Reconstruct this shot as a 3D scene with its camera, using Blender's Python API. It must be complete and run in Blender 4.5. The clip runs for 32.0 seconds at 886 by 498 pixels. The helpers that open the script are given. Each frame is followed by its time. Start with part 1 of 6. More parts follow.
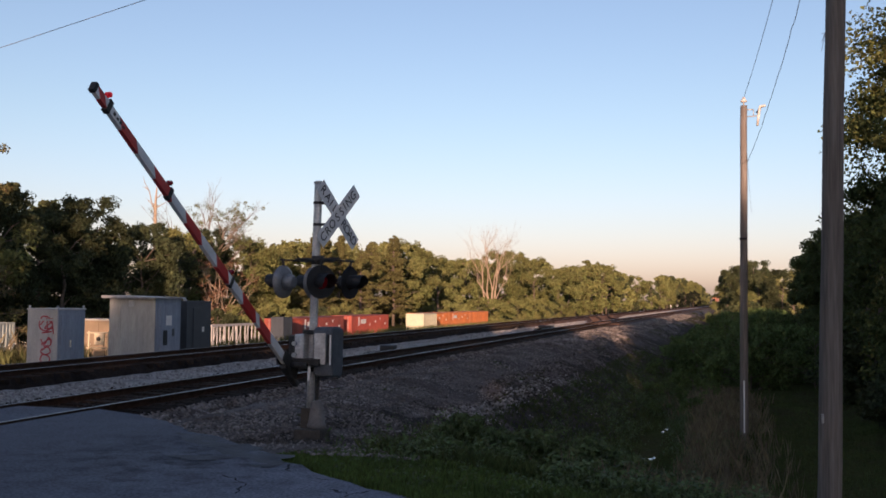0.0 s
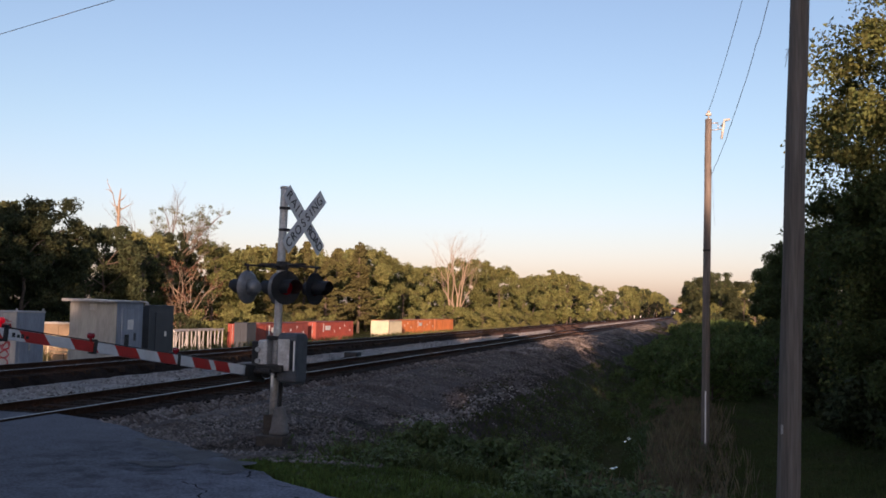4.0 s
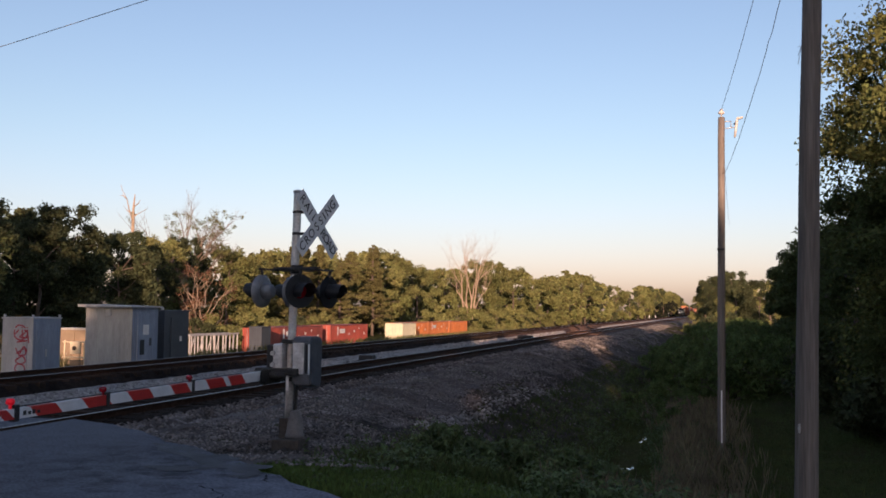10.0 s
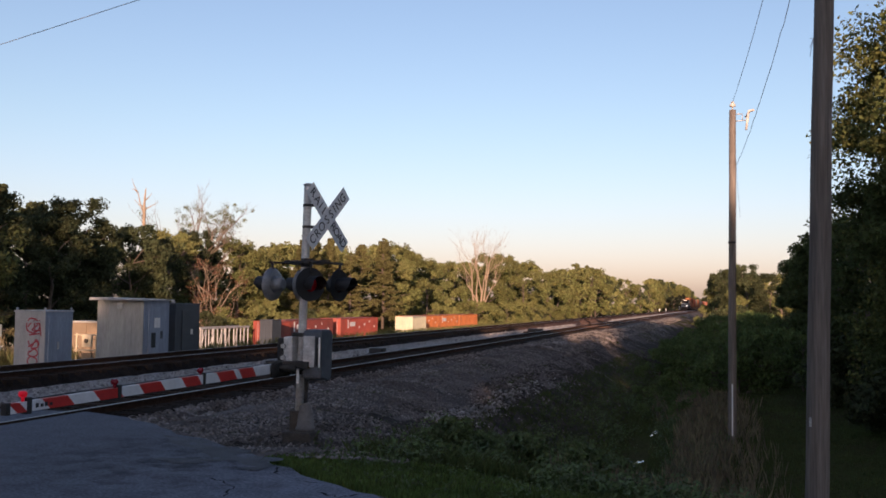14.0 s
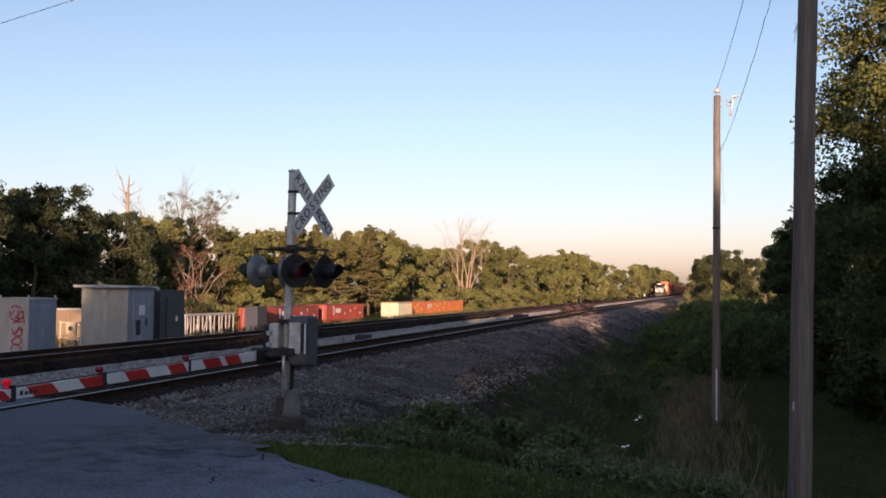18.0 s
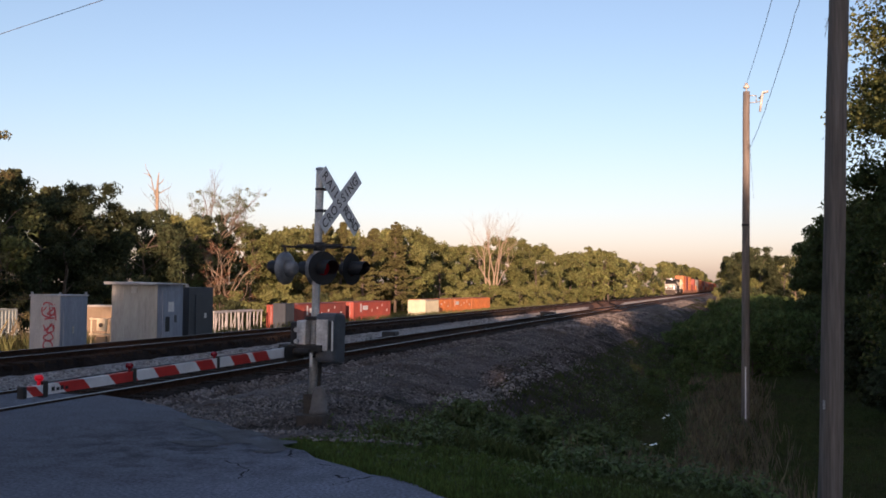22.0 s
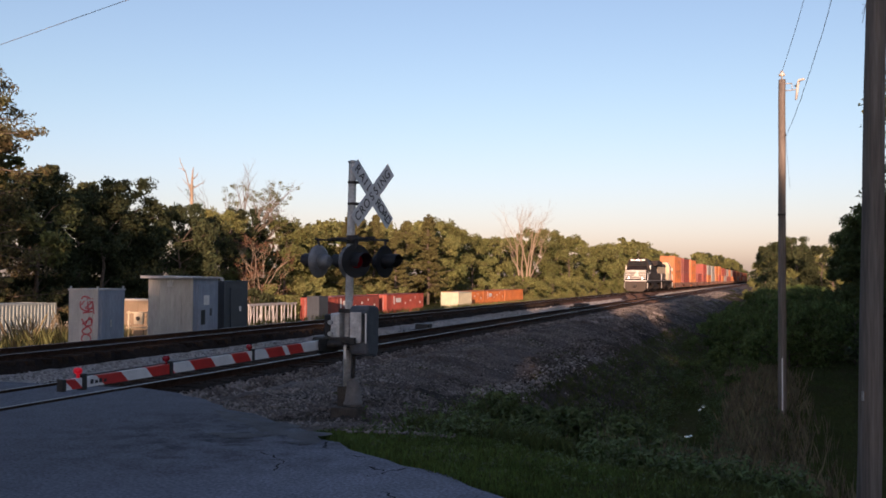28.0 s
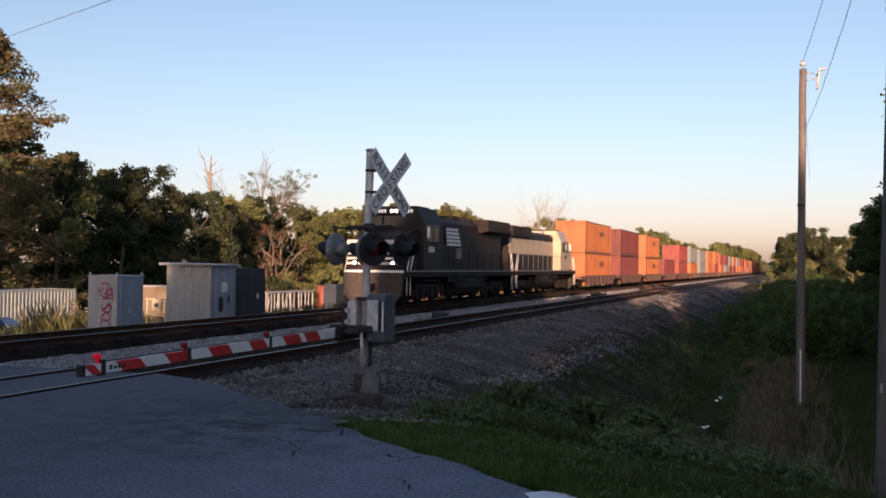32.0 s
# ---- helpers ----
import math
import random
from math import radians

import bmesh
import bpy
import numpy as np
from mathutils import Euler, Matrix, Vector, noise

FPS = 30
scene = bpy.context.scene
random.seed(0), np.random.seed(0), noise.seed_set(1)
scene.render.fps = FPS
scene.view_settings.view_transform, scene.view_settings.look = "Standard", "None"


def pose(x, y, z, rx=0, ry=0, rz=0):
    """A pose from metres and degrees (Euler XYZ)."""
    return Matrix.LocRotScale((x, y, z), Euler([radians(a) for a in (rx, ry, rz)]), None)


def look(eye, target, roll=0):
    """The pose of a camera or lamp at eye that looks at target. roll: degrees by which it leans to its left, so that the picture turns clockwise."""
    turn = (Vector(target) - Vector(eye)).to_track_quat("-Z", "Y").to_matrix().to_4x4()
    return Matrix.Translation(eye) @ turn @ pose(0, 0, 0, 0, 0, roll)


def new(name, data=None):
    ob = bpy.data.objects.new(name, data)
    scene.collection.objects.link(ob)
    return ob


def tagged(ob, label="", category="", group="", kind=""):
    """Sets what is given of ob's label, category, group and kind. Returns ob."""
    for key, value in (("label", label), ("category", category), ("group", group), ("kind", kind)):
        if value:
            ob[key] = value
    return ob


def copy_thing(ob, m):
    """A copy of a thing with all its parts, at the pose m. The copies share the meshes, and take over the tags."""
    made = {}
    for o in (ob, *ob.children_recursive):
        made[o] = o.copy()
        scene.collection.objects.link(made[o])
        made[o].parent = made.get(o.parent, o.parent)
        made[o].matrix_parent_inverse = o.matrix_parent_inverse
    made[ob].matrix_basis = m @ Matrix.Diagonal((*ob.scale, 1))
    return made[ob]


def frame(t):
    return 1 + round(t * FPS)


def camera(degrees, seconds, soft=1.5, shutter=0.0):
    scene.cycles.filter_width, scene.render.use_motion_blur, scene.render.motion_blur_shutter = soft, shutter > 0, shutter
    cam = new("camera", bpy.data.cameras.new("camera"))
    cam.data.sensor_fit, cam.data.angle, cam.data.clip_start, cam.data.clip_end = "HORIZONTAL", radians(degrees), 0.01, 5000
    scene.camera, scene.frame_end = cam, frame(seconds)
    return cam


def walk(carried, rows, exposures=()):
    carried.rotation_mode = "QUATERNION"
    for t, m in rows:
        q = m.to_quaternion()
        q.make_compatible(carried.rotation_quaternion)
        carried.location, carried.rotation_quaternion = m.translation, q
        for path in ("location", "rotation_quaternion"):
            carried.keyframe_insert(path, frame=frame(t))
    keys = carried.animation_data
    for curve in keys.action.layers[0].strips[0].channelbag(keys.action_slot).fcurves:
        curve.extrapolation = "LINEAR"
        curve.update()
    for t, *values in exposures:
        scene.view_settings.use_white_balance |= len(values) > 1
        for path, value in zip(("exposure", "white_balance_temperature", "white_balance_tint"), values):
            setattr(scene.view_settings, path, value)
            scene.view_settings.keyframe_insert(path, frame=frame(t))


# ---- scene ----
# Camera: held by hand at one spot, turning a little
EYE = (0.0, 0.0, 1.8)
cam = camera(49.3, 32.0, soft=1.7)
TURNS = [(0, 93.00, -0.62, 16.31), (0.5, 92.80, -0.98, 15.88), (1, 92.22, -0.95, 14.55), (1.5, 92.20, -0.70, 14.41), (2, 92.63, -1.60, 14.39), (2.5, 92.77, -1.82, 14.47), (3, 92.81, -1.76, 13.78), (3.5, 93.44, -1.62, 14.11), (5.5, 93.58, -0.77, 14.06), (6, 93.70, -0.68, 14.25), (6.5, 94.00, -0.60, 14.50), (7, 94.20, -0.55, 14.73), (7.5, 94.35, -0.47, 14.84), (8, 94.14, -0.47, 14.63), (8.5, 93.98, -0.59, 14.68), (9, 93.85, -0.71, 14.83), (9.5, 93.70, -0.83, 15.03), (10, 93.59, -0.75, 15.08), (10.5, 93.55, -0.69, 15.06), (11, 93.58, -0.65, 15.08), (11.5, 93.62, -0.65, 15.20), (12, 93.53, -0.72, 15.26), (12.5, 93.39, -0.75, 15.32), (13, 93.33, -0.70, 15.40), (13.5, 93.23, -0.71, 15.47), (14, 93.18, -0.77, 15.68), (14.5, 93.12, -0.87, 15.82), (16.5, 92.70, -0.65, 15.85), (17, 92.54, -0.63, 15.30), (17.5, 92.39, -0.63, 15.00), (18, 92.37, -0.57, 14.83), (18.5, 92.31, -0.68, 14.93), (19, 92.26, -0.81, 15.12), (19.5, 92.26, -0.71, 15.24), (20, 92.25, -0.60, 15.38), (20.5, 92.23, -0.54, 15.78), (21, 92.20, -0.57, 16.10), (21.5, 92.13, -0.53, 16.35), (22, 92.19, -0.62, 16.42), (22.5, 92.25, -0.56, 16.49), (23, 92.24, -0.53, 16.63), (23.5, 92.12, -0.52, 16.95), (24, 92.08, -0.53, 17.22), (24.5, 92.08, -0.54, 17.33), (25, 92.09, -0.52, 17.39), (25.5, 92.01, -0.48, 17.66), (26, 91.95, -0.40, 17.93), (26.5, 92.00, -0.32, 18.16), (28.5, 91.59, -0.35, 18.58), (29, 91.51, -0.38, 18.95), (29.5, 91.42, -0.44, 19.01), (30, 91.39, -0.49, 18.84), (30.5, 91.37, -0.46, 18.69), (31, 91.32, -0.41, 18.96), (31.5, 91.18, -0.52, 19.18), (32, 91.03, -0.67, 19.37)]
walk(cam, [(t, pose(*EYE, rx, ry, rz)) for t, rx, ry, rz in TURNS], exposures=[(0.0, 0.66, 6500, 30), (1.0, 0.72, 6500, 30), (2.0, 0.76, 6500, 30), (3.0, 0.74, 6500, 30), (6.0, 0.66, 6500, 30), (17.0, 0.74, 6500, 30), (18.0, 0.79, 6500, 30), (20.0, 0.79, 6500, 30), (25.0, 0.77, 6500, 30), (26.0, 0.69, 6500, 30), (29.0, 0.66, 6500, 30), (31.0, 0.66, 6500, 30), (32.0, 0.72, 6500, 30)])

# ---- sky, sun, exposure ----
SUN_TRAVEL = Vector((-0.22, 0.95, 0.0)).normalized()   # the way the light goes over the ground
SUN_ELEV = radians(9.0)
world = bpy.data.worlds.new("sky")
scene.world = world
world.use_nodes = True
wn = world.node_tree.nodes
wl = world.node_tree.links
sky = wn.new("ShaderNodeTexSky")
sky.sky_type = "NISHITA"
sky.sun_disc = False
sky.sun_elevation = SUN_ELEV
sky.sun_rotation = math.atan2(-SUN_TRAVEL.x, -SUN_TRAVEL.y)
sky.air_density = 1.0
sky.dust_density = 1.2
sky.ozone_density = 1.6
wn["Background"].inputs[1].default_value = 0.122
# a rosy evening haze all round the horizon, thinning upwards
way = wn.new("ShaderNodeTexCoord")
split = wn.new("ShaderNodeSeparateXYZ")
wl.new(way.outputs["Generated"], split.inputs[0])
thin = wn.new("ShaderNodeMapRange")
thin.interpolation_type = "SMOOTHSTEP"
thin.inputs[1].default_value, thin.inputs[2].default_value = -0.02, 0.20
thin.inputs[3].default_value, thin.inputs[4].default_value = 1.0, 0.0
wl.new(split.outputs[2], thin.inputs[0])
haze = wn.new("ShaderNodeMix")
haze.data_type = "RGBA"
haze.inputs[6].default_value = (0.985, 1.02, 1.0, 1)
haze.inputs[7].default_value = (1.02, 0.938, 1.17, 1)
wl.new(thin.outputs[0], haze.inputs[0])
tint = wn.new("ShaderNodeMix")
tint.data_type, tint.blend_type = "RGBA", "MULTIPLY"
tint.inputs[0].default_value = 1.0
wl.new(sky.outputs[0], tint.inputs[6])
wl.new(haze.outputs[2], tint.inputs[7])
# the last degrees over the land are bright and peach-coloured
low = wn.new("ShaderNodeMapRange")
low.interpolation_type = "SMOOTHSTEP"
low.inputs[1].default_value, low.inputs[2].default_value = 0.0, 0.085
low.inputs[3].default_value, low.inputs[4].default_value = 1.0, 0.0
wl.new(split.outputs[2], low.inputs[0])
peach = wn.new("ShaderNodeMix")
peach.data_type, peach.blend_type = "RGBA", "MULTIPLY"
peach.inputs[7].default_value = (1.07, 1.05, 1.13, 1)
wl.new(low.outputs[0], peach.inputs[0])
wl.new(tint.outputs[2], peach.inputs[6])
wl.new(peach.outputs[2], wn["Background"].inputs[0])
sun_data = bpy.data.lights.new("sun", "SUN")
sun_data.energy = 5.0
sun_data.angle = radians(0.5)
sun_data.color = (1.0, 0.70, 0.44)
sun = new("sun", sun_data)
sun.matrix_world = look((0, 0, 0), Vector((SUN_TRAVEL.x * math.cos(SUN_ELEV), SUN_TRAVEL.y * math.cos(SUN_ELEV), -math.sin(SUN_ELEV))))

# ---- materials ----
def mat(name, col, rough=0.7, metal=0.0, var=0.25, scale=3.0, bump=0.0, fine=60.0, island=0.0, obj=0.0, col2=None, spec=0.5, emit=0.0, trans=0.0, streak=None, grain=None):
    """A material with colour variation at two scales, optional bump, and variation by piece."""
    m = bpy.data.materials.new(name)
    m.use_nodes = True
    n, l = m.node_tree.nodes, m.node_tree.links
    b = n["Principled BSDF"]
    b.inputs["Roughness"].default_value = rough
    b.inputs["Metallic"].default_value = metal
    b.inputs["Specular IOR Level"].default_value = spec
    tc = n.new("ShaderNodeTexCoord")
    n1 = n.new("ShaderNodeTexNoise")
    n1.inputs["Scale"].default_value = scale
    n1.inputs["Detail"].default_value = 5
    n1.inputs["Roughness"].default_value = 0.65
    n2 = n.new("ShaderNodeTexNoise")
    n2.inputs["Scale"].default_value = fine
    n2.inputs["Detail"].default_value = 3
    place = tc.outputs["Object"]
    if grain:
        gm = n.new("ShaderNodeMapping")
        gm.inputs["Scale"].default_value = grain
        l.new(place, gm.inputs["Vector"])
        place = gm.outputs[0]
    l.new(place, n1.inputs["Vector"])
    l.new(place, n2.inputs["Vector"])
    ramp = n.new("ShaderNodeMapRange")
    ramp.inputs[1].default_value, ramp.inputs[2].default_value = 0.32, 0.68
    l.new(n1.outputs[0], ramp.inputs[0])
    mix = n.new("ShaderNodeMix")
    mix.data_type = "RGBA"
    c2 = col2 or tuple(c * (1 - var) for c in col)
    c1 = col if col2 else tuple(min(1, c * (1 + var * 0.5)) for c in col)
    mix.inputs[6].default_value, mix.inputs[7].default_value = (*c2, 1), (*c1, 1)
    l.new(ramp.outputs[0], mix.inputs[0])
    val = n.new("ShaderNodeMapRange")
    val.inputs[1].default_value, val.inputs[2].default_value = 0.3, 0.7
    val.inputs[3].default_value, val.inputs[4].default_value = 1 - var * 0.6, 1 + var * 0.6
    l.new(n2.outputs[0], val.inputs[0])
    hsv = n.new("ShaderNodeHueSaturation")
    l.new(mix.outputs[2], hsv.inputs["Color"])
    last = val.outputs[0]
    for amount, node, out in ((island, "ShaderNodeNewGeometry", "Random Per Island"), (obj, "ShaderNodeObjectInfo", "Random")):
        if amount:
            r = n.new(node)
            rr = n.new("ShaderNodeMapRange")
            rr.inputs[3].default_value, rr.inputs[4].default_value = 1 - amount, 1 + amount
            l.new(r.outputs[out], rr.inputs[0])
            mul = n.new("ShaderNodeMath")
            mul.operation = "MULTIPLY"
            l.new(last, mul.inputs[0])
            l.new(rr.outputs[0], mul.inputs[1])
            last = mul.outputs[0]
            if node == "ShaderNodeNewGeometry" and trans:
                hr = n.new("ShaderNodeMapRange")
                hr.inputs[3].default_value, hr.inputs[4].default_value = 0.475, 0.52
                l.new(r.outputs[out], hr.inputs[0])
                l.new(hr.outputs[0], hsv.inputs["Hue"])
    l.new(last, hsv.inputs["Value"])
    colour = hsv.outputs[0]
    if streak:
        # tar stains and worn streaks drawn out in one direction
        turn, sx, sy, depth = streak
        mp = n.new("ShaderNodeMapping")
        mp.inputs["Rotation"].default_value = (0, 0, turn)
        mp.inputs["Scale"].default_value = (sx, sy, 1)
        l.new(tc.outputs["Object"], mp.inputs["Vector"])
        n3 = n.new("ShaderNodeTexNoise")
        n3.inputs["Scale"].default_value, n3.inputs["Detail"].default_value, n3.inputs["Roughness"].default_value = 1.0, 9, 0.72
        l.new(mp.outputs[0], n3.inputs["Vector"])
        st = n.new("ShaderNodeMapRange")
        st.interpolation_type = "SMOOTHSTEP"
        st.inputs[1].default_value, st.inputs[2].default_value = 0.40, 0.68
        st.inputs[3].default_value, st.inputs[4].default_value = 0.0, depth
        l.new(n3.outputs[0], st.inputs[0])
        # thickest round the broken corner of the apron
        away = n.new("ShaderNodeVectorMath")
        away.operation = "DISTANCE"
        away.inputs[1].default_value = (-5.6, 9.9, 0.0)
        l.new(tc.outputs["Object"], away.inputs[0])
        fade = n.new("ShaderNodeMapRange")
        fade.inputs[1].default_value, fade.inputs[2].default_value = 0.8, 3.0
        fade.inputs[3].default_value, fade.inputs[4].default_value = 1.0, 0.10
        l.new(away.outputs["Value"], fade.inputs[0])
        cut = n.new("ShaderNodeMath")
        cut.operation = "MULTIPLY"
        l.new(st.outputs[0], cut.inputs[0])
        l.new(fade.outputs[0], cut.inputs[1])
        left = n.new("ShaderNodeMath")
        left.operation = "SUBTRACT"
        left.inputs[0].default_value = 1.0
        l.new(cut.outputs[0], left.inputs[1])
        # the apron beside the road is older, paler and more worn
        where = n.new("ShaderNodeSeparateXYZ")
        l.new(tc.outputs["Object"], where.inputs[0])
        worn = n.new("ShaderNodeMapRange")
        worn.inputs[1].default_value, worn.inputs[2].default_value = -6.5, -3.4
        worn.inputs[3].default_value, worn.inputs[4].default_value = 0.95, 1.55
        l.new(where.outputs[0], worn.inputs[0])
        both = n.new("ShaderNodeMath")
        both.operation = "MULTIPLY"
        l.new(left.outputs[0], both.inputs[0])
        l.new(worn.outputs[0], both.inputs[1])
        left = both
        mm = n.new("ShaderNodeMix")
        mm.data_type, mm.blend_type = "RGBA", "MULTIPLY"
        mm.inputs[0].default_value = 1.0
        l.new(colour, mm.inputs[6])
        l.new(left.outputs[0], mm.inputs[7])
        colour = mm.outputs[2]
    l.new(colour, b.inputs["Base Color"])
    if bump:
        bn = n.new("ShaderNodeBump")
        bn.inputs["Strength"].default_value = bump
        bn.inputs["Distance"].default_value = 0.02
        l.new(n2.outputs[0], bn.inputs["Height"])
        l.new(bn.outputs[0], b.inputs["Normal"])
    if emit:
        b.inputs["Emission Color"].default_value = (*col, 1)
        b.inputs["Emission Strength"].default_value = emit
    if trans:
        t = n.new("ShaderNodeBsdfTranslucent")
        l.new(hsv.outputs[0], t.inputs[0])
        mx = n.new("ShaderNodeMixShader")
        mx.inputs[0].default_value = trans
        l.new(b.outputs[0], mx.inputs[1])
        l.new(t.outputs[0], mx.inputs[2])
        l.new(mx.outputs[0], n["Material Output"].inputs[0])
    return m


M = {}
M["ground"] = mat("rough_grass_soil", (0.054, 0.066, 0.020), 0.95, var=0.4, scale=0.35, fine=9, bump=0.6, col2=(0.058, 0.050, 0.026), spec=0.0)
M["asphalt"] = mat("worn_asphalt", (0.120, 0.128, 0.157), 0.9, var=0.75, scale=1.6, fine=30, bump=1.0, col2=(0.088, 0.095, 0.117), spec=0.25, streak=(-0.45, 2.6, 3.0, 0.75))
M["asphalt_dark"] = mat("tar_patch", (0.058, 0.061, 0.073), 0.8, var=0.5, scale=2, fine=60, bump=0.5)
M["crack_dirt"] = mat("crack_dirt", (0.030, 0.030, 0.033), 0.95, var=0.4, scale=6, spec=0.05)
M["ballast"] = mat("grey_ballast", (0.27, 0.255, 0.245), 0.9, var=0.5, scale=1.1, fine=22, bump=1.0)
# oily ballast, with the shade on the near tracks put into its colour
M["ballast_dark"] = mat("shaded_oily_ballast", (0.026, 0.019, 0.016), 0.95, var=0.5, scale=1.4, fine=22, bump=1.0, spec=0.03)
M["ballast_slope"] = mat("dirty_ballast", (0.160, 0.136, 0.125), 0.95, var=0.6, scale=0.5, fine=20, bump=1.0, col2=(0.050, 0.041, 0.037), spec=0.05)
M["shoulder"] = mat("brown_ballast", (0.120, 0.094, 0.084), 0.95, var=0.5, scale=0.7, fine=20, bump=1.0, col2=(0.045, 0.034, 0.030), spec=0.05)
M["soil"] = mat("bare_soil", (0.072, 0.058, 0.048), 0.95, var=0.5, scale=0.9, fine=14, bump=1.0, col2=(0.030, 0.026, 0.022), spec=0.03)
M["clod"] = mat("soil_clod", (0.085, 0.071, 0.062), 0.95, var=0.4, scale=0.7, fine=40, island=0.5, bump=0.3, spec=0.1, col2=(0.045, 0.038, 0.033))
M["stone"] = mat("ballast_stone", (0.25, 0.235, 0.225), 0.85, var=0.3, scale=6, fine=40, island=0.5, bump=0.3, spec=0.2)
M["stone_brown"] = mat("bank_stone", (0.255, 0.230, 0.218), 0.9, var=0.4, scale=0.7, fine=40, island=0.42, bump=0.3, spec=0.15, col2=(0.085, 0.066, 0.056))
# oily stones, darkened like the shaded bed they lie on
M["stone_dark"] = mat("shaded_oily_stone", (0.032, 0.024, 0.020), 0.95, var=0.3, scale=6, fine=40, island=0.5, bump=0.3, spec=0.03)
M["rail_side"] = mat("rusty_rail", (0.050, 0.028, 0.019), 0.9, 0.0, var=0.4, scale=8, spec=0.08)
# rusty ballast, its brown raised to the look it has in sunlight
M["sunlit_rusty_bed"] = mat("sunlit_rusty_ballast", (0.150, 0.088, 0.066), 0.95, var=0.5, scale=0.8, fine=18, bump=1.0, col2=(0.075, 0.046, 0.036), spec=0.03)
M["rail_head"] = mat("polished_rail_head", (0.34, 0.33, 0.32), 0.45, 0.85, var=0.25, scale=5)
M["tie"] = mat("creosoted_tie", (0.032, 0.023, 0.018), 0.95, var=0.4, scale=4, fine=30, obj=0.35, bump=0.5, spec=0.04)
M["tie_brown"] = mat("brown_switch_tie", (0.120, 0.072, 0.052), 0.95, var=0.4, scale=4, fine=30, obj=0.35, bump=0.5, spec=0.05)
M["galv"] = mat("galvanised_steel", (0.46, 0.46, 0.46), 0.5, 0.55, var=0.25, scale=9, fine=40)
M["silver"] = mat("aluminium_paint", (0.56, 0.56, 0.56), 0.45, 0.3, var=0.3, scale=6, fine=30, bump=0.1)
M["black"] = mat("black_paint", (0.012, 0.012, 0.014), 0.6, var=0.3, scale=8)
M["grey_metal"] = mat("grey_housing", (0.090, 0.104, 0.124), 0.55, 0.1, var=0.35, scale=6)
M["disc_grey"] = mat("weathered_disc", (0.20, 0.21, 0.225), 0.5, 0.2, var=0.3, scale=7)
M["iron"] = mat("dark_iron", (0.045, 0.042, 0.04), 0.7, 0.4, var=0.4, scale=9)
M["base_brown"] = mat("rusty_stained_base", (0.070, 0.056, 0.046), 0.9, var=0.45, scale=7, fine=50, bump=0.5)
M["base_grey"] = mat("dirty_grey_casting", (0.15, 0.14, 0.135), 0.7, 0.1, var=0.3, scale=6)
M["concrete"] = mat("weathered_concrete", (0.26, 0.24, 0.21), 0.9, var=0.35, scale=5, fine=50, bump=0.5)
M["sign_white"] = mat("sign_white", (0.72, 0.73, 0.74), 0.5, var=0.1, scale=5)
M["letter"] = mat("letter_black", (0.02, 0.02, 0.022), 0.5, var=0.1)
M["arm_white"] = mat("arm_white", (0.72, 0.72, 0.72), 0.5, var=0.12, scale=5)
M["arm_red"] = mat("arm_red", (0.55, 0.035, 0.03), 0.45, var=0.15, scale=5)
M["lamp_red"] = mat("lamp_red_lit", (0.75, 0.006, 0.018), 0.3, var=0.0, emit=0.12)
M["lens_red"] = mat("lens_red", (0.18, 0.006, 0.012), 0.25, var=0.1, emit=0.03)
M["lens_off"] = mat("lens_red_dark", (0.10, 0.004, 0.006), 0.2, var=0.1)
M["pole"] = mat("weathered_pole_wood", (0.205, 0.178, 0.160), 0.92, var=0.35, scale=9, fine=45, bump=0.5, spec=0.1, grain=(1, 1, 0.05), col2=(0.130, 0.110, 0.098))
M["wire"] = mat("weathered_wire", (0.17, 0.17, 0.18), 0.6, 0.3, var=0.1)
M["porcelain"] = mat("grey_porcelain", (0.55, 0.52, 0.48), 0.3, var=0.1)
M["white_guard"] = mat("white_plastic", (0.78, 0.78, 0.76), 0.5, var=0.08)
M["leaf"] = mat("broadleaf", (0.196, 0.190, 0.074), 0.8, var=0.32, scale=0.3, island=0.42, obj=0.2, trans=0.2, col2=(0.118, 0.138, 0.050), spec=0.08)
# path leaves in two tones: shade darkens the first, sunlight brightens the second
M["leaf_shaded"] = mat("shaded_broadleaf", (0.086, 0.110, 0.040), 0.75, var=0.3, scale=0.5, island=0.35, trans=0.3, col2=(0.064, 0.084, 0.032), spec=0.1)
M["leaf_lit"] = mat("sunlit_broadleaf", (0.150, 0.155, 0.050), 0.75, var=0.35, scale=0.5, island=0.45, trans=0.22, col2=(0.085, 0.105, 0.036), spec=0.1)
M["leaf_bush"] = mat("ditch_bush_leaf", (0.120, 0.165, 0.056), 0.8, var=0.35, scale=0.5, island=0.45, obj=0.2, trans=0.25, col2=(0.075, 0.110, 0.040), spec=0.08)
# dark leaf tone that also carries part of the shade over the wood
M["leaf_dark"] = mat("shade_dark_broadleaf", (0.080, 0.090, 0.042), 0.8, var=0.35, scale=0.4, island=0.45, obj=0.2, trans=0.15, col2=(0.036, 0.048, 0.026), spec=0.08)
M["leaf_pine"] = mat("pine_needles", (0.140, 0.138, 0.054), 0.8, var=0.3, scale=0.5, island=0.4, obj=0.15, trans=0.2, col2=(0.098, 0.088, 0.040), spec=0.1)
M["leaf_old_pine"] = mat("old_pine_needles", (0.105, 0.110, 0.047), 0.75, var=0.3, scale=0.35, island=0.35, trans=0.15, col2=(0.120, 0.088, 0.046), spec=0.1)
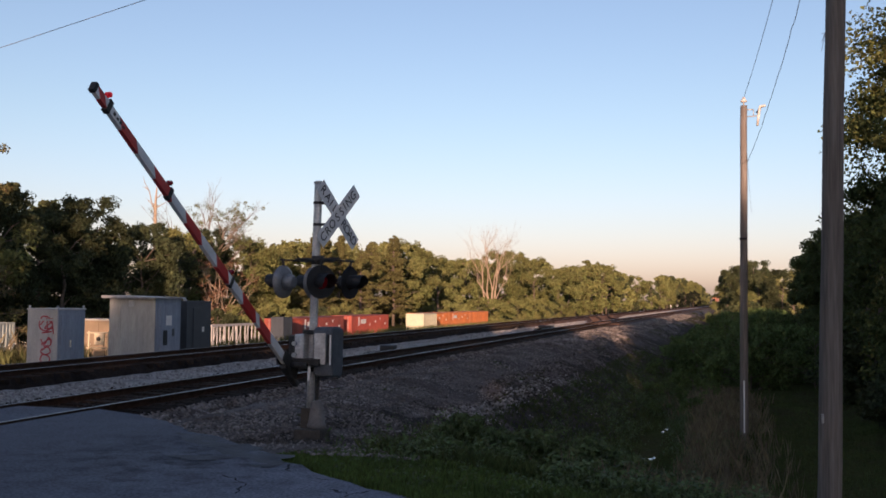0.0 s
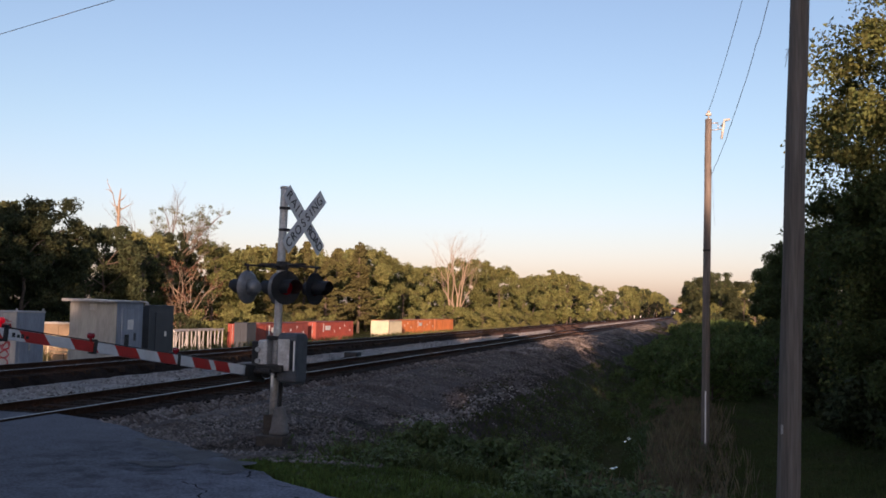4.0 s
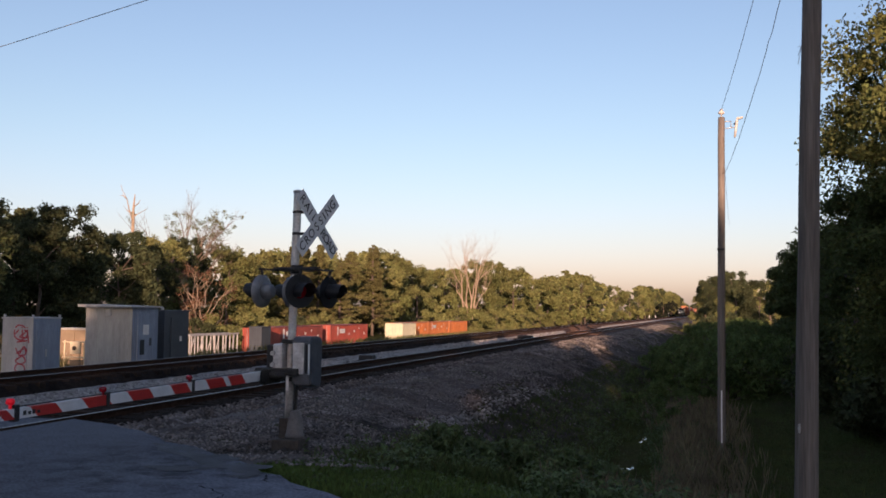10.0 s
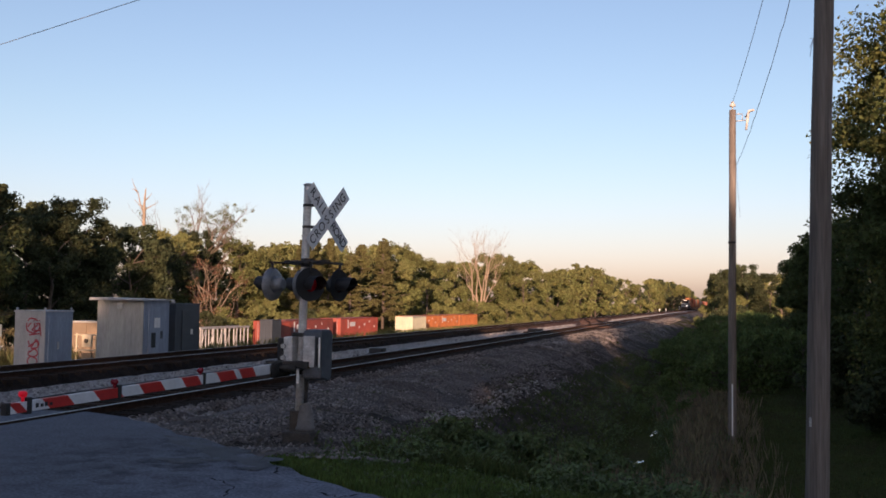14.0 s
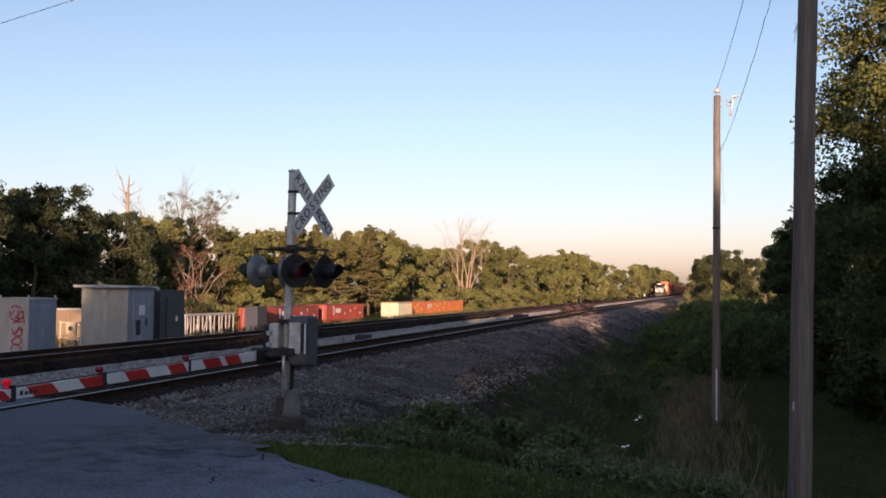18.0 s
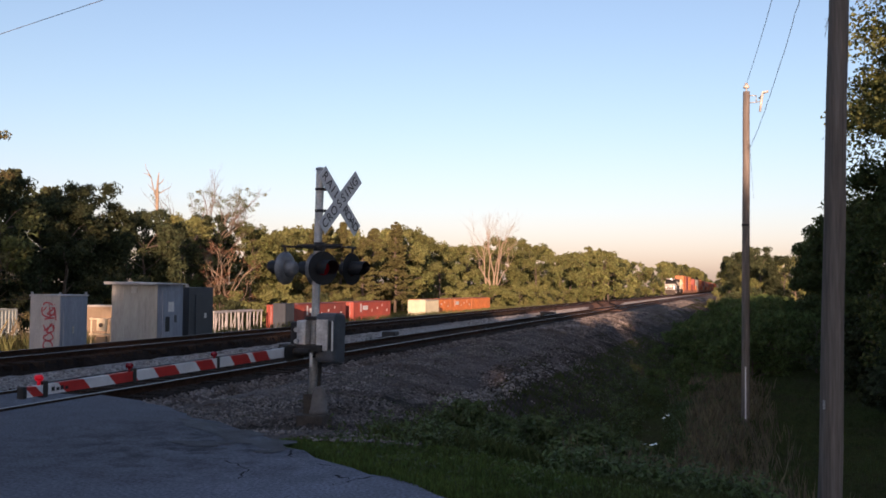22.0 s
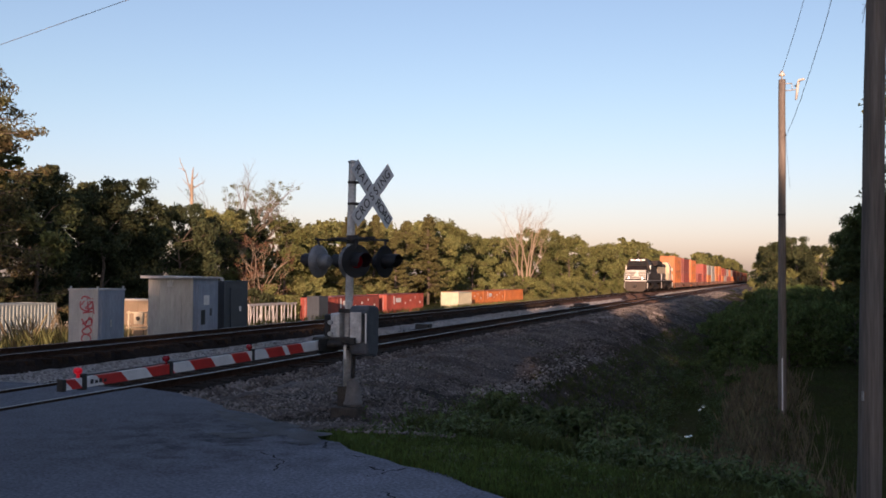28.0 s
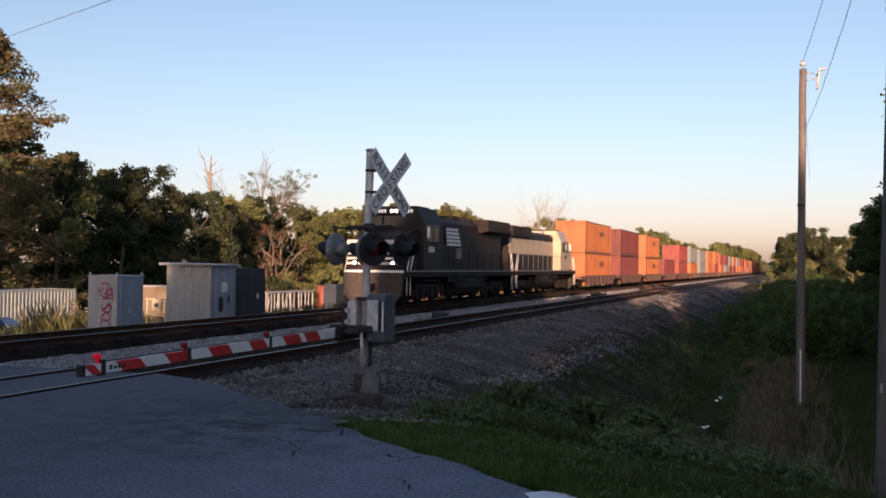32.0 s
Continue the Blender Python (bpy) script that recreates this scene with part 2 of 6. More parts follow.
# near-black tone standing in for shade on the distant stand
M["leaf_cedar"] = mat("shade_black_cedar_scales", (0.022, 0.027, 0.020), 0.85, var=0.3, scale=0.5, island=0.3, trans=0.05, spec=0.05)
M["leaf_brown"] = mat("dead_leaves", (0.17, 0.085, 0.045), 0.8, var=0.3, scale=0.6, island=0.4, trans=0.2)
M["bark"] = mat("bark", (0.13, 0.10, 0.078), 0.9, var=0.4, scale=3, fine=20, bump=0.6)
M["bark_grey"] = mat("weathered_limbs", (0.20, 0.155, 0.115), 0.9, var=0.35, scale=3, fine=20)
M["bark_pale"] = mat("bleached_wood", (0.33, 0.25, 0.18), 0.9, var=0.3, scale=3, fine=20)
M["grass"] = mat("grass_blades", (0.110, 0.165, 0.042), 0.75, var=0.4, scale=0.8, island=0.45, trans=0.25, col2=(0.055, 0.082, 0.022), spec=0.15)
# darker copy of the grass; the trees' shade is put into its green
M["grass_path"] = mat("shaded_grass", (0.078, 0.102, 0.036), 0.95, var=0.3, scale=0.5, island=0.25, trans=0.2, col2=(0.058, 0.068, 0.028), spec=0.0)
M["petal"] = mat("white_petals", (0.70, 0.70, 0.62), 0.7, var=0.1, scale=5)
M["grass_dry"] = mat("dry_grass", (0.170, 0.135, 0.078), 0.8, var=0.3, scale=0.8, island=0.4, trans=0.15)
M["weeds"] = mat("weeds", (0.084, 0.124, 0.040), 0.7, var=0.3, scale=0.9, island=0.45, trans=0.2)
M["weeds_pale"] = mat("pale_weeds", (0.150, 0.145, 0.062), 0.8, var=0.35, scale=0.7, island=0.45, trans=0.2, col2=(0.085, 0.095, 0.038), spec=0.05)
M["water"] = mat("ditch_water", (0.02, 0.022, 0.02), 0.06, var=0.1, scale=2, fine=8, bump=0.15)
M["shed_beige"] = mat("beige_sheet", (0.355, 0.350, 0.335), 0.6, 0.1, var=0.22, scale=3, fine=25, grain=(1, 1, 0.12))
M["shed_blue"] = mat("pale_blue_grey_sheet", (0.265, 0.305, 0.375), 0.6, 0.1, var=0.24, scale=3, fine=25, grain=(1, 1, 0.15))
M["shed_dark"] = mat("dark_grey_sheet", (0.055, 0.062, 0.075), 0.55, 0.1, var=0.2, scale=1.5)
M["shed_slate"] = mat("slate_blue_sheet", (0.036, 0.046, 0.062), 0.75, 0.0, var=0.22, scale=2)
M["shed_white"] = mat("off_white_sheet", (0.44, 0.43, 0.43), 0.6, 0.1, var=0.24, scale=3, grain=(1, 1, 0.15))
M["tan"] = mat("tan_paint", (0.205, 0.150, 0.098), 0.7, var=0.2, scale=2)
M["cream"] = mat("cream_paint", (0.62, 0.52, 0.36), 0.6, var=0.12, scale=2)
M["car_blue"] = mat("dark_blue_car_paint", (0.030, 0.060, 0.130), 0.3, 0.2, var=0.15, scale=2)
M["graffiti"] = mat("red_spray_paint", (0.42, 0.06, 0.08), 0.7, var=0.2, scale=8)
M["cont_orange"] = mat("orange_container", (0.46, 0.145, 0.042), 0.5, var=0.35, scale=0.6, obj=0.12)
M["cont_red"] = mat("red_container", (0.29, 0.055, 0.036), 0.55, var=0.35, scale=0.6, obj=0.15)
M["cont_maroon"] = mat("maroon_container", (0.185, 0.040, 0.031), 0.55, var=0.35, scale=0.6, obj=0.15)
M["cont_white"] = mat("white_container", (0.38, 0.42, 0.39), 0.5, var=0.15, scale=0.9)
M["cont_cream"] = mat("cream_container", (0.50, 0.47, 0.34), 0.5, var=0.15, scale=0.9)
M["cont_grey"] = mat("grey_container", (0.20, 0.205, 0.20), 0.5, var=0.2, scale=0.9)
M["cont_blue"] = mat("blue_container", (0.055, 0.09, 0.17), 0.5, var=0.2, scale=0.9)
M["mark_white"] = mat("white_marking", (0.75, 0.74, 0.72), 0.5, var=0.15, scale=3)
M["stripe_white"] = mat("dusty_white_stripe", (0.58, 0.55, 0.50), 0.6, var=0.25, scale=3)
M["mark_dark"] = mat("dark_marking", (0.06, 0.03, 0.03), 0.5, var=0.15, scale=3)
M["loco_black"] = mat("loco_black_paint", (0.030, 0.022, 0.021), 0.6, spec=0.15, var=0.4, scale=1.2, fine=15)
M["loco_under"] = mat("dirty_running_gear", (0.026, 0.021, 0.019), 0.85, 0.0, var=0.5, scale=2, fine=20, spec=0.2)
M["loco_cream"] = mat("loco_cream_paint", (0.52, 0.40, 0.27), 0.45, var=0.2, scale=1.2)
M["loco_grey"] = mat("loco_grey_paint", (0.16, 0.155, 0.16), 0.5, var=0.25, scale=1.2)
M["glass"] = mat("dark_window_glass", (0.02, 0.022, 0.025), 0.08, var=0.05)
M["headlight"] = mat("headlight_lit", (1.0, 0.90, 0.74), 0.3, var=0.0, emit=5.0)
M["ditch_lit"] = mat("ditch_light_lit", (1.0, 0.90, 0.74), 0.3, var=0.0, emit=7.0)
M["car_steel"] = mat("well_car_steel", (0.20, 0.095, 0.06), 0.7, var=0.4, scale=1.5, obj=0.2)


# ---- mesh helpers ----
def link_mesh(name, me, parent=None, m=None):
    ob = new(name, me)
    if parent is not None:
        ob.parent = parent
    if m is not None:
        ob.matrix_basis = m
    return ob


def part(name, bm, material, parent=None, label="", m=None, smooth=False):
    me = bpy.data.meshes.new(name)
    if smooth:
        for f in bm.faces:
            f.smooth = True
    bm.to_mesh(me)
    bm.free()
    me.materials.append(material)
    ob = link_mesh(name, me, parent, m)
    if label:
        tagged(ob, label)
    return ob


def empty(name, m, label, category, group="", kind=""):
    ob = new(name)
    ob.matrix_basis = m
    ob.empty_display_size = 0.1
    return tagged(ob, label, category, group, kind)


def box(bm, x0, x1, y0, y1, z0, z1, bevel=0.0, m=None):
    vs = [bm.verts.new((x, y, z)) for x in (x0, x1) for y in (y0, y1) for z in (z0, z1)]
    fs = [bm.faces.new([vs[i] for i in q]) for q in ((0, 1, 3, 2), (4, 6, 7, 5), (0, 4, 5, 1), (2, 3, 7, 6), (0, 2, 6, 4), (1, 5, 7, 3))]
    if bevel:
        es = {e for f in fs for e in f.edges}
        r = bmesh.ops.bevel(bm, geom=list(es), offset=bevel, segments=2, affect="EDGES", profile=0.6)
        vs = list({v for v in vs if v.is_valid} | set(r["verts"]))
    if m is not None:
        bmesh.ops.transform(bm, matrix=m, verts=vs)
    return bm


def tube(bm, pts, radii, sides=8, cap=True):
    """A tube along points."""
    pts = [Vector(p) for p in pts]
    rings = []
    for i, p in enumerate(pts):
        d = (pts[min(i + 1, len(pts) - 1)] - pts[max(i - 1, 0)]).normalized()
        a = d.orthogonal().normalized() if abs(d.z) > 0.9 else d.cross(Vector((0, 0, 1))).normalized()
        b = d.cross(a)
        r = radii[i] if hasattr(radii, "__len__") else radii
        rings.append([bm.verts.new(p + r * (math.cos(2 * math.pi * k / sides) * a + math.sin(2 * math.pi * k / sides) * b)) for k in range(sides)])
    for i in range(len(rings) - 1):
        for k in range(sides):
            f = bm.faces.new((rings[i][k], rings[i][(k + 1) % sides], rings[i + 1][(k + 1) % sides], rings[i + 1][k]))
            f.smooth = True
    if cap:
        bm.faces.new(rings[0][::-1])
        bm.faces.new(rings[-1])
    return bm


def prism(bm, outline, axis, lo, hi):
    """Extrudes a 2D outline along an axis (0 x, 1 y, 2 z); the outline gives the other two in order."""
    def place(u, v, w):
        c = [u, v]
        c.insert(axis, w)
        return c
    a = [bm.verts.new(place(u, v, lo)) for u, v in outline]
    b = [bm.verts.new(place(u, v, hi)) for u, v in outline]
    k = len(outline)
    bm.faces.new(a[::-1])
    bm.faces.new(b)
    for i in range(k):
        bm.faces.new((a[i], a[(i + 1) % k], b[(i + 1) % k], b[i]))
    bmesh.ops.recalc_face_normals(bm, faces=bm.faces[:])
    return bm


def raw_mesh(name, verts, quads, material, smooth=False):
    """A mesh straight from arrays (all faces of one size)."""
    verts, quads = np.asarray(verts, np.float32), np.asarray(quads, np.int32)
    me = bpy.data.meshes.new(name)
    k = quads.shape[1]
    me.vertices.add(len(verts))
    me.vertices.foreach_set("co", verts.ravel())
    me.loops.add(quads.size)
    me.loops.foreach_set("vertex_index", quads.ravel())
    me.polygons.add(len(quads))
    me.polygons.foreach_set("loop_start", np.arange(0, quads.size, k, dtype=np.int32))
    if smooth:
        me.polygons.foreach_set("use_smooth", np.ones(len(quads), bool))
    me.update(calc_edges=True)
    me.materials.append(material)
    return me


def text_mesh(body, size, material):
    cu = bpy.data.curves.new("letters", "FONT")
    cu.body, cu.size, cu.extrude, cu.align_x, cu.align_y = body, size, 0.002, "CENTER", "CENTER"
    ob = new("letters", cu)
    me = bpy.data.meshes.new_from_object(ob.evaluated_get(bpy.context.evaluated_depsgraph_get()))
    bpy.data.objects.remove(ob)
    me.materials.append(material)
    return me


# ---- the lie of the land ----
def smooth(u):
    u = np.clip(u, 0, 1)
    return u * u * (3 - 2 * u)


def bend(y):
    """How far the line drifts to the east, towards the distance."""
    d = np.maximum(np.asarray(y, float) - 25, 0)
    return 0.0107 * d * d / (d + 25)


def verge(x):
    """The edge of the pavement, as y over x."""
    return np.where(x > -2.1, 7.85 - 0.62 * (x + 2.1), 13.1 - 0.795 * (x + 8.7))


def land(x, y):
    x, y = np.asarray(x, float), np.asarray(y, float)
    xr = x - bend(y)
    low = -2.0 * smooth((y - verge(x) - 0.25) / 13)
    low = low + 0.35 * smooth((xr - 1.5) / 6) * smooth((y - 12) / 10) - 0.35 * np.exp(-((xr + 2.0) / 1.0) ** 2) * smooth((y - 15) / 5)
    bank = -0.30 - 0.19 * np.exp(-((x + 5.7) / 1.5) ** 2 - ((y - 13.4) / 1.9) ** 2)
    z = bank + (low - bank) * smooth((xr + 8.3) / 5.6)
    # a worn bench half-way down, with a lip of broken stone
    z = z + 0.16 * np.exp(-((xr + 5.9 - 0.25 * np.sin(0.35 * y)) / 0.55) ** 2) * smooth((y - 19) / 3) * (1 - smooth((y - 34) / 8))
    z = np.where(y < verge(x), -0.06, z)
    west = -0.62 - 0.3 * smooth((-19.2 - xr) / 3.0) - 1.65 * smooth((-27.0 - xr) / 6.0)
    z = np.where(xr < -9.0, west, z)
    return z

# ---- ground, road, railway ----
def steps(*spans):
    out = []
    for a, b, d in spans:
        out += list(np.arange(a, b, d))
    return np.array(out + [spans[-1][1]])


gx = steps((-3000, -400, 400), (-400, -80, 40), (-80, -36, 4), (-36, -18, 1.0), (-18, -9.2, 0.8), (-9.2, 4, 0.3), (4, 14, 1), (14, 60, 6), (60, 400, 40), (400, 3000, 400))
gy = steps((-3000, -100, 400), (-100, 4, 8), (4, 40, 0.4), (40, 100, 2), (100, 400, 12), (400, 4600, 200))
GX, GY = np.meshgrid(gx, gy)
rs = np.random.RandomState(4)
near = (np.abs(GX) < 40) & (GY < 100) & (GY > verge(GX))
GZ = land(GX, GY) + np.where(near, rs.uniform(-0.04, 0.04, GX.shape), 0)
gv = np.stack([GX, GY, GZ], -1).reshape(-1, 3)
ni, nj = len(gy), len(gx)
ids = np.arange(ni * nj).reshape(ni, nj)
gq = np.stack([ids[:-1, :-1], ids[:-1, 1:], ids[1:, 1:], ids[1:, :-1]], -1).reshape(-1, 4)
tagged(link_mesh("ground", raw_mesh("ground", gv, gq, M["ground"], True)), "rough ground of grass and soil beside the railway", "ground", kind="structure")


def slab(name, outline, z0, z1, material, label, category):
    bm = bmesh.new()
    a = [bm.verts.new((x, y, z1)) for x, y in outline]
    f = bm.faces.new(a)
    if f.normal.z < 0:
        f.normal_flip()
    r = bmesh.ops.extrude_face_region(bm, geom=[f])
    bmesh.ops.translate(bm, vec=(0, 0, z0 - z1), verts=[g for g in r["geom"] if isinstance(g, bmesh.types.BMVert)])
    bmesh.ops.recalc_face_normals(bm, faces=bm.faces[:])
    bmesh.ops.triangulate(bm, faces=bm.faces[:])
    return tagged(part(name, bm, material), label, category, kind="structure")


# the apron, with a ragged edge along the verge
rs = np.random.RandomState(11)
edge = [(x, float(verge(np.array(x))) + rs.uniform(-0.13, 0.10)) for x in np.arange(-8.6, 9, 0.28)]
apron = slab("road", [(-9.62, 13.35)] + edge + [(9, -30), (-9.62, -30)], -0.25, 0.0, M["asphalt"], "worn grey asphalt road and apron with cracks and patches", "road")


def road_strip(x0, x1):
    return slab("road_strip", [(x0, 13.35), (x1, 13.35), (x1, 5.0), (x0, 5.0)], -0.3, -0.012, M["asphalt"], "asphalt between the rails of the crossing", "road")


for x0, x1 in ((-11.12, -9.84), (-16.24, -11.35), (-17.72, -16.46), (-24.0, -17.96)):
    road_strip(x0, x1)

# tar patches and cracks at the apron's edge
def blot(cx, cy, rx, ry, seed, rot):
    r = np.random.RandomState(seed)
    k = 22
    rad = 1 + 0.30 * np.sin(np.arange(k) * 2 * np.pi / k * 3 + seed) + r.uniform(-0.25, 0.25, k)
    c, s = math.cos(rot), math.sin(rot)
    bm = bmesh.new()
    pts = []
    for i in range(k):
        u, v = rx * rad[i] * math.cos(2 * math.pi * i / k), ry * rad[i] * math.sin(2 * math.pi * i / k)
        pts.append(bm.verts.new((cx + c * u - s * v, cy + s * u + c * v, 0.004 + 0.0015 * (seed - 3))))
    bm.faces.new(pts)
    for f in bm.faces:
        f.normal_update()
        if f.normal.z < 0:
            f.normal_flip()
    return part("tar_patch", bm, M["asphalt_dark"], apron)


for i, (cx, cy, rx, ry, rot) in enumerate([(-5.02, 9.98, 0.40, 0.26, -0.6), (-5.75, 10.50, 0.50, 0.26, -0.6), (-6.5, 11.05, 0.42, 0.20, -0.6), (-5.65, 9.72, 0.34, 0.16, 0.15), (-4.72, 9.50, 0.16, 0.10, 0.8)]):
    blot(cx, cy, rx, ry, i + 3, rot)


# cracks: thin ragged grooves filled with dirt
def crack(points, width, seed):
    r = np.random.RandomState(seed)
    pts = []
    for (x0, y0), (x1, y1) in zip(points[:-1], points[1:]):
        for k in range(7):
            u = k / 7
            pts.append(Vector((x0 + (x1 - x0) * u + r.uniform(-0.035, 0.035), y0 + (y1 - y0) * u + r.uniform(-0.035, 0.035), 0.0035)))
    bm = bmesh.new()
    rows = []
    for i, p in enumerate(pts):
        d = (pts[min(i + 1, len(pts) - 1)] - pts[max(i - 1, 0)]).normalized()
        w = width * r.uniform(0.25, 1.0) * (0.2 if i in (0, len(pts) - 1) else 1.0)
        rows.append((bm.verts.new(p + Vector((-d.y, d.x, 0)) * w), bm.verts.new(p - Vector((-d.y, d.x, 0)) * w)))
    for a, b in zip(rows[:-1], rows[1:]):
        bm.faces.new((a[1], b[1], b[0], a[0]))
    return part("crack", bm, M["crack_dirt"], apron, "dark ragged crack in the asphalt")


for i, (points, width) in enumerate((([(-3.58, 8.55), (-3.34, 8.40), (-3.15, 8.62)], 0.022), ([(-3.34, 8.40), (-3.42, 8.05)], 0.010), ([(-4.95, 10.10), (-4.69, 9.98)], 0.05),
                                    ([(-4.53, 9.71), (-4.36, 9.22)], 0.022), ([(-3.96, 9.03), (-3.75, 8.95)], 0.02), ([(-4.9, 8.9), (-4.45, 8.51), (-4.3, 8.0)], 0.014),
                                    ([(-3.0, 7.6), (-2.75, 7.2)], 0.014))):
    crack(points, width, 60 + i)


# a worn white paint mark at the edge of the pavement
bm = bmesh.new()
bm.faces.new([bm.verts.new((x, y, 0.005)) for x, y in ((-1.93, 7.50), (-1.80, 7.63), (-1.64, 7.62), (-1.50, 7.50), (-1.30, 7.2), (-1.7, 7.1))])
for f in bm.faces:
    f.normal_update()
    if f.normal.z < 0:
        f.normal_flip()
part("paint_mark", bm, M["sign_white"], apron)


def loft(name, xs_of_y, zs, ys, material, label, category, parent=None, kind="structure", noise_amp=0.0, seed=0):
    """A strip along the line: the cross-section xs, zs swept over ys, following the bend."""
    r = np.random.RandomState(seed)
    ys = np.asarray(ys)
    xs = np.asarray(xs_of_y)
    X = xs[None, :] + bend(ys)[:, None]
    Y = np.repeat(ys[:, None], len(xs), 1)
    Z = np.repeat(np.asarray(zs)[None, :], len(ys), 0).astype(float)
    if noise_amp:
        near = (Y < 70)
        Z += np.where(near, r.uniform(-noise_amp, noise_amp, Z.shape), 0)
        X = X + np.where(near, r.uniform(-noise_amp, noise_amp, Z.shape), 0)
    v = np.stack([X, Y, Z], -1).reshape(-1, 3)
    ids = np.arange(len(v)).reshape(len(ys), len(xs))
    q = np.stack([ids[:-1, :-1], ids[:-1, 1:], ids[1:, 1:], ids[1:, :-1]], -1).reshape(-1, 4)
    ob = link_mesh(name, raw_mesh(name, v, q, material, False), parent)
    if label:
        tagged(ob, label, category, kind=kind)
    return ob


LINE = steps((13.4, 60, 0.35), (60, 200, 4), (200, 1600, 40))
NEAR_C, FAR_C = -10.6, -17.1
bal = loft("ballast_bed", np.array([-15.8, -14.2, -13.4, -12.8, -12.3]), [-0.36, -0.33, -0.34, -0.33, -0.34], LINE, M["ballast"], "pale grey crushed stone ballast between the two tracks", "ballast", noise_amp=0.02)
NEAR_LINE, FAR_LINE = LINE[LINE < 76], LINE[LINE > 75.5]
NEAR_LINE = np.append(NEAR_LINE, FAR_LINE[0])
# shade-dark copy on the near stretch, sunlit brown copy beyond it
for line, material, words in ((NEAR_LINE, M["ballast_dark"], "shade-darkened oily"), (FAR_LINE, M["sunlit_rusty_bed"], "sunlit brown rusty")):
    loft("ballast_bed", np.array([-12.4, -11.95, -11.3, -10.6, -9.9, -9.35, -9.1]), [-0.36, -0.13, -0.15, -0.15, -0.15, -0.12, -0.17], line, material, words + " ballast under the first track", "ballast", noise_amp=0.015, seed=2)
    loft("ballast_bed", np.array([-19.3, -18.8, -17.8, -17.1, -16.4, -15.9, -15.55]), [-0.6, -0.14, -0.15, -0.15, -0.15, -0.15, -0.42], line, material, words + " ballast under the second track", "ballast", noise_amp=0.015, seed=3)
loft("ballast_shoulder", np.array([-9.2, -8.95, -8.6, -8.25]), [-0.15, -0.20, -0.34, -0.50], LINE, M["shoulder"], "brownish crushed stone shoulder of the first track", "ballast", noise_amp=0.03, seed=4)

# the stony bank that falls from the track to the ditch
bx = np.array([-8.75, -8.3, -7.8, -7.2, -6.6, -6.0, -5.4, -4.8, -4.2, -3.6, -3.0])
BY = steps((11.0, 60, 0.35), (60, 140, 1.0), (140, 400, 6))
BX, BYY = bx[None, :] + bend(BY)[:, None], np.repeat(BY[:, None], len(bx), 1)
rs = np.random.RandomState(21)
BZ = land(BX, BYY) + rs.uniform(0.012, 0.06, BX.shape) + np.where(BYY > 60, rs.uniform(-0.10, 0.10, BX.shape), 0)
BZ[:, -1] = land(BX[:, -1], BYY[:, -1]) - 0.08
BZ[BYY < verge(BX)] = -0.05
ids = np.arange(BX.size).reshape(BX.shape)
bq = np.stack([ids[:-1, :-1], ids[:-1, 1:], ids[1:, 1:], ids[1:, :-1]], -1).reshape(-1, 4)
bank_mesh = raw_mesh("gravel_bank", np.stack([BX, BYY, BZ], -1).reshape(-1, 3), bq, M["ballast_slope"], True)
bank_mesh.materials.append(M["soil"])
# bare dark soil below the gravel, with a ragged border
mx, my = (BX - bend(BYY))[:-1, :-1].ravel() + 0.3, BYY[:-1, :-1].ravel()
lower = mx > -5.9 + 0.5 * np.sin(0.6 * my) + 0.35 * np.sin(1.7 * my + 1) + rs.uniform(-0.3, 0.3, len(mx)) + 0.9 * np.exp(-((my - 12.5) / 2.0) ** 2)
bank_mesh.polygons.foreach_set("material_index", lower.astype(np.int32))
tagged(link_mesh("gravel_bank", bank_mesh), "grey stony bank sloping down from the track", "bank", kind="structure")


def stones(name, n, xr, yr, zfun, size, material, label, seed, where=None):
    """Loose stones: squat lumps, joined into one mesh."""
    r = np.random.RandomState(seed)
    y = yr[0] + (yr[1] - yr[0]) * r.uniform(0, 1, n) ** 2.0
    x = r.uniform(xr[0], xr[1], n)
    keep = y > verge(x) + 0.05 if xr[1] > -9 else y > 0
    if where is not None:
        keep &= where(x, y, r.uniform(0, 1, n))
    x, y = x[keep], y[keep]
    n = len(x)
    x = x + bend(y)
    base = np.array([(1, 0, 0), (0, 1, 0), (-1, 0, 0), (0, -1, 0), (0.1, 0.1, 0.7), (0, 0, -0.6)])
    s = size * r.uniform(0.35, 1.0, n) * np.where(r.uniform(0, 1, n) < 0.12, 1.9, 1.25)
    v = base[None] * (1 + r.uniform(-0.35, 0.35, (n, 6, 3)))
    a = r.uniform(0, 6.28, n)
    c, sn = np.cos(a)[:, None], np.sin(a)[:, None]
    vx, vy = v[..., 0] * c - v[..., 1] * sn, v[..., 0] * sn + v[..., 1] * c
    P = np.stack([x[:, None] + vx * s[:, None], y[:, None] + vy * s[:, None], zfun(x, y)[:, None] + v[..., 2] * s[:, None]], -1).reshape(-1, 3)
    tri = np.array([(0, 1, 4), (1, 2, 4), (2, 3, 4), (3, 0, 4), (1, 0, 5), (2, 1, 5), (3, 2, 5), (0, 3, 5)])
    F = (tri[None] + 6 * np.arange(n)[:, None, None]).reshape(-1, 3)
    return tagged(link_mesh(name, raw_mesh(name, P, F, material)), label, "gravel", kind="stuff")


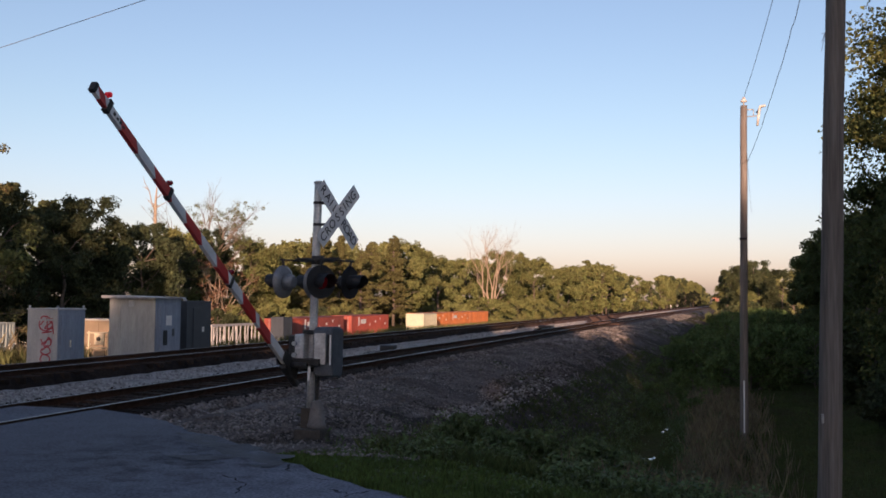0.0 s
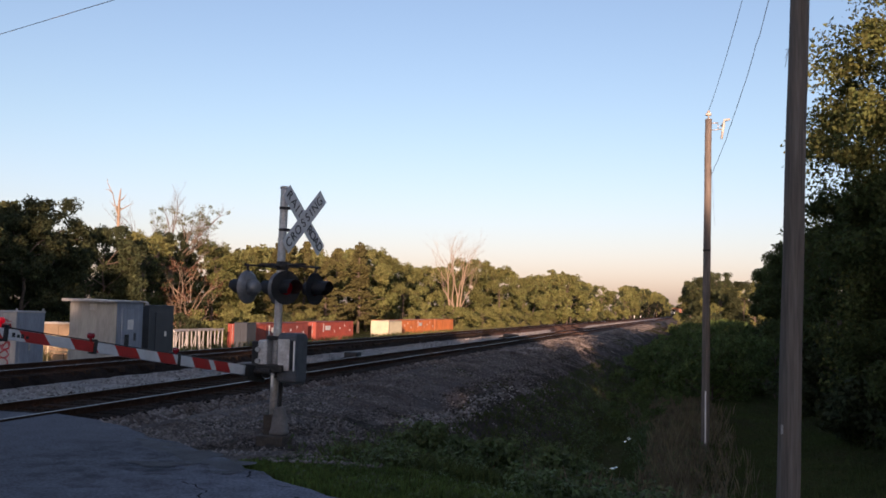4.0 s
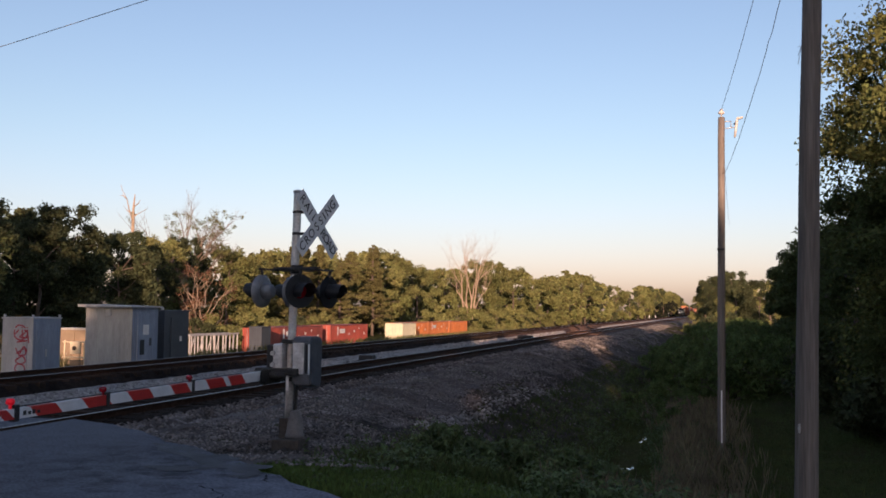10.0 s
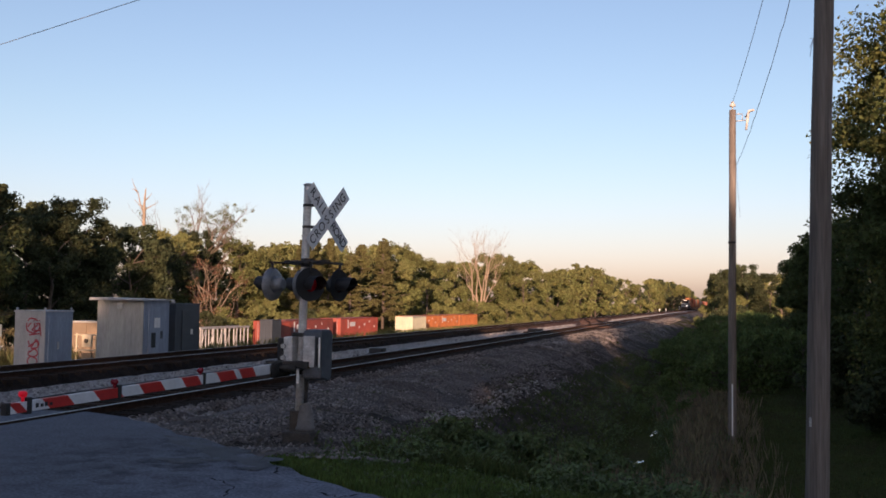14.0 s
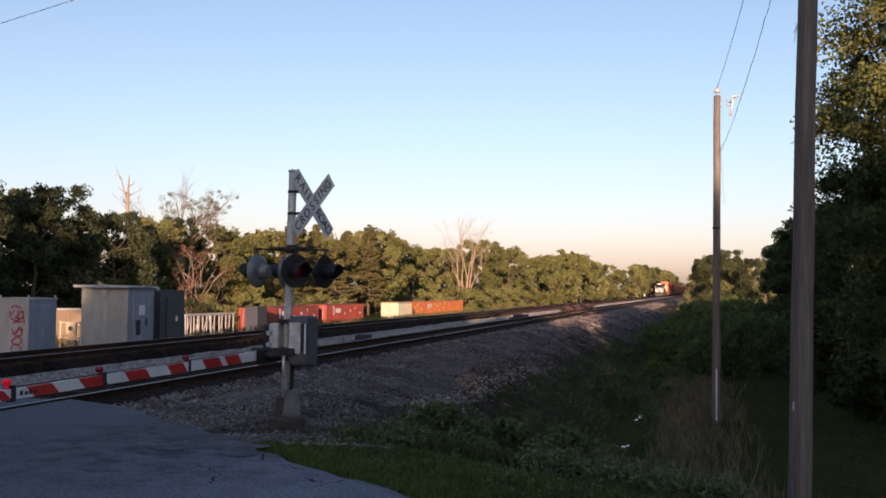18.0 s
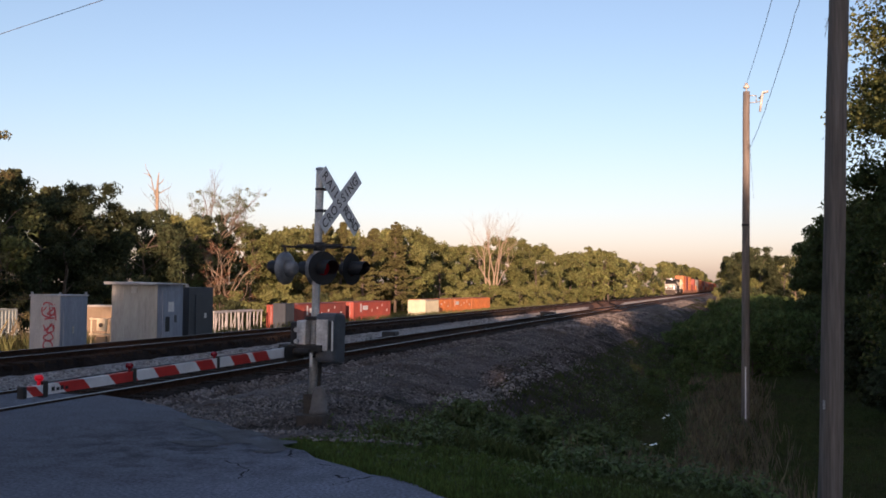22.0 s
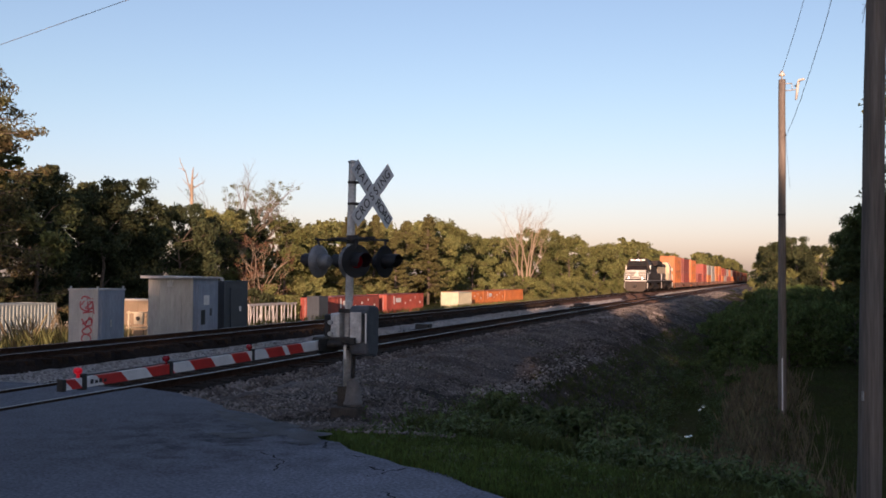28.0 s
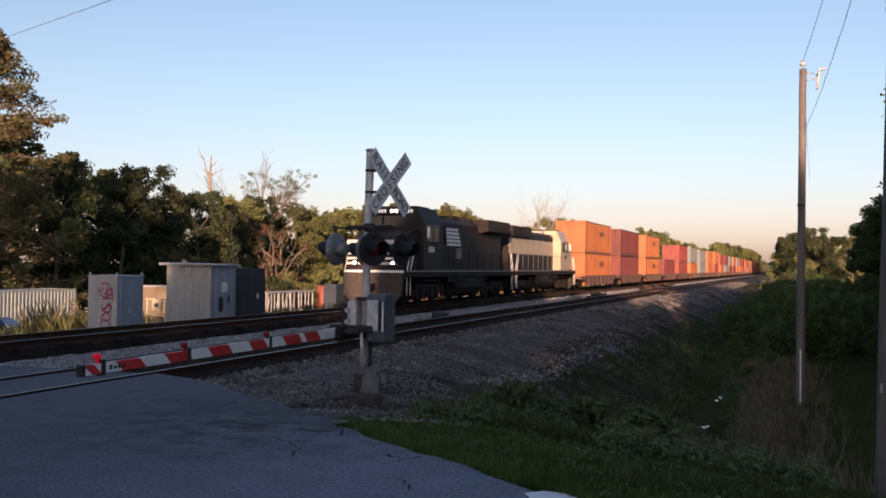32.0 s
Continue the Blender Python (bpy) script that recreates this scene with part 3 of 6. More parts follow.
stones("loose_stones", 46000, (-8.5, -3.4), (10.6, 105), lambda x, y: land(x, y) + 0.05, 0.027, M["stone_brown"], "loose grey stones on the bank", 31,
       lambda x, y, u: ((y > verge(x) + 0.7) | (x < -5.6)) & (x < -6.1 + 0.7 * np.sin(y * 0.9) + 0.5 * np.sin(y * 2.3 + 1) + 0.02 * y + 3.0 * (u > 0.85)))
stones("ridge_stones", 4500, (-9.0, -6.6), (45, 170), lambda x, y: land(x, y) + 0.07, 0.075, M["stone_brown"], "loose stones along the top of the distant bank", 37)
stones("ledge_stones", 2600, (-6.9, -5.0), (20, 38), lambda x, y: land(x, y) + 0.05, 0.05, M["stone"], "pale broken stones along a ledge of the bank", 39,
       lambda x, y, u: np.abs(x + 6.0 - 0.045 * (y - 20) - 0.25 * np.sin(0.35 * y)) < 0.12 + 0.25 * u * u)
stones("soil_clods", 9000, (-6.8, -3.0), (12.5, 80), lambda x, y: land(x, y) + 0.03, 0.05, M["clod"], "dark soil clods on the lower bank", 35)
stones("distant_stones", 5000, (-15.5, -12.3), (52, 240), lambda x, y: -0.33 + 0 * x, 0.065, M["stone"], "pale crushed stones along the distant tracks", 36)
stones("ballast_stones", 15000, (-15.3, -12.4), (13.4, 60), lambda x, y: -0.34 + 0 * x, 0.042, M["stone"], "pale crushed stones between the tracks", 32)
stones("shoulder_stones", 9000, (-9.2, -8.2), (13.4, 75), lambda x, y: np.interp(x - bend(y), [-9.2, -8.95, -8.6, -8.2], [-0.14, -0.19, -0.33, -0.46]), 0.040, M["stone_brown"], "brownish stones on the shoulder of the track", 38)
stones("oily_stones", 8000, (-12.3, -9.1), (13.4, 48), lambda x, y: -0.145 + 0 * x, 0.042, M["stone_dark"], "shade-darkened oily stones round the ties", 33)


def railway(name, centre, tie_to, label):
    track = empty(name, pose(0, 0, 0), label, "railway track", kind="structure")
    prof = [(-0.07, -0.16), (-0.07, -0.145), (-0.012, -0.125), (-0.012, -0.045), (-0.036, -0.03), (-0.036, -0.003)]
    ys = steps((-40, 60, 4), (60, 200, 10), (200, 1600, 40))
    for side in (-0.7525, 0.7525):
        bm = bmesh.new()
        out = prof + [(-x, z) for x, z in prof[::-1]]
        rings = [[bm.verts.new((centre + side + x + float(bend(y)), y, z)) for x, z in out] for y in ys]
        for a, b in zip(rings[:-1], rings[1:]):
            for i in range(len(out) - 1):
                bm.faces.new((a[i], a[i + 1], b[i + 1], b[i]))
        rail = part("rail", bm, M["rail_side"], track, "rusty steel rail")
        bm = bmesh.new()
        out = [(-0.024, -0.003), (-0.022, 0.0), (0.022, 0.0), (0.024, -0.003)]
        rings = [[bm.verts.new((centre + side + x + float(bend(y)), y, z + 0.002)) for x, z in out] for y in ys]
        for a, b in zip(rings[:-1], rings[1:]):
            for i in range(len(out) - 1):
                bm.faces.new((a[i], a[i + 1], b[i + 1], b[i]))
        part("rail_head", bm, M["rail_head"], rail, "polished rail head")
    bm = bmesh.new()
    box(bm, -1.3, 1.3, -0.115, 0.115, -0.34, -0.115, 0.012)
    me = bpy.data.meshes.new("tie")
    bm.to_mesh(me)
    bm.free()
    me.materials.append(M["tie"])
    r = random.Random(5)
    y = 13.7
    while y < tie_to:
        link_mesh("tie", me, track, pose(centre + float(bend(y)) + r.uniform(-0.06, 0.06), y, r.uniform(-0.012, 0.004), 0, 0, r.uniform(-1, 1)))
        y += 0.53
    return track


railway("track_1", NEAR_C, 90, "near railway track with rusty rails on dark wooden ties")
railway("track_2", FAR_C, 90, "far railway track with rusty rails on dark wooden ties")


def crossover(y0, y1):
    """A pair of turnouts that joins the two tracks on a slant."""
    ob = empty("crossover_track", pose(0, 0, 0), "rusty crossover with long brown ties joining the two tracks", "railway track", kind="structure")
    def mid(y):
        return NEAR_C + (FAR_C - NEAR_C) * float(smooth((y - y0) / (y1 - y0))) + float(bend(y))
    ys = list(np.arange(y0, y1 + 0.1, 2.0))
    prof = [(-0.07, -0.14), (-0.012, -0.11), (-0.036, -0.02), (-0.036, 0.004), (0.036, 0.004), (0.036, -0.02), (0.012, -0.11), (0.07, -0.14)]
    for side in (-0.7525, 0.7525):
        bm = bmesh.new()
        rings = [[bm.verts.new((mid(y) + side + x, y, z)) for x, z in prof] for y in ys]
        for a, b in zip(rings[:-1], rings[1:]):
            for i in range(len(prof) - 1):
                bm.faces.new((a[i], a[i + 1], b[i + 1], b[i]))
        part("rail", bm, M["rail_side"], ob, "rusty steel rail")
    bm = bmesh.new()
    rings = [[bm.verts.new((mid(y) + x, y, z)) for x, z in ((-2.3, -0.36), (-1.8, -0.145), (1.8, -0.145), (2.3, -0.36))] for y in ys]
    for a, b in zip(rings[:-1], rings[1:]):
        for i in range(3):
            bm.faces.new((a[i], a[i + 1], b[i + 1], b[i]))
    part("ballast", bm, M["sunlit_rusty_bed"], ob, "rusty brown ballast")
    bm = bmesh.new()
    box(bm, -1.55, 1.55, -0.12, 0.12, -0.30, -0.10, 0.012)
    me = bpy.data.meshes.new("tie")
    bm.to_mesh(me)
    bm.free()
    me.materials.append(M["tie_brown"])
    y = y0
    while y < y1:
        link_mesh("tie", me, ob, pose(mid(y), y, 0.0))
        y += 0.56


crossover(82.0, 138.0)
# small trackside box and a heap of old ties between the tracks
def relay_box(x, y, w, label):
    ob = empty("switch_machine", pose(x + float(bend(y)), y, -0.33), label, "switch machine")
    bm = bmesh.new()
    box(bm, -w / 2, w / 2, -0.35, 0.35, 0.0, 0.13, 0.02)
    part("base", bm, M["tie"], ob)
    bm = bmesh.new()
    box(bm, -w * 0.32, w * 0.36, -0.26, 0.26, 0.132, 0.36, 0.05)
    part("housing", bm, M["black"], ob)
    bm = bmesh.new()
    tube(bm, [(w * 0.36, 0, 0.2), (w * 0.9, 0, 0.16)], 0.025)
    part("rod", bm, M["iron"], ob)


relay_box(-12.75, 69.0, 1.6, "dark iron switch machine on the ballast between the tracks")
relay_box(-12.55, 35.3, 0.8, "low dark trackside box on the pale ballast")

def marker_post(x, y, h):
    ob = empty("marker_post", pose(x, y, -0.75), "small white marker post beside the line", "post", "marker posts")
    bm = bmesh.new()
    box(bm, -0.06, 0.06, -0.06, 0.06, 0, h, 0.01)
    part("post", bm, M["sign_white"], ob)
    bm = bmesh.new()
    box(bm, -0.14, 0.14, -0.08, -0.062, h - 0.4, h - 0.02, 0.01)
    part("plate", bm, M["sign_white"], ob)


marker_post(-15.9, 470.0, 2.4)
marker_post(-17.6, 330.0, 1.5)
marker_post(-17.4, 370.0, 1.4)

# ---- crossing signal with its gate ----
SX, SY = -6.0, 13.53
SZ = float(land(np.array(SX), np.array(SY))) + 0.02


def crossing_signal():
    ob = empty("crossing_signal", pose(SX, SY, 0, 0, 0, 0), "silver railroad crossing signal with crossbuck, red lights and striped gate", "crossing signal")
    bm = bmesh.new()
    box(bm, -0.22, 0.22, -0.20, 0.20, SZ - 0.35, SZ + 0.20, 0.03)
    part("foundation", bm, M["base_brown"], ob, "brown stained concrete foundation", pose(0.03, -0.05, 0))
    bm = bmesh.new()
    tube(bm, [(0.09, -0.03, SZ + 0.20), (0.09, -0.03, SZ + 0.26), (0.09, -0.03, SZ + 0.27), (0.09, -0.02, SZ + 0.46), (0.08, -0.02, SZ + 0.58), (0.07, -0.02, SZ + 0.61)], [0.145, 0.145, 0.13, 0.115, 0.085, 0.05], 18)
    part("junction_base", bm, M["base_grey"], ob, "dirty grey cast junction base")
    bm = bmesh.new()
    box(bm, -0.14, 0.02, -0.10, 0.08, SZ + 0.18, SZ + 0.50, 0.015)
    part("junction_box", bm, M["base_brown"], ob, "small rusty junction box")
    bm = bmesh.new()
    lean = 0.045
    tube(bm, [(-0.025, -0.02, SZ + 0.3), (0.0, -0.01, 1.2), (lean, 0, 3.50), (lean, 0, 3.55)], [0.058, 0.060, 0.062, 0.062], 20)
    part("post", bm, M["silver"], ob, "silver painted round steel post")
    bm = bmesh.new()
    tube(bm, [(lean, 0, 3.545), (lean, 0, 3.575), (lean, 0, 3.59)], [0.072, 0.072, 0.03], 20)
    part("post_cap", bm, M["galv"], ob)
    # crossbuck, in a plane turned 11.6 degrees from the track
    face = pose(lean, 0, 3.08, 0, 0, -15.0)   # local x: towards the road's traffic, y: along the sign
    k = 0.33
    for z in (0.17, -0.16):
        bm = bmesh.new()
        tube(bm, [(0, 0, z - 0.02), (0, 0, z + 0.02)], 0.075, 16)
        box(bm, 0.05, 0.125, -0.03, 0.22, z - 0.018, z + 0.018)
        part("bracket", bm, M["iron"], ob, "dark clamp bracket", face)
    half, wide = 0.625, 0.120
    SPOTS = ((-0.52, -0.37, -0.255, -0.13, 0.185, 0.30, 0.42, 0.545), (-0.515, -0.37, -0.22, -0.05, 0.09, 0.205, 0.335, 0.49))
    for i, (turn, words) in enumerate(((-1, ("RAIL", "ROAD")), (1, ("CROS", "SING")))):
        tilt = turn * math.radians(43.5)
        dirn = Vector((0, math.cos(tilt), math.sin(tilt)))
        up = Vector((0, -math.sin(tilt), math.cos(tilt)))
        basis = Matrix((( 0, 0, 1), (dirn.y, up.y, 0), (dirn.z, up.z, 0))).to_4x4()
        m = face @ Matrix.Translation((0.13 + (0.012 if i == 1 else 0.0), k, 0)) @ basis
        bm = bmesh.new()
        box(bm, -half, half, -wide, wide, -0.004, 0.004)
        blade = part("crossbuck_blade", bm, M["sign_white"], ob, "white crossbuck blade with black capitals", m)
        for j, w in enumerate(words):
            for c, ch in enumerate(w):
                spot = SPOTS[i][c + 4 * j]
                link_mesh("letter", text_mesh(ch, 0.195, M["letter"]), blade, Matrix.Translation((spot, -0.0, 0.0065)))
    # the lights: a pair to each side of the post
    part_bar = bmesh.new()
    tube(part_bar, [(0.0, -0.42, 2.37), (0.0, 0.42, 2.37)], 0.015, 10)
    tube(part_bar, [(-0.42, 0, 2.40), (0.42, 0, 2.40)], 0.015, 10)
    for s in (-1, 1):
        tube(part_bar, [(s * 0.36, -0.44, 2.37), (s * 0.36, 0.44, 2.37)], 0.015, 10)
        for kk in (-0.38, 0.38):
            tube(part_bar, [(s * 0.36, kk, 2.37), (s * 0.33, kk, 2.18)], 0.020, 8)
    part("light_arm", part_bar, M["iron"], ob, "dark horizontal pipe carrying the lights", pose(lean, 0, 0, 0, 0, -11.6))
    bm = bmesh.new()
    tube(bm, [(lean, 0, 2.31), (lean, 0, 2.44)], 0.085, 16)
    part("arm_clamp", bm, M["iron"], ob)
    for s in (-1, 1):
        for kk in (-0.38, 0.38):
            aim = -11.6 + (0 if s > 0 else 180)
            if s > 0 and kk < 0:
                aim -= 22
            c = pose(lean, 0, 0, 0, 0, -11.6) @ Vector((s * 0.34, kk, 2.04))
            m = pose(c.x, c.y, c.z, 0, 0, aim)
            bm = bmesh.new()
            tube(bm, [(-0.055, 0, 0), (-0.045, 0, 0), (0.0, 0, 0), (0.012, 0, 0)], [0.10, 0.19, 0.25, 0.25], 28)
            unit = part("flasher", bm, M["black"] if s > 0 else M["disc_grey"], ob, "round background disc of a flashing light", m)
            bm = bmesh.new()
            tube(bm, [(-0.20, 0, 0), (-0.17, 0, 0), (-0.05, 0, 0)], [0.07, 0.10, 0.125], 20)
            part("lamp_case", bm, M["black"] if s > 0 else M["disc_grey"], unit)
            # visor: three quarters of a tube over the lens
            bm = bmesh.new()
            rings = []
            for x in (0.012, 0.265):
                ring = []
                for a in range(19):
                    ang = math.radians(-45 + 15 * a)
                    lo = x - (0.13 * max(0, -math.sin(ang)) if x > 0.1 else 0)
                    ring.append((lo, 0.122 * math.cos(ang), 0.122 * math.sin(ang)))
                rings.append(ring)
            outer = [[bm.verts.new(p) for p in r] for r in rings]
            inner = [[bm.verts.new((p[0], p[1] * 0.965, p[2] * 0.965)) for p in r] for r in rings]
            for a in range(18):
                bm.faces.new((outer[0][a], outer[0][a + 1], outer[1][a + 1], outer[1][a]))
                bm.faces.new((inner[0][a + 1], inner[0][a], inner[1][a], inner[1][a + 1]))
                bm.faces.new((outer[1][a], outer[1][a + 1], inner[1][a + 1], inner[1][a]))
            part("visor", bm, M["black"], unit)
            bm = bmesh.new()
            tube(bm, [(0.008, 0, 0), (0.022, 0, 0), (0.032, 0, 0)], [0.108, 0.10, 0.03], 24)
            part("lens", bm, M["lens_red"] if (s > 0 and kk < 0) else M["lens_off"], unit, "round red lens")
    # gate mechanism
    bm = bmesh.new()
    prism(bm, [(-0.20, 0.66), (0.16, 0.60), (0.22, 0.68), (0.24, 1.30), (0.18, 1.37), (-0.16, 1.37), (-0.22, 1.30)], 0, 0.10, 0.40)
    bmesh.ops.bevel(bm, geom=bm.edges[:], offset=0.02, segments=2, affect="EDGES")
    mech = part("gate_mechanism", bm, M["grey_metal"], ob, "grey metal gate mechanism housing")
    bm = bmesh.new()
    box(bm, 0.12, 0.30, -0.232, -0.215, 0.82, 1.28, 0.006)
    part("cover", bm, M["silver"], mech)
    bm = bmesh.new()
    box(bm, 0.315, 0.365, -0.228, -0.217, 0.84, 1.26, 0.004)
    part("slot", bm, M["black"], mech)
    bm = bmesh.new()
    box(bm, 0.372, 0.392, -0.25, -0.228, 0.82, 1.26)
    part("gauge_strip", bm, M["white_guard"], mech)
    bm = bmesh.new()
    box(bm, -0.12, 0.16, -0.12, 0.12, 0.70, 0.76, 0.01)
    part("mount", bm, M["iron"], mech)
    bm = bmesh.new()
    box(bm, -0.12, 0.16, -0.12, 0.12, 1.26, 1.32, 0.01)
    part("mount", bm, M["iron"], mech)
    bm = bmesh.new()
    box(bm, -0.22, -0.07, -0.20, 0.16, 0.74, 1.26, 0.03)
    part("side_housing", bm, M["silver"], mech)
    bm = bmesh.new()
    box(bm, -0.33, -0.225, -0.18, 0.14, 0.80, 1.24, 0.03)
    part("coil_guard", bm, M["black"], mech)
    bm = bmesh.new()
    box(bm, -0.46, 0.22, -0.30, -0.06, 0.80, 0.90, 0.01)
    part("bracket_plate", bm, M["iron"], mech)
    bm = bmesh.new()
    box(bm, 0.05, 0.09, -0.30, -0.28, 0.58, 0.78)
    part("white_tag", bm, M["white_guard"], mech)
    for zz in (0.95, 1.12):
        bm = bmesh.new()
        tube(bm, [(-0.20, -0.21, zz), (-0.20, -0.26, zz)], 0.035, 10)
        part("bolt", bm, M["galv"], mech)
    bm = bmesh.new()
    tube(bm, [(-0.30, 0.10, 0.78), (0.10, 0.10, 0.78)], 0.045, 12)
    part("main_shaft", bm, M["iron"], mech)
    # dark tube added for the strip of shading beside the post
    bm = bmesh.new()
    tube(bm, [(0.02, 0.09, SZ + 0.25), (0.05, 0.10, 0.62)], 0.03, 10)
    part("cable_conduit", bm, M["iron"], ob)
    return ob


signal = crossing_signal()


def gate_arm():
    """The gate arm; local -y points along the arm from its pivot."""
    bm = bmesh.new()
    length = 5.70
    prof = [(-0.55, 0.090), (-0.95, 0.085), (-length, 0.062)]
    # bracket plates at the root
    box(bm, -0.06, -0.045, -0.30, 0.25, -0.085, 0.085, 0.004)
    box(bm, 0.045, 0.06, -0.30, 0.25, -0.085, 0.085, 0.004)
    tube(bm, [(-0.08, 0.0, 0), (0.30, 0.0, 0)], 0.05, 12)
    arm = part("gate_arm", bm, M["iron"], signal, "red and white striped gate arm with red lights")
    cuts = [-0.14, -0.78, -1.20, -1.34, -1.80, -2.28, -2.66, -3.12, -3.56, -3.96, -4.38, -4.80, -5.18, -5.50, -5.64, -length]
    # slanted stripes, white and red in turn
    for i in range(len(cuts) - 1):
        y0, y1 = cuts[i], cuts[i + 1]
        h0, h1 = [0.068 + (-y - 0.14) / (length - 0.14) * (0.048 - 0.068) for y in (y0, y1)]
        s0 = 0.0 if i == 0 else 0.06
        s1 = 0.0 if i == len(cuts) - 2 else 0.06
        bm = bmesh.new()
        prism(bm, [(y0 + s0, -h0), (y0 - s0, h0), (y1 - s1, h1), (y1 + s1, -h1)], 0, -0.028, 0.028)
        part("stripe", bm, M["arm_white"] if i % 2 == 0 else M["arm_red"], arm)
    bm = bmesh.new()
    box(bm, -0.033, 0.033, -length - 0.03, -length + 0.02, -0.055, 0.055)
    part("tip", bm, M["iron"], arm)
    for y in (-5.42, -3.98, -2.17):
        bm = bmesh.new()
        box(bm, -0.034, 0.034, y - 0.035, y + 0.035, -0.072, 0.085, 0.008)
        clamp = part("lamp_clamp", bm, M["iron"], arm)
        bm = bmesh.new()
        tube(bm, [(-0.040, y - 0.06, 0.118), (-0.028, y - 0.06, 0.118), (0.028, y - 0.06, 0.118), (0.040, y - 0.06, 0.118)], [0.016, 0.031, 0.031, 0.016], 16)
        tube(bm, [(0, y - 0.06, 0.05), (0, y - 0.06, 0.09)], 0.016, 8)
        part("arm_light", bm, M["lamp_red"] if y < -5 else M["lens_red"], arm, "small round red gate light")
    for i, y in enumerate((-5.31, -5.24, -5.18, -5.11)):
        bm = bmesh.new()
        box(bm, 0.0282, 0.0296, y - 0.022, y + 0.022, -0.022, 0.020 - 0.012 * (i % 2))
        part("lettering", bm, M["letter"], arm, "small dark lettering bar")
    # wire along the arm
    bm = bmesh.new()
    tube(bm, [(0, -0.6, 0.077), (0, -3.6, 0.067), (0, -5.4, 0.062)], 0.007, 6)
    part("lamp_cable", bm, M["black"], arm)
    # counterweights behind the pivot
    bm = bmesh.new()
    box(bm, -0.045, 0.045, -0.16, 0.42, -0.14, -0.06, 0.02)
    part("root_plate", bm, M["iron"], arm)
    return arm


arm = gate_arm()

# ---- the freight train (fronts point to -y) ----
MOVING = []     # (thing, metres behind the train's front)


def wheelset(parent, y, r=0.5, x=0.7175):
    bm = bmesh.new()
    for s in (-1, 1):
        tube(bm, [(s * (x - 0.065), y, r), (s * (x - 0.06), y, r), (s * (x + 0.065), y, r), (s * (x + 0.07), y, r)], [r + 0.025, r + 0.025, r, r * 0.8], 20)
    tube(bm, [(-x, y, r), (x, y, r)], 0.08, 10)
    return part("wheelset", bm, M["loco_under"], parent)


def loco(name, paint, label, flipped):
    ob = empty(name, pose(0, 0, 0), label, "locomotive")
    dark, low, cabm = M["loco_black"], M[paint["hood_low"]], M[paint["cab"]]
    W = 1.53
    bm = bmesh.new()
    box(bm, -W, W, 0.55, 21.75, 1.30, 1.62, 0.03)
    part("frame", bm, M["loco_under"], ob)
    for s in (-1, 1):
        bm = bmesh.new()
        box(bm, s * (W + 0.012) - 0.012, s * (W + 0.012) + 0.012, 0.6, 21.7, 1.535, 1.61)
        part("sill_stripe", bm, M["loco_grey"], ob, "thin pale stripe along the sill")
    bm = bmesh.new()
    prism(bm, [(-1.45, 1.28), (1.45, 1.28), (1.45, 0.75), (1.15, 0.42), (-1.15, 0.42), (-1.45, 0.75)], 1, 8.0, 14.0)
    part("fuel_tank", bm, M["loco_under"], ob)
    for c in (4.0, 14.4):
        bm = bmesh.new()
        for s in (-1, 1):
            prism(bm, [(c - 2.5, 0.55), (c - 2.3, 0.95), (c + 2.3, 0.95), (c + 2.5, 0.55), (c + 1.6, 0.45), (c + 0.9, 0.62), (c, 0.45), (c - 0.9, 0.62), (c - 1.6, 0.45)], 0, s * 1.08 - 0.09, s * 1.08 + 0.09)
            for dy in (-2.0, 0, 2.0):
                tube(bm, [(s * 1.17, c + dy, 0.52), (s * 1.26, c + dy, 0.52)], [0.17, 0.14], 12)
        truck = part("truck", bm, M["loco_under"], ob, "six-wheel truck")
        for dy in (-2.0, 0, 2.0):
            wheelset(truck, c + dy, 0.51)
        bm = bmesh.new()
        for dy in (-1.35, 0.65):
            box(bm, -0.62, 0.62, c + dy - 0.1, c + dy + 0.85, 0.22, 1.22, 0.03)
        box(bm, -0.30, 0.30, c - 2.4, c + 2.4, 0.75, 1.28, 0.02)
        part("traction_motor", bm, M["loco_under"], truck, "dark traction motors between the wheels")
        for s in (-1, 1):
            for dy in (-1.35, -0.65, 0.65, 1.35):
                bm = bmesh.new()
                box(bm, s * 1.21 - 0.05, s * 1.21 + 0.05, c + dy - 0.18, c + dy + 0.18, 0.30, 0.86, 0.015)
                part("brake_shoe", bm, M["loco_under"], truck)
            bm = bmesh.new()
            tube(bm, [(s * 1.24, c - 1.9, 0.80), (s * 1.24, c - 1.5, 1.12), (s * 1.24, c + 1.5, 1.12), (s * 1.24, c + 1.9, 0.80)], 0.05, 6)
            part("brake_pipe", bm, M["loco_under"], truck)
    # long hood with radiator wings
    bm = bmesh.new()
    prism(bm, [(-0.86, 2.55), (0.86, 2.55), (0.86, 4.02), (0.68, 4.22), (-0.68, 4.22), (-0.86, 4.02)], 1, 5.3, 21.0)
    hood = part("long_hood", bm, dark, ob, "dark long engine hood")
    bm = bmesh.new()
    box(bm, -0.862, 0.862, 5.31, 21.01, 1.62, 2.55)
    part("lower_hood", bm, dark, ob)
    if paint["hood_low"] != "loco_black":
        bm = bmesh.new()
        box(bm, -0.892, 0.892, 5.6, 20.8, 2.68, 3.66)
        part("hood_stripe", bm, low, ob, "wide cream band along the hood")
    bm = bmesh.new()
    wing = 1.45 if not flipped else 1.15
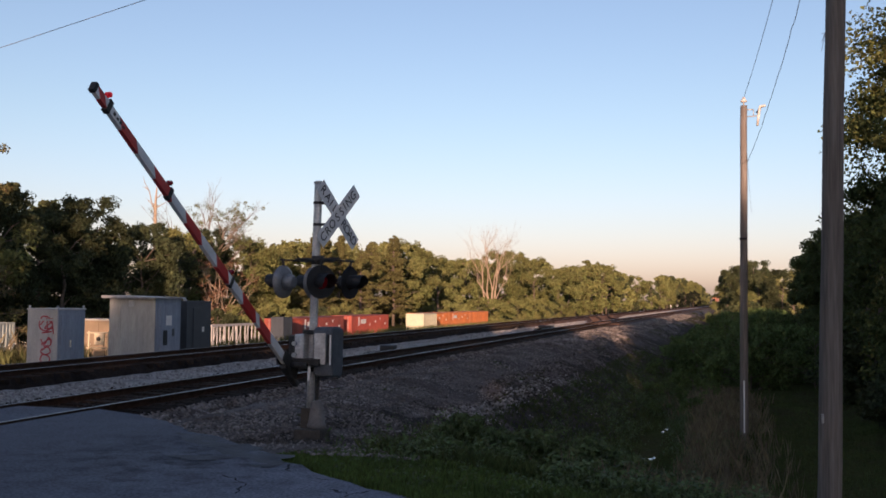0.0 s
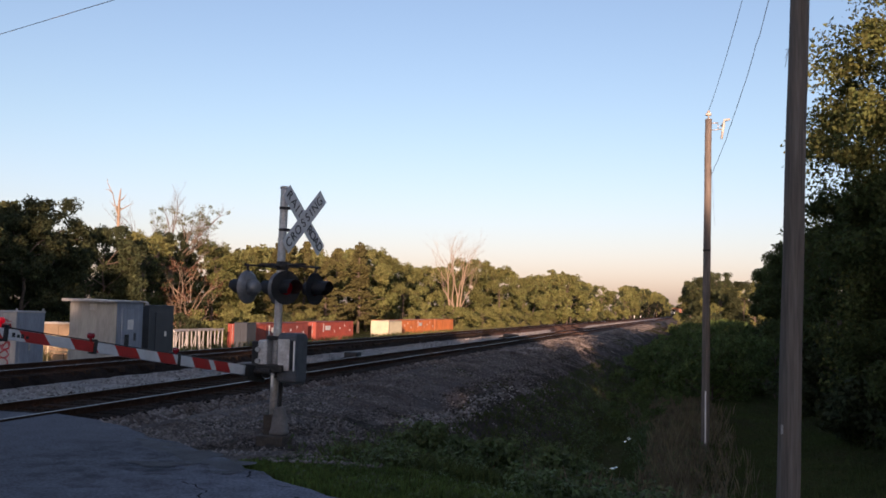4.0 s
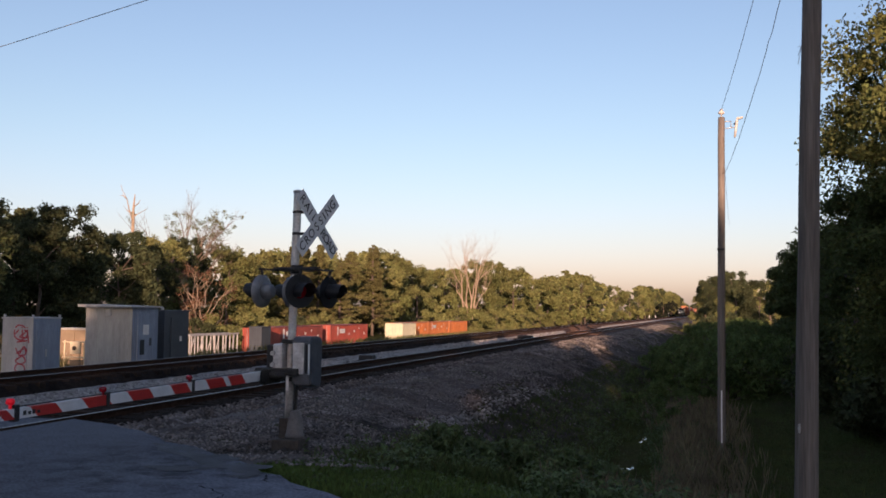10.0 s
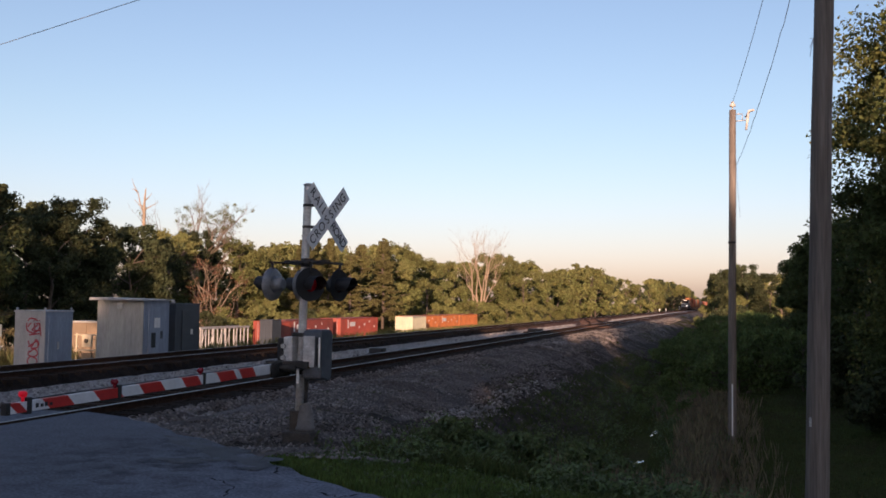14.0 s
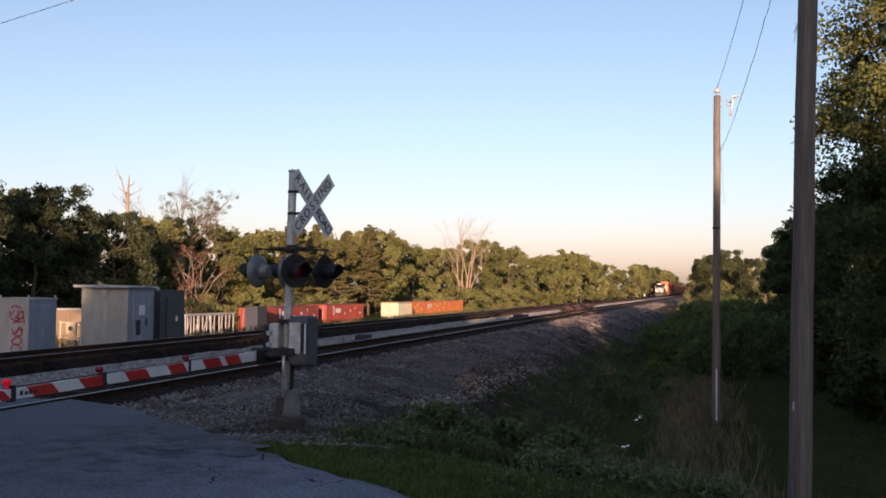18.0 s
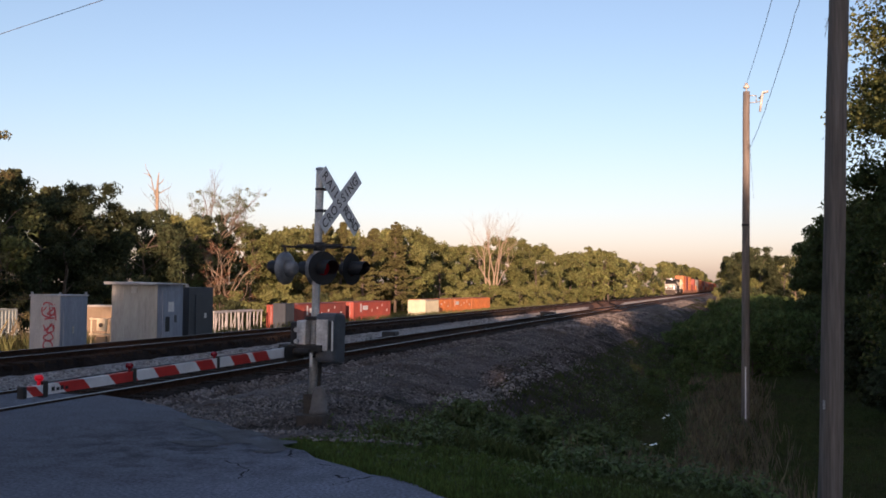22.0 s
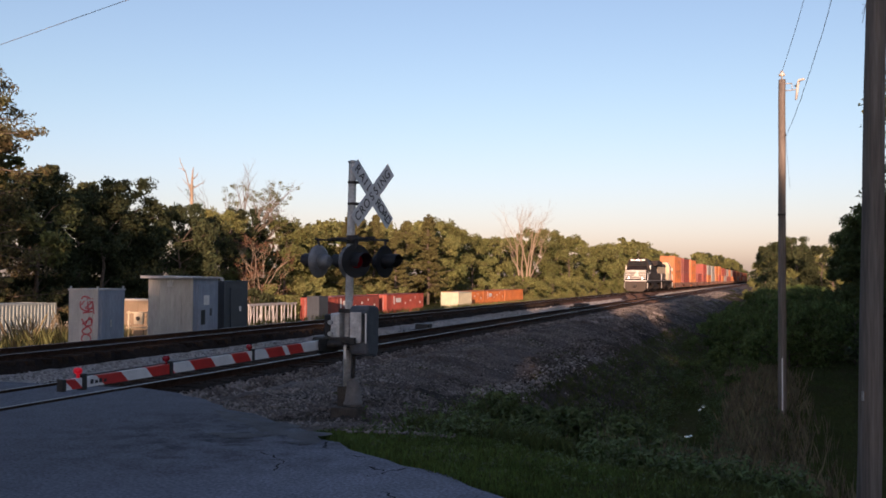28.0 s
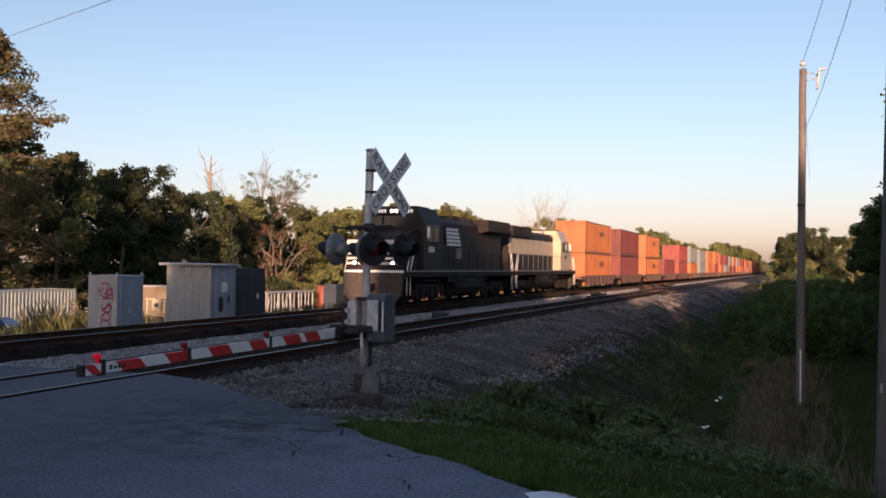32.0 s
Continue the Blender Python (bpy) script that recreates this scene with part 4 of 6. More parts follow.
    prism(bm, [(-0.9, 3.66), (0.9, 3.66), (wing, 3.80), (wing, 4.42), (-wing, 4.42), (-wing, 3.80)], 1, 15.2, 20.9)
    part("radiator_housing", bm, dark, hood)
    for s in (-1, 1):
        for i in range(8):
            y = 16.9 + i * 0.48
            bm = bmesh.new()
            box(bm, s * (wing + 0.005) - 0.012, s * (wing + 0.005) + 0.012, y, y + 0.4, 3.86, 4.34)
            part("radiator_grille", bm, M["loco_under"], hood)
    # hood doors
    for s in (-1, 1):
        for i in range(9):
            bm = bmesh.new()
            y = 8.8 + i * 0.85
            box(bm, s * 0.875 - 0.012, s * 0.875 + 0.012, y, y + 0.74, 1.75, 2.95 if not flipped else 2.62, 0.008)
            part("hood_door", bm, dark, hood)
    # walkway skirts, air reservoirs and roof details
    for s in (-1, 1):
        bm = bmesh.new()
        tube(bm, [(s * 1.30, 8.2, 1.08), (s * 1.30, 12.4, 1.08)], 0.17, 12)
        part("air_reservoir", bm, M["loco_under"], ob)
        bm = bmesh.new()
        box(bm, s * 1.40 - 0.03, s * 1.40 + 0.03, 6.6, 14.6, 1.02, 1.32, 0.01)
        part("skirt", bm, M["loco_under"], ob)
        for i in range(7):
            bm = bmesh.new()
            y = 5.75 + i * 0.42
            box(bm, s * 0.875 - 0.012, s * 0.875 + 0.012, y, y + 0.34, 2.9, 3.85, 0.006)
            part("intake_louvre", bm, M["loco_under"], hood)
    bm = bmesh.new()
    for x in (-0.10, 0.0, 0.10):
        tube(bm, [(x, 6.4, 4.38), (x, 5.75, 4.38), (x, 5.6, 4.38)], [0.03, 0.04, 0.10], 10)
    box(bm, -0.16, 0.16, 6.1, 6.3, 4.2, 4.36)
    part("horn", bm, M["galv"], hood)
    bm = bmesh.new()
    tube(bm, [(0, 3.6, 4.52), (0, 3.6, 4.58), (0, 3.6, 4.62)], [0.26, 0.26, 0.16], 16)
    part("antenna_dome", bm, M["loco_grey"], hood)
    bm = bmesh.new()
    box(bm, -0.95, 0.95, 3.3, 4.9, 4.53, 4.60, 0.02)
    part("cab_roof_plate", bm, dark, hood)
    bm = bmesh.new()
    box(bm, -0.42, 0.42, 11.2, 12.6, 4.2, 4.50, 0.06)
    tube(bm, [(0, 13.6, 4.2), (0, 13.6, 4.46)], 0.55, 16)
    tube(bm, [(0, 15.0, 4.2), (0, 15.0, 4.46)], 0.55, 16)
    part("roof_equipment", bm, M["loco_under"], hood)
    # cab and nose
    bm = bmesh.new()
    prism(bm, [(-1.46, 1.62), (1.46, 1.62), (1.46, 3.75), (1.10, 4.52), (-1.10, 4.52), (-1.46, 3.75)], 1, 2.85, 5.4)
    cab = part("cab", bm, cabm, ob, "wide cab")
    bm = bmesh.new()
    prism(bm, [(0.95, 1.62), (2.86, 1.62), (2.86, 3.55), (1.55, 3.22), (1.1, 3.0)], 0, -1.30, 1.30)
    bmesh.ops.bevel(bm, geom=bm.edges[:], offset=0.07, segments=2, affect="EDGES")
    nose = part("nose", bm, cabm if paint["hood_low"] != "loco_black" else dark, ob)
    bm = bmesh.new()
    box(bm, -0.42, 0.42, 1.06, 1.12, 1.7, 2.95, 0.01)
    part("nose_door", bm, M["loco_grey"], nose)
    for x0, x1 in ((-1.18, -0.62), (-0.52, 0.52), (0.62, 1.18)):
        bm = bmesh.new()
        box(bm, x0, x1, 2.82, 2.86, 3.60, 4.12, 0.008)
        part("windscreen", bm, M["glass"], cab)
    for s in (-1, 1):
        for y0, y1 in ((3.2, 3.95), (4.1, 4.85)):
            bm = bmesh.new()
            box(bm, s * 1.46 - 0.012, s * 1.46 + 0.012, y0, y1, 2.95, 3.62, 0.006)
            part("side_window", bm, M["glass"], cab)
        bm = bmesh.new()
        box(bm, s * 1.475 - 0.01, s * 1.475 + 0.01, 3.15, 4.9, 3.66, 3.72)
        part("window_shade", bm, M["loco_grey"], cab)
        for i in range(4):
            bm = bmesh.new()
            box(bm, s * 1.468 - 0.004, s * 1.468 + 0.004, 3.5 + i * 0.2, 3.64 + i * 0.2, 2.45, 2.72)
            part("side_number", bm, M["mark_white"] if not flipped else M["mark_dark"], cab, "plain number bar")
        bm = bmesh.new()
        box(bm, s * 1.62 - 0.06, s * 1.62 + 0.06, 3.0, 3.08, 3.1, 3.6, 0.01)
        part("mirror", bm, M["mark_white"], cab)
    bm = bmesh.new()
    box(bm, -1.02, 1.02, 2.78, 2.85, 4.20, 4.48, 0.02)
    board = part("headlight_panel", bm, dark, cab)
    for s in (-1, 1):
        for i in range(4):
            bm = bmesh.new()
            box(bm, s * 0.66 - 0.28 + i * 0.145, s * 0.66 - 0.28 + i * 0.145 + 0.10, 2.765, 2.785, 4.26, 4.42)
            part("number_board", bm, M["mark_lit"] if not flipped else M["mark_white"], board, "lit number board")
        bm = bmesh.new()
        tube(bm, [(s * 0.12, 2.77, 4.34), (s * 0.12, 2.74, 4.34)], 0.07, 12)
        part("headlight", bm, M["headlight"] if not flipped else M["glass"], board)
        bm = bmesh.new()
        tube(bm, [(s * 0.92, 0.52, 1.92), (s * 0.92, 0.47, 1.92)], 0.07, 12)
        part("ditch_light", bm, M["ditch_lit"] if not flipped else M["glass"], ob)
        bm = bmesh.new()
        box(bm, s * 0.92 - 0.1, s * 0.92 + 0.1, 0.52, 0.66, 1.75, 2.03, 0.015)
        part("ditch_light_box", bm, dark, ob)
    # front platform, stripes, pilot
    if not flipped:
        for i in range(5):
            bm = bmesh.new()
            z = 1.84 + i * 0.225
            h = 0.11 if i < 4 else 0.20
            box(bm, -1.36, 1.36, 0.60, 0.64, z, z + h, 0.005)
            part("front_stripe", bm, M["stripe_white"], ob, "white stripe across the front")
        bm = bmesh.new()
        box(bm, -1.36, 1.36, 0.66, 0.70, 1.62, 2.98)
        part("front_panel", bm, dark, ob)
        bm = bmesh.new()
        prism(bm, [(-0.35, 2.1), (-0.05, 2.5), (0.15, 2.8), (0.42, 2.75), (0.30, 2.45), (0.38, 2.1), (0.1, 2.2)], 1, 0.575, 0.597)
        part("emblem", bm, M["stripe_white"], ob, "white emblem shape")
        bm = bmesh.new()
        box(bm, -1.42, 1.42, 0.5, 0.62, 1.50, 1.60)
        part("front_sill", bm, M["mark_white"], ob)
    bm = bmesh.new()
    prism(bm, [(-1.42, 1.5), (1.42, 1.5), (1.36, 0.5), (0.95, 0.12), (-0.95, 0.12), (-1.36, 0.5)], 1, 0.42, 0.62)
    part("pilot", bm, M["base_brown"], ob, "dirty brown pilot plate")
    bm = bmesh.new()
    box(bm, -0.14, 0.14, -0.25, 0.5, 0.72, 1.02, 0.03)
    part("coupler", bm, M["iron"], ob)
    bm = bmesh.new()
    box(bm, -0.14, 0.14, 21.7, 22.4, 0.72, 1.02, 0.03)
    part("coupler", bm, M["iron"], ob)
    bm = bmesh.new()
    prism(bm, [(-1.5, 1.5), (1.5, 1.5), (1.45, 0.5), (-1.45, 0.5)], 1, 21.7, 21.9)
    part("rear_plate", bm, M["loco_under"], ob)
    # steps and handrails
    for s in (-1, 1):
        for y in (0.72, 21.3):
            for i in range(4):
                bm = bmesh.new()
                box(bm, s * 1.32 - 0.16, s * 1.32 + 0.16, y, y + 0.32, 0.42 + i * 0.28, 0.46 + i * 0.28)
                part("step", bm, M["loco_under"], ob)
            bm = bmesh.new()
            d = -0.5 if y > 10 else 0.5
            tube(bm, [(s * 1.5, y, 0.5), (s * 1.5, y, 1.6), (s * 1.5, y + d, 2.6)], 0.025, 6)
            tube(bm, [(s * 1.5, y + 0.4, 0.5), (s * 1.5, y + 0.4, 1.6), (s * 1.5, y + d + 0.4, 2.6)], 0.025, 6)
            part("step_rail", bm, M["mark_white"], ob)
        bm = bmesh.new()
        tube(bm, [(s * 1.48, 5.6, 2.62), (s * 1.48, 21.2, 2.62)], 0.018, 6)
        for i in range(10):
            y = 5.7 + i * 1.71
            tube(bm, [(s * 1.48, y, 1.6), (s * 1.48, y, 2.62)], 0.016, 6)
        part("handrail", bm, M["iron"] if not flipped else M["loco_grey"], ob)
    # lettering on the hood: plain bars
    if not flipped:
        for s in (-1, 1):
            for i in range(5):
                bm = bmesh.new()
                z = 2.86 + i * 0.19
                box(bm, s * 0.885 - 0.004, s * 0.885 + 0.004, 8.3 - 0.05 * i, 11.2 - 0.16 * i, z, z + 0.14)
                part("hood_emblem", bm, M["mark_white"], hood, "white bars of the hood emblem")
            bm = bmesh.new()
            box(bm, s * 0.895 - 0.004, s * 0.895 + 0.004, 10.2, 11.4, 2.2, 2.75)
            part("hood_number", bm, M["loco_grey"], hood)
    # the short wheelbase: everything behind the cab is drawn together
    for o in ob.children_recursive:
        if o.name.split(".")[0] in ("truck", "wheelset"):
            continue
        for v in o.data.vertices:
            if v.co.y > 5.4:
                v.co.y = 5.4 + (v.co.y - 5.4) * 0.764
    return ob


M["mark_lit"] = mat("lit_number_board", (1.0, 0.95, 0.85), 0.4, var=0.0, emit=0.25)


def corrugated(bm, side, length, height, width=2.44, pitch=0.28, depth=0.036):
    """The walls of a container: wave-shaped sheets on the two sides and the front."""
    hw = width / 2 - 0.04
    def wall(n, at, along, flip):
        cols = []
        for i in range(n):
            for u, d in ((0.0, 0), (0.35, 0), (0.5, -depth), (0.85, -depth)):
                cols.append(((i + u) / n, d))
        cols.append((1.0, 0))
        vs = [(bm.verts.new(at(u, d, 0.16)), bm.verts.new(at(u, d, height - 0.10))) for u, d in cols]
        for a, b in zip(vs[:-1], vs[1:]):
            f = (a[0], b[0], b[1], a[1])
            bm.faces.new(f if not flip else f[::-1])
    n = int(length / pitch)
    if side == "east":
        wall(n, lambda u, d, z: (hw + 0.03 + d, 0.1 + u * (length - 0.2), z), 1, False)
    elif side == "west":
        wall(n, lambda u, d, z: (-hw - 0.03 - d, 0.1 + u * (length - 0.2), z), 1, True)
    else:
        wall(8, lambda u, d, z: (-hw + u * 2 * hw, 0.04 - d, z), 0, False)


CONTAINERS = {}


def container(colour, length=12.19, height=2.59, label="", category="container", doors_front=False, mark=None):
    """A shipping container whose base centre is at the middle of its front edge; local +y runs along it."""
    key = (colour, length, height, doors_front, mark, label)
    if key in CONTAINERS:
        return copy_thing(CONTAINERS[key], pose(0, 0, 0))
    ob = empty("container", pose(0, 0, 0), label, category)
    CONTAINERS[key] = ob
    c = M[colour]
    for side in ("east", "west", "front"):
        bm = bmesh.new()
        corrugated(bm, side, length, height)
        part("end_wall" if side == "front" else "side_wall", bm, c, ob)
    bm = bmesh.new()
    box(bm, -1.19, 1.19, 0.05, length - 0.05, height - 0.06, height - 0.02)
    part("roof", bm, c, ob)
    bm = bmesh.new()
    box(bm, -1.19, 1.19, 0.05, length - 0.05, 0.10, 0.15)
    part("floor", bm, c, ob)
    for y0 in (0.0, length - 0.16):
        for s in (-1, 1):
            bm = bmesh.new()
            box(bm, s * 1.14 - 0.08, s * 1.14 + 0.08, y0, y0 + 0.16, 0, height)
            part("corner_post", bm, c, ob)
    bm = bmesh.new()
    for s in (-1, 1):
        box(bm, s * 1.17 - 0.05, s * 1.17 + 0.05, 0.16, length - 0.16, 0.02, 0.17)
        box(bm, s * 1.17 - 0.04, s * 1.17 + 0.04, 0.16, length - 0.16, height - 0.11, height - 0.005)
    for y0 in (0.01, length - 0.11):
        box(bm, -1.06, 1.06, y0, y0 + 0.10, 0.02, 0.17)
        box(bm, -1.06, 1.06, y0, y0 + 0.10, height - 0.12, height - 0.01)
    part("edge_frame", bm, c, ob)
    y = 0.015 if doors_front else length - 0.075
    for s in (-1, 1):
        bm = bmesh.new()
        box(bm, s * 0.53 - 0.52, s * 0.53 + 0.52, y, y + 0.06, 0.18, height - 0.13, 0.01)
        door = part("door", bm, c, ob)
        for x in (0.2, 0.75):
            yy = y - 0.03 if doors_front else y + 0.09
            bm = bmesh.new()
            tube(bm, [(s * x, yy, 0.16), (s * x, yy, height - 0.1)], 0.022, 6)
            part("lock_rod", bm, M["galv"], door)
    if mark:
        col, y0, y1, z0, z1 = mark
        bm = bmesh.new()
        if col == "mark_dark":
            for k in range(4):
                box(bm, 1.222, 1.226, y0 + 0.52 * k, y0 + 0.52 * k + 0.34, z0, z1 - (0.12 if k % 2 else 0.0))
        else:
            box(bm, 1.222, 1.226, y0, y0 + 0.35, z0 - 0.2, z1 + 0.25)
            box(bm, 1.222, 1.226, y0 + 0.7, y1, z0, z1)
            for k in range(4):
                box(bm, 1.222, 1.226, 5.6 + 1.7 * k, 5.85 + 1.7 * k + 0.15 * (k % 2), 1.25 + 0.3 * (k % 3), 1.5 + 0.3 * (k % 3))
        part("marking", bm, M[col], ob, "plain marking bars")
    return ob


def well_car(length):
    ob = empty("well_car", pose(0, 0, 0), "low steel well car carrying stacked containers", "freight car", "cars of the train")
    for s in (-1, 1):
        bm = bmesh.new()
        prism(bm, [(0.3, 1.1), (1.9, 1.1), (2.5, 1.18), (length - 2.5, 1.18), (length - 1.9, 1.1), (length - 0.3, 1.1), (length - 0.3, 0.85), (length - 2.2, 0.80), (length - 2.9, 0.35), (2.9, 0.35), (2.2, 0.80), (0.3, 0.85)], 0, s * 1.40 - 0.06, s * 1.40 + 0.06)
        sill = part("side_sill", bm, M["car_steel"], ob)
        for i in range(7):
            y = 3.1 + i * (length - 6.3) / 6
            bm = bmesh.new()
            box(bm, s * 1.47 - 0.02, s * 1.47 + 0.02, y, y + 0.1, 0.36, 1.16)
            part("rib", bm, M["car_steel"], sill)
    bm = bmesh.new()
    box(bm, -1.3, 1.3, 2.8, length - 2.8, 0.34, 0.42)
    box(bm, -1.3, 1.3, 0.2, 2.4, 0.92, 1.12)
    box(bm, -1.3, 1.3, length - 2.4, length - 0.2, 0.92, 1.12)
    box(bm, -0.16, 0.16, -0.1, length + 0.1, 0.78, 0.98)
    part("centre_frame", bm, M["car_steel"], ob)
    for c in (1.3, length - 1.3):
        bm = bmesh.new()
        for s in (-1, 1):
            prism(bm, [(c - 1.15, 0.42), (c - 0.5, 0.74), (c + 0.5, 0.74), (c + 1.15, 0.42), (c + 0.5, 0.30), (c - 0.5, 0.30)], 0, s * 1.0 - 0.08, s * 1.0 + 0.08)
        t = part("truck", bm, M["loco_under"], ob)
        for dy in (-0.86, 0.86):
            wheelset(t, c + dy, 0.42)
    return ob


lead = loco("locomotive", {"hood_low": "loco_black", "cab": "loco_black"}, "black diesel locomotive with white front stripes and lit headlights", False)
second = loco("locomotive", {"hood_low": "loco_cream", "cab": "loco_cream"}, "dark and cream diesel locomotive running backwards behind the first", True)
MOVING.append((lead, 0.0, False))
MOVING.append((second, 36.9, True))
# stacks: upper and lower colour, container length
STACKS = [("cont_orange", "cont_orange", 1), ("cont_maroon", "cont_maroon", 1), ("cont_orange", "cont_orange", 1), ("", "cont_maroon", 1), ("cont_red", "cont_red", 0), ("cont_grey", "cont_orange", 0),
          ("cont_grey", "cont_grey", 0), ("cont_orange", "cont_orange", 0), ("cont_orange", "cont_red", 1), ("cont_red", "cont_orange", 0), ("cont_maroon", "cont_grey", 0), ("cont_grey", "cont_maroon", 0),
          ("cont_orange", "cont_maroon", 0), ("cont_grey", "cont_orange", 0), ("cont_red", "cont_orange", 0), ("cont_maroon", "cont_red", 0), ("cont_orange", "cont_orange", 0), ("cont_maroon", "cont_grey", 0),
          ("cont_orange", "cont_red", 0), ("cont_grey", "cont_orange", 0), ("cont_red", "cont_red", 0), ("cont_maroon", "cont_orange", 0), ("cont_orange", "cont_grey", 0), ("cont_maroon", "cont_orange", 0), ("cont_red", "cont_red", 0), ("cont_orange", "cont_maroon", 0)]
CAR = 17.4
car0 = None
behind = 37.9
for up, lo, high in STACKS:
    car = well_car(CAR) if car0 is None else copy_thing(car0, pose(0, 0, 0))
    car0 = car0 or car
    MOVING.append((car, behind, False))
    hh = 2.66 if high else 2.50
    words = {"cont_orange": "orange", "cont_red": "red", "cont_maroon": "maroon", "cont_white": "white", "cont_grey": "grey", "cont_blue": "dark blue"}
    mark = ("mark_dark", 6.6, 8.7, 1.55, 2.0)
    for colour, level in ((lo, 0), (up, 1)):
        if not colour:
            continue
        c = container(colour, 12.19, hh, words[colour] + " corrugated steel container on the train", "container", False, mark if colour == "cont_orange" else None)
        tagged(c, group="containers on the train")
        MOVING.append((c, behind + (CAR - 12.19) / 2, 0.40 + level * (hh + 0.02)))
    behind += CAR

# ---- signal huts and cabinets beyond the tracks ----
def on_land(x, y):
    return float(land(np.array(x), np.array(y)))


def hut(name, x0, x1, y0, y1, top, m_front, m_side, label, roof=True, category="equipment hut"):
    """A metal equipment hut: the front looks down the line (-y), the side over the tracks (+x)."""
    z = on_land((x0 + x1) / 2, (y0 + y1) / 2)
    ob = empty(name, pose(x0, y0, z), label, category)
    w, d, h = x1 - x0, y1 - y0, top - z
    bm = bmesh.new()
    box(bm, -0.05, w + 0.05, -0.05, d + 0.05, -0.2, 0.12)
    part("plinth", bm, M["concrete"], ob)
    t = 0.05
    for nm, mm, dims in (("front_wall", m_front, (0, w, 0, t)), ("side_wall", m_side, (w - t, w, t, d)), ("side_wall", m_side, (0, t, t, d)), ("back_wall", m_front, (t, w - t, d - t, d))):
        bm = bmesh.new()
        box(bm, *dims, 0.12, h - 0.06)
        part(nm, bm, mm, ob)
    # seams
    bm = bmesh.new()
    n = max(2, int(w / 0.42))
    for i in range(1, n):
        x = i * w / n
        box(bm, x - 0.010, x + 0.010, -0.012, 0.0, 0.14, h - 0.08)
    part("seam", bm, m_front, ob)
    bm = bmesh.new()
    if roof:
        prism(bm, [(-0.22, h - 0.06), (w + 0.12, h - 0.06), (w + 0.12, h + 0.0), (-0.22, h + 0.05)], 1, -0.25, d + 0.15)
    else:
        box(bm, -0.03, w + 0.03, -0.03, d + 0.03, h - 0.06, h, 0.015)
    part("roof", bm, M["shed_white"] if roof else m_front, ob)
    return ob, w, d, h


h1, w, d, h = hut("equipment_hut", -22.85, -21.65, 27.7, 29.15, 1.36, M["shed_white"], M["shed_blue"], "off-white metal signal cabinet with red graffiti", roof=False)
bm = bmesh.new()
box(bm, 0.22, w - 0.2, -0.035, -0.001, 0.35, h - 0.30, 0.012)
part("front_door", bm, M["shed_white"], h1)
bm = bmesh.new()
box(bm, w + 0.001, w + 0.035, 0.16, d - 0.16, 0.3, h - 0.22, 0.012)
side_door = part("side_door", bm, M["shed_blue"], h1)
bm = bmesh.new()
box(bm, w + 0.035, w + 0.07, 0.62, 0.68, 0.95, 1.2, 0.008)
part("handle", bm, M["galv"], side_door)
for x, y in ((0.04, 0.04), (w - 0.04, 0.04), (w - 0.04, d - 0.04)):
    bm = bmesh.new()
    box(bm, x - 0.03, x + 0.03, y - 0.03, y + 0.03, h, h + 0.09, 0.01)
    part("lifting_lug", bm, M["galv"], h1)
bm = bmesh.new()
box(bm, 0.30, 1.05, -0.05, -0.036, h - 0.42, h - 0.36)
part("drip_rail", bm, M["galv"], h1)
# graffiti: loose strokes of paint
strokes = [[(0.50, 1.78), (0.62, 2.0), (0.90, 1.95), (1.02, 1.70), (0.80, 1.52), (0.55, 1.60), (0.50, 1.78)], [(0.55, 1.72), (0.75, 1.9), (0.95, 1.80), (0.72, 1.62), (1.05, 1.60)], [(0.80, 1.95), (0.85, 1.45)], [(1.0, 1.95), (1.08, 1.42)], [(0.62, 1.45), (1.02, 1.50)],
           [(0.58, 1.25), (0.72, 1.05), (0.90, 1.30), (0.98, 1.05), (0.70, 1.0)], [(0.60, 1.05), (0.95, 1.25), (1.02, 1.12)], [(0.62, 0.85), (0.85, 0.98), (0.98, 0.82), (0.80, 0.72), (0.6, 0.80), (0.66, 0.92)],
           [(0.58, 0.62), (0.70, 0.72), (0.92, 0.66), (0.95, 0.52), (0.72, 0.46), (0.58, 0.54), (0.62, 0.66)]]
for s in strokes:
    bm = bmesh.new()
    # one rounded band of paint per stroke
    pts = []
    for i in range(len(s) - 1):
        p0, p1, p2, p3 = (Vector(s[max(0, min(len(s) - 1, i + j))]) for j in (-1, 0, 1, 2))
        for k in range(6):
            u = k / 6
            pts.append(0.5 * (2 * p1 + (p2 - p0) * u + (2 * p0 - 5 * p1 + 4 * p2 - p3) * u * u + (3 * p1 - p0 - 3 * p2 + p3) * u ** 3))
    pts.append(Vector(s[-1]))
    rows = []
    for i, p in enumerate(pts):
        dv = (pts[min(i + 1, len(pts) - 1)] - pts[max(i - 1, 0)]).normalized() * 0.025
        rows.append((bm.verts.new((p.x - dv.y, -0.040, p.y + dv.x)), bm.verts.new((p.x + dv.y, -0.040, p.y - dv.x))))
    for a, b in zip(rows[:-1], rows[1:]):
        bm.faces.new((a[0], a[1], b[1], b[0]))
    part("graffiti", bm, M["graffiti"], h1, "red sprayed scrawl")

